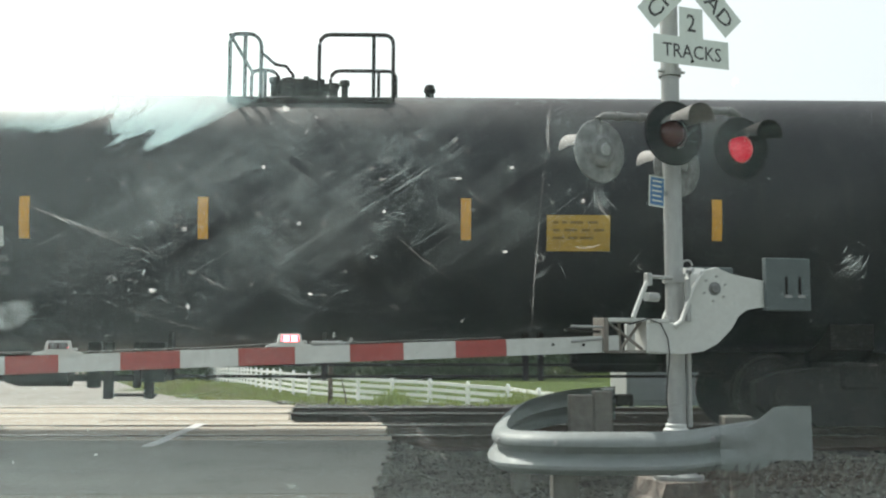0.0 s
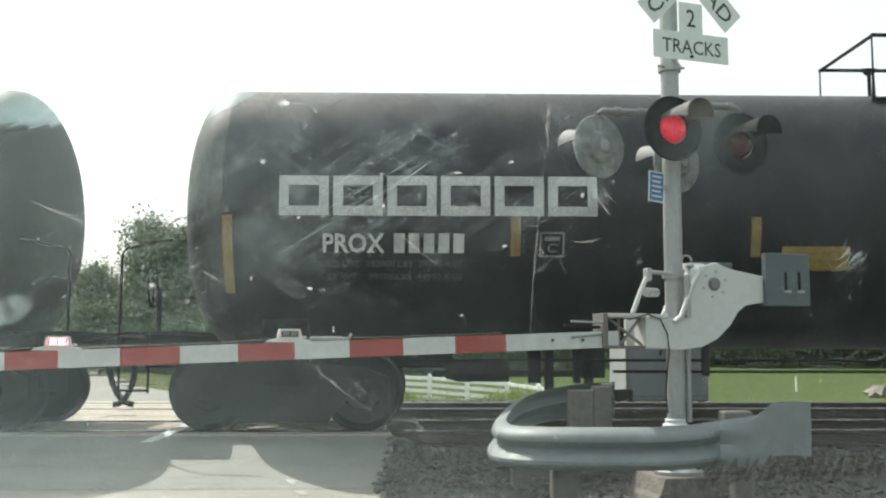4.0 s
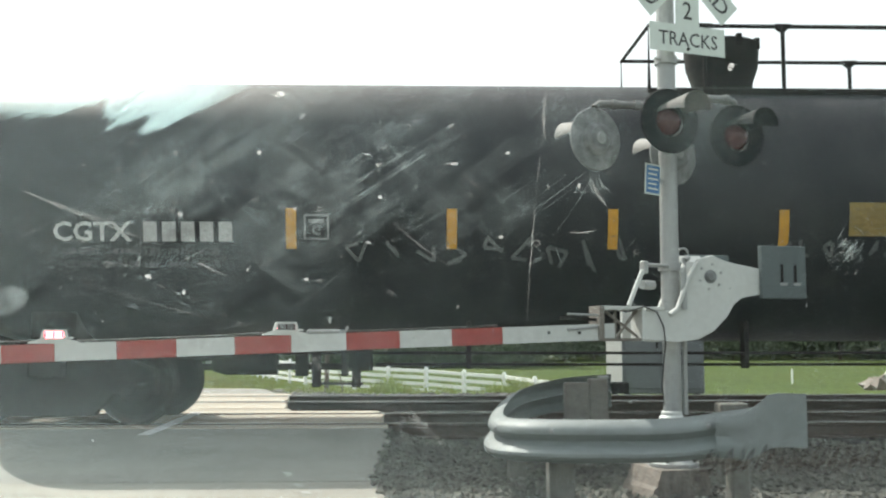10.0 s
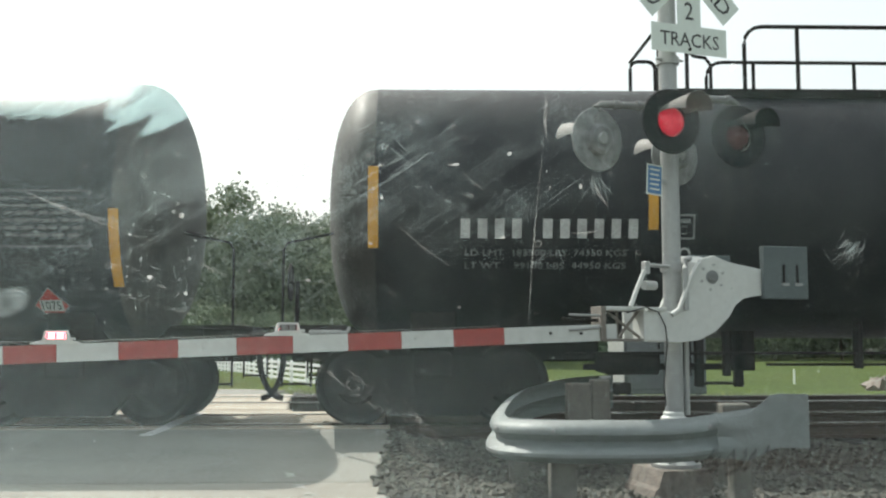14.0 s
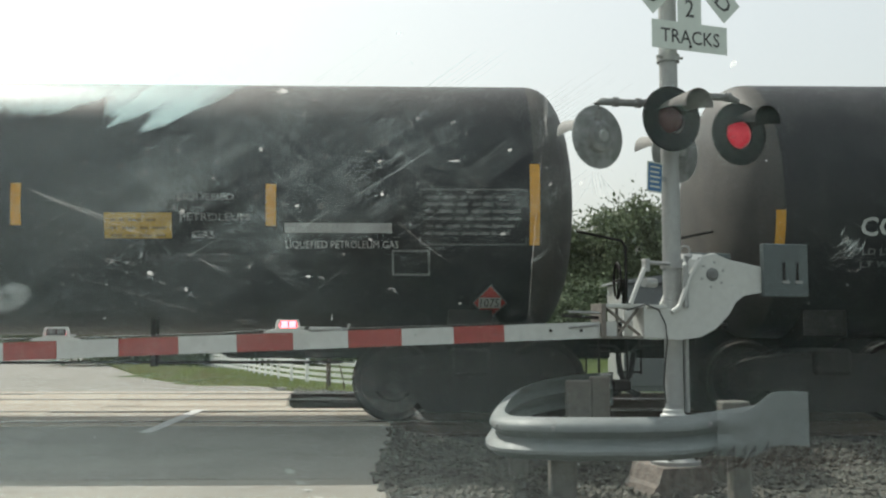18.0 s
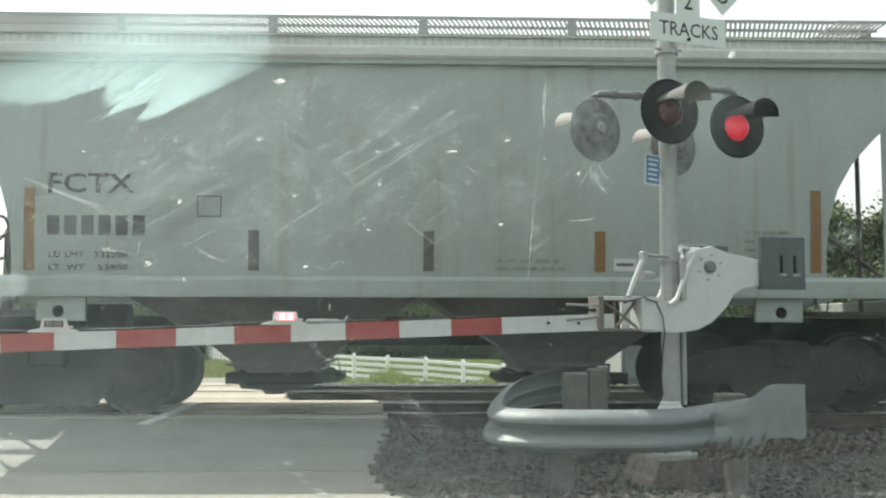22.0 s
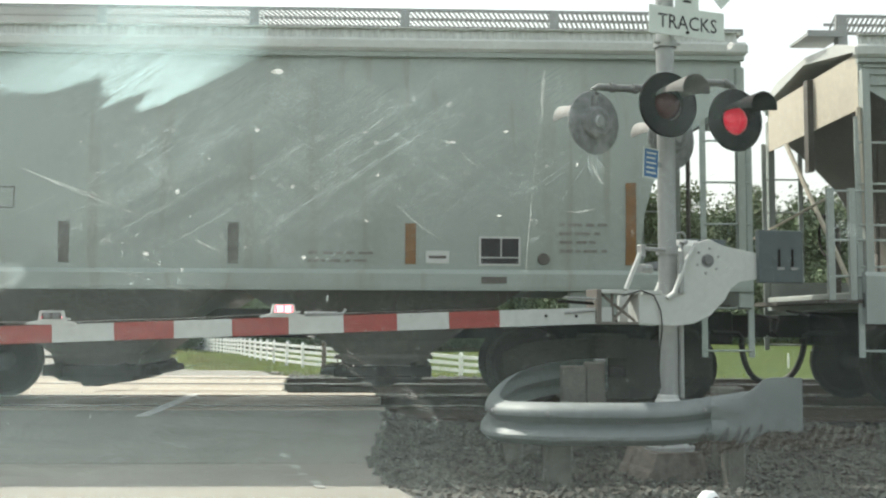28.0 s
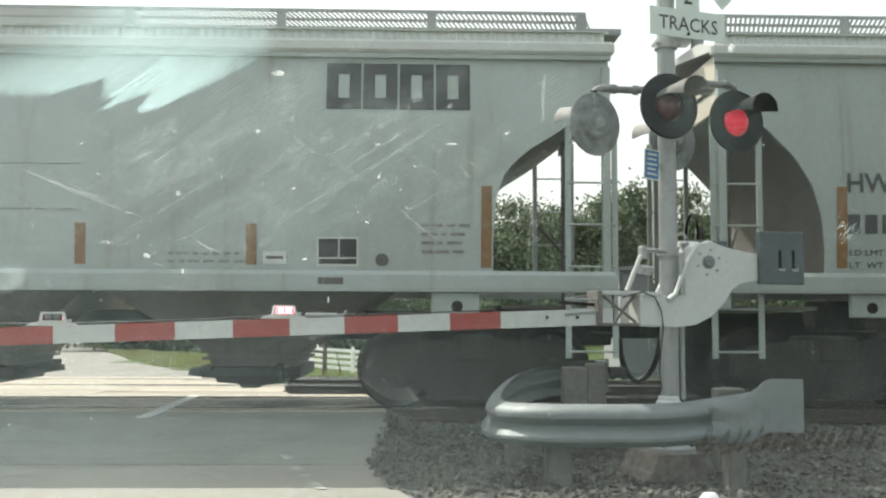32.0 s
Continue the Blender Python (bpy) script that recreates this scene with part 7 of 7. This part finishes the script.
def blob(vs, fs, x, y, rx, ry, turn, rng, n=9, z=0.0004, ragged=1.0):
    k = len(vs)
    for i in range(n):
        a = i * math.tau / n
        r = 1 + ragged * rng.uniform(-0.3, 0.15)
        dx, dy = rx * r * math.cos(a), ry * r * math.sin(a)
        c, s = math.cos(turn), math.sin(turn)
        vs.append(gp(x + dx * c - dy * s, y + dx * s + dy * c, z))
    fs.append(tuple(range(k, k + n)))


def streak(vs, fs, x0, y0, x1, y1, w, rng, z=0.0003, bend=4):
    k, n = len(vs), 6
    d = Vector((x1 - x0, y1 - y0)).normalized()
    for i in range(n + 1):
        t = i / n
        ww = w * math.sin(math.pi * (0.08 + 0.84 * t)) * rng.uniform(0.6, 1.1)
        x, y = x0 + (x1 - x0) * t - d.y * bend * math.sin(t * 3.1), y0 + (y1 - y0) * t + d.x * bend * math.sin(t * 3.1)
        vs += [gp(x - d.y * ww, y + d.x * ww, z), gp(x + d.y * ww, y - d.x * ww, z)]
    fs += [(k + 2 * i, k + 2 * i + 1, k + 2 * i + 3, k + 2 * i + 2) for i in range(n)]


rng = random.Random(77)
# scratches
vs, fs = [], []
for x0, y0, x1, y1, w in ((38, 336, 280, 430, 1.6), (45, 338, 215, 398, 1.8), (352, 462, 404, 487, 2.2), (968, 165, 966, 245, 4.5), (962, 240, 934, 575, 1.0), (810, 295, 860, 340, 1.2), (700, 395, 795, 470, 1.6), (1048, 318, 1075, 365, 3.0), (150, 500, 440, 580, 0.9), (263, 255, 264, 285, 1.6), (520, 610, 700, 745, 1.2), (700, 690, 782, 780, 1.8), (605, 640, 660, 690, 1.3), (722, 715, 775, 790, 1.0), (1010, 412, 1058, 407, 2.0), (1530, 620, 1560, 612, 2.0), (215, 735, 268, 762, 3.0), (560, 675, 545, 682, 2.0)):
    streak(vs, fs, x0, y0, x1, y1, w, rng, 0.0008, 3)
for x0, y0, x1, y1, n, w in ((185, 462, 440, 572, 9, 1.4), (540, 620, 780, 785, 14, 1.3), (640, 650, 735, 790, 8, 1.1), (20, 370, 250, 480, 12, 1.2), (690, 700, 790, 790, 7, 1.3)):
    for k in range(n):                # a long scratch that shows in dashes
        t = (k + rng.uniform(0, 0.6)) / n
        dx, dy, q = (x1 - x0), (y1 - y0), rng.uniform(0.25, 0.7) / n
        jx, jy = rng.gauss(0, 3), rng.gauss(0, 3)
        streak(vs, fs, x0 + dx * t + jx, y0 + dy * t + jy, x0 + dx * (t + q) + jx, y0 + dy * (t + q) + jy, w * rng.uniform(0.6, 1.2), rng, 0.0008, 1)
screen_part("scratches", vs, fs, M["scratch"], "thin bright scratches")
# long wipe marks that cross one another
# wipe marks that cross one another, and the oval smudge
vs, fs = [], []
for k in range(3):
    blob(vs, fs, 14 - 3 * k, 534 + k, 44 - 5 * k, 26 - 4 * k, -0.35, rng, 30, 0.0006 + 0.00004 * k, 0.12)
for x0, y0, x1, y1, w in ((20, 430, 170, 350, 5), (180, 470, 420, 330, 4), (500, 560, 620, 470, 4), (935, 470, 975, 440, 8)):
    streak(vs, fs, x0, y0, x1, y1, w * 0.5, rng, 0.0006, 3)
screen_part("wipe_marks", vs, fs, M["wipe"], "soft wipe marks")
# hair-fine scratches left by the wiper, in two crossing families
vs, fs = [], []
for x0, y0, x1, y1, w in ((414, 478, 838, 224, 1.5), (636, 340, 813, 224, 1.1), (655, 313, 759, 234, 0.9), (586, 386, 783, 251, 0.9), (560, 362, 835, 203, 1.2), (458, 234, 616, 340, 1.1), (488, 224, 636, 347, 1.0), (470, 205, 560, 265, 0.8), (340, 278, 429, 209, 1.0), (384, 256, 419, 204, 0.9), (130, 420, 330, 318, 1.2), (250, 500, 420, 410, 0.9), (690, 430, 860, 330, 0.8), (980, 420, 1060, 300, 0.8)):
    streak(vs, fs, x0, y0, x1, y1, w * 0.62, rng, 0.0007, 2)
for i in range(48):                 # fans of parallel tracks
    up = i % 4 != 0
    a = (-0.6 if up else 0.64) + rng.gauss(0, 0.03)
    x, y = (rng.uniform(200, 1010), rng.uniform(190, 430)) if up else (rng.gauss(620, 150), rng.gauss(290, 70))
    ln, gap = (95 + rng.expovariate(1 / 110) if up else 60 + rng.expovariate(1 / 40)), rng.uniform(3.5, 8)
    for k in range(rng.randint(5, 13)):
        along, off = rng.gauss(0, 22), (k - 4) * gap + rng.gauss(0, 1.2)
        cx, cy, hl = x + along * math.cos(a) - off * math.sin(a), y + along * math.sin(a) + off * math.cos(a), ln * rng.uniform(0.3, 0.75)
        streak(vs, fs, cx - hl * math.cos(a), cy - hl * math.sin(a), cx + hl * math.cos(a), cy + hl * math.sin(a), rng.uniform(0.24, 0.52), rng, 0.0007, 1)
for i in range(150):
    x, y, a = rng.uniform(0, 1560), rng.uniform(170, 860), rng.choice((-0.6, 0.5, 1.4)) + rng.gauss(0, 0.2)
    ln = rng.uniform(8, 40)
    streak(vs, fs, x, y, x + ln * math.cos(a), y + ln * math.sin(a), rng.uniform(0.25, 0.5), rng, 0.0007, 1)
for k in range(9):                  # two small scuffed patches
    streak(vs, fs, 1046 + k * 2 + rng.gauss(0, 3), 300 + rng.gauss(0, 6), 1052 + k * 4 + rng.gauss(0, 3), 356 + rng.gauss(0, 8), rng.uniform(0.5, 1.3), rng, 0.0007, 2)
for k in range(34):
    x, y = rng.gauss(1496, 14), rng.gauss(452, 13)
    streak(vs, fs, x, y, x + rng.uniform(8, 20), y - rng.uniform(10, 24), rng.uniform(0.5, 1.2), rng, 0.0007, 1)
screen_part("hair_scratches", vs, fs, M["hairline"], "crossing hair-fine wiper scratches")
# a comb of dried mud low on the glass
vs, fs = [], []
for i in range(17):
    x, d = 1236 + i * 19 + rng.gauss(0, 3), rng.uniform(0.7, 1.1)
    streak(vs, fs, x, 838 - i * 0.6 + rng.gauss(0, 3), x + 24 * d, 838 - i * 0.6 - 44 * d, rng.uniform(5, 8), rng, 0.0005, 2)
for i in range(26):
    blob(vs, fs, rng.uniform(1250, 1560), rng.gauss(826, 9), rng.uniform(5, 14), rng.uniform(2, 5), -0.2, rng, 8, 0.0006)
screen_part("dried_mud", vs, fs, M["mud"], "comb of thin dried mud")
# specks and drops
vs, fs = [], []
for x, y, a, b in ((497, 168, 17, 8), (315, 272, 7, 4), (462, 271, 7, 6), (321, 380, 8, 7), (675, 350, 6, 6), (803, 291, 13, 4), (152, 293, 5, 3), (267, 490, 12, 6), (329, 518, 5, 7), (441, 478, 3, 5), (555, 183, 4, 3), (888, 420, 8, 4), (900, 272, 8, 4), (1026, 330, 5, 9), (1247, 346, 5, 2), (672, 292, 8, 4), (652, 274, 8, 3), (378, 322, 5, 4), (525, 370, 7, 4), (655, 430, 8, 3), (607, 455, 4, 3), (812, 543, 5, 3), (545, 495, 7, 4), (1295, 120, 9, 14)):
    blob(vs, fs, x, y, a * (0.85 if a > 12 else 0.6), b * 0.62, rng.uniform(-0.3, 0.3), rng, z=0.001)
flecks, fleck_faces = [], []
for i in range(420):
    x, y = (rng.gauss(150, 110), rng.gauss(440, 60)) if i % 2 else (rng.uniform(20, 1500), rng.uniform(170, 800))
    r = rng.uniform(0.4, 1.0) + (0.9 if i % 5 == 0 else 0)
    blob(flecks, fleck_faces, x, y, r * 1.3, r, rng.uniform(0, 3), rng, 6, 0.0012)
for i in range(38):
    a = rng.uniform(0, 1)
    blob(vs, fs, 540 + a * 240 + rng.gauss(0, 14), 620 + a * 165 + rng.gauss(0, 12), rng.uniform(0.8, 2.6), rng.uniform(0.6, 1.3), 0.6, rng, 6, 0.0012)
for i in range(12):
    blob(vs, fs, rng.gauss(1497, 15), rng.gauss(452, 17), rng.uniform(0.6, 2.6), rng.uniform(0.5, 1.3), -0.9 + rng.gauss(0, 0.4), rng, 6, 0.0011)
for i in range(40):                # rims of dried drops
    x, y, r, n = rng.gauss(560, 260), rng.gauss(370, 130), rng.uniform(2.6, 6.5), 10
    sq, tw, k = rng.uniform(0.55, 1.0), rng.uniform(0.7, 1.5), len(vs)
    gap = rng.randrange(n)
    for j in range(n):
        for rr in (r, r - tw):
            a = j * math.tau / n
            vs.append(gp(x + rr * math.cos(a), y + rr * sq * math.sin(a), 0.0011))
    fs += [(k + 2 * j, k + 2 * ((j + 1) % n), k + 2 * ((j + 1) % n) + 1, k + 2 * j + 1) for j in range(n) if j != gap and rng.random() < 0.8]
for i in range(420):
    x, y = (rng.gauss(260, 150), rng.gauss(450, 80)) if i % 3 else (rng.uniform(300, 1560), rng.uniform(180, 840))
    r = rng.uniform(0.35, 0.9)
    blob(flecks, fleck_faces, x, y, r * rng.uniform(1, 2.2), r, rng.uniform(0, 3), rng, 6, 0.0012)
screen_part("specks", vs, fs, M["speck"], "small specks and dried drops")
screen_part("flecks", flecks, fleck_faces, M["fleck"], "tiny dull flecks of dust")


# the film on the glass: hair-fine wiper tracks filled with dust, wider where the glass is dirtier and, low on the left,
# for the dashboard's reflection
def cover(x, y):
    """The share of the glass that dust takes up, a dashboard reflection counted in."""
    r = np.random.default_rng(5)
    # The last term lays the dashboard's reflection in as extra dust, lower left.
    c = 0.005 + 0.021 * np.interp(x, [0, 750, 1050], [1.05, 0.95, 0.33]) + 0.02 * np.clip(1 - x / 760, 0, 1) * np.interp(y, [150, 290, 420, 600, 700], [1.25, 1.1, 0.45, 0.45, 1]) + 0.006 * np.clip((y - 560) / 300, 0, 1) + 0.02 * np.clip((y - 690) / 120, 0, 1) * np.clip(1.2 - x / 900, 0, 1)
    c = c * (1 - 0.3 * np.clip((x - 420) / 260, 0, 1) * np.interp(y, [360, 470, 600, 650], [0, 1, 1, 0]))
    for _ in range(130):                    # soft wipe bands
        up = r.uniform() < 0.6
        a = (-0.56 if up else 0.62) + r.normal(0, 0.03)
        cx, cy = (r.uniform(-40, 950), 0) if up else (r.uniform(380, 850), r.uniform(200, 430))
        cy = r.normal(620 - cx * 0.55, 110) if up else cy
        w, ln = r.choice([4.5, 6, 9, 16]), r.uniform(120, 330)
        u, v = (x - cx) * np.cos(a) + (y - cy) * np.sin(a), -(x - cx) * np.sin(a) + (y - cy) * np.cos(a)
        c = c * (1 + r.choice([-0.3, -0.2, 0.15, 0.25, 0.35]) * np.interp(cx, [0, 300], [0.5, 1]) * np.exp(-(v / w) ** 2 - (u / ln) ** 4))
    for cx, cy, ln, w, k in ((620, 345, 160, 13, -0.6), (760, 400, 190, 22, -0.45), (420, 360, 150, 16, -0.4), (900, 300, 160, 26, -0.4), (300, 430, 220, 14, -0.4), (660, 270, 150, 9, 0.5), (470, 260, 140, 24, 0.4), (250, 300, 160, 22, 0.45)):
        u, v = (x - cx) * 0.86 - (y - cy) * 0.51, (x - cx) * 0.51 + (y - cy) * 0.86
        c = c * (1 + k * np.exp(-(v / w) ** 2 - (u / ln) ** 4))
    c = c + 0.011 * np.clip(1 - x / 420, 0, 1) * np.interp(y, [200, 280, 440, 520], [0, 1, 1, 0])
    # breath-like haze before the lights
    c = c + 0.03 * np.exp(-((x - 1255) / 75) ** 2 - ((y - 225) / 55) ** 2) + 0.012 * np.exp(-((x - 1060) / 50) ** 2 - ((y - 260) / 60) ** 2)
    c = c + 0.004 * np.clip((y - 600) / 120, 0, 1) * np.clip((x - 700) / 200, 0, 1)
    # the pale smear along the top left: strokes that run up to the right from ragged tips
    p, u = x * 0.55 + y * 0.83, x * 0.83 - y * 0.55
    tip = np.interp(p, [120, 160, 203, 225, 240, 257, 280, 296, 304, 314, 326, 336, 350, 362, 380], [-200, -140, -66, -30, 10, 40, 30, 16, 40, 92, 75, 58, 110, 190, 330])
    grain = 0.0 * x
    for k in range(46):
        pk, w = 110 + k * 6 + r.normal(0, 3), r.uniform(2.0, 7)
        tip = tip + r.uniform(-14, 14) * np.exp(-((p - pk) / w) ** 2)
        grain = grain + r.uniform(-0.28, 0.22) * np.exp(-((p - pk) / w) ** 2)
    body = np.interp(p, [110, 140, 175, 200, 240, 270, 300, 340, 366, 385], [0, 0.2, 0.38, 0.42, 0.36, 0.36, 0.4, 0.38, 0.22, 0])
    far = np.interp(u, [-200, 60, 160, 260, 330, 400], [0.75, 0.9, 1, 0.75, 0.45, 0])
    smear = body * (1 + grain) * far * np.clip((u - tip) / 20, 0, 1) * np.interp(y, [40, 110, 165], [0.55, 0.75, 1]) * np.interp(x, [0, 130, 230], [0.75, 0.8, 1])
    return c * 0.92, np.clip(smear, 0, 1) * (x < 480)


def dust_film():
    xs, ys = np.arange(-360, 1932, 0.53), np.concatenate([np.arange(-40, 80, 20.0), np.arange(80, 280, 3.0), np.arange(280, 620, 4.0), np.arange(620, 931, 14.0)])
    gx_, gy_ = np.meshgrid(xs, ys, indexing="ij")
    gx_ = gx_ - (gy_ - 441) * 0.62          # the tracks slant as the wiper swept
    thin, smear = cover(gx_, gy_)
    w = np.clip(thin + smear, 0.004, 0.6) * 0.53 / 2
    n, m = gx_.shape
    jit = np.random.default_rng(9).uniform(-0.25, 0.25, (n, 1))
    vs = np.zeros((n, m, 2, 3))
    for k, s in ((0, -1), (1, 1)):
        vs[:, :, k, 0] = (gx_ + jit + s * w - 784) * K
        vs[:, :, k, 1] = (441 - gy_) * K
    base = (np.arange(n)[:, None] * m + np.arange(m - 1)[None, :]).reshape(-1) * 2
    fs = np.stack([base, base + 1, base + 3, base + 2], 1)
    me = bpy.data.meshes.new("dust_film")
    me.from_pydata(vs.reshape(-1, 3).tolist(), [], fs.tolist())
    for name, tint in (("sunlit_dust", (0.74, 0.92, 0.94)), ("wet_smear", (0.62, 0.84, 0.86))):
        mat = bpy.data.materials.new(name)
        mat.use_nodes = True
        nt = mat.node_tree
        nt.nodes.remove(nt.nodes["Principled BSDF"])
        b = nt.nodes.new("ShaderNodeBsdfTranslucent")
        b.inputs[0].default_value = (*tint, 1)
        nt.links.new(b.outputs[0], nt.nodes["Material Output"].inputs[0])
        me.materials.append(mat)
    me.polygons.foreach_set("material_index", (smear[:, :-1] > 0.04).reshape(-1).astype(np.int32))
    ob = part("dust_film", me, None, screen, "hair-fine dust tracks on the glass")
    ob.visible_shadow = False
    tagged(ob, kind="stuff")


dust_film()


# ---- what moves ----
# moments at which the gaps between cars pass straight before the eye's square
PASS = [-1.11, 1.366, 4.553, 7.757, 10.97, 14.307, 17.555, 20.929, 23.012, 25.095, 27.242, 29.386, 31.516, 33.64]


def rolled(t):
    """Metres the train has rolled by t seconds, slowing a little."""
    return 5.99 * t - 0.0095 * (t - 7.8) ** 2


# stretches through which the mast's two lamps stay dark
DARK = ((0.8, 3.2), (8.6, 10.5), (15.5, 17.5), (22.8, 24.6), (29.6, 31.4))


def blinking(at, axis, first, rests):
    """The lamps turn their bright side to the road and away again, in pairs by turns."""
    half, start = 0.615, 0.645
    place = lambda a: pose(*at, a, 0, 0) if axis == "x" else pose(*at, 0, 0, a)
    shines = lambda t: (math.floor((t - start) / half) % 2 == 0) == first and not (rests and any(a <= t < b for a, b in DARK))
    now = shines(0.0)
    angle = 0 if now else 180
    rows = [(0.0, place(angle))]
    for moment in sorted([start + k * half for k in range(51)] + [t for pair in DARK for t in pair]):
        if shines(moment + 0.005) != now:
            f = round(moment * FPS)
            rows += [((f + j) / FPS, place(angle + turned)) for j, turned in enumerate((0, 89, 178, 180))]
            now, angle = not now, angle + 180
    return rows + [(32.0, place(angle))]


def motions():
    for i, car in enumerate(TRAIN):
        mid = (rolled(PASS[i]) + rolled(PASS[i + 1])) / 2 + (0.05 if i > 6 else 0)
        walk(car, [(2.0 * k, pose(rolled(2.0 * k) - mid, TRACK_Y, 0)) for k in range(17)])
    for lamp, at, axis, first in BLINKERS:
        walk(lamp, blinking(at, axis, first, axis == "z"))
    for w, x in WHEELS:
        walk(w, [(0.1 * k, pose(x, 0, WHEEL_R, 0, math.degrees(rolled(0.1 * k) / WHEEL_R) % 360, 0)) for k in range(321)])


motions()
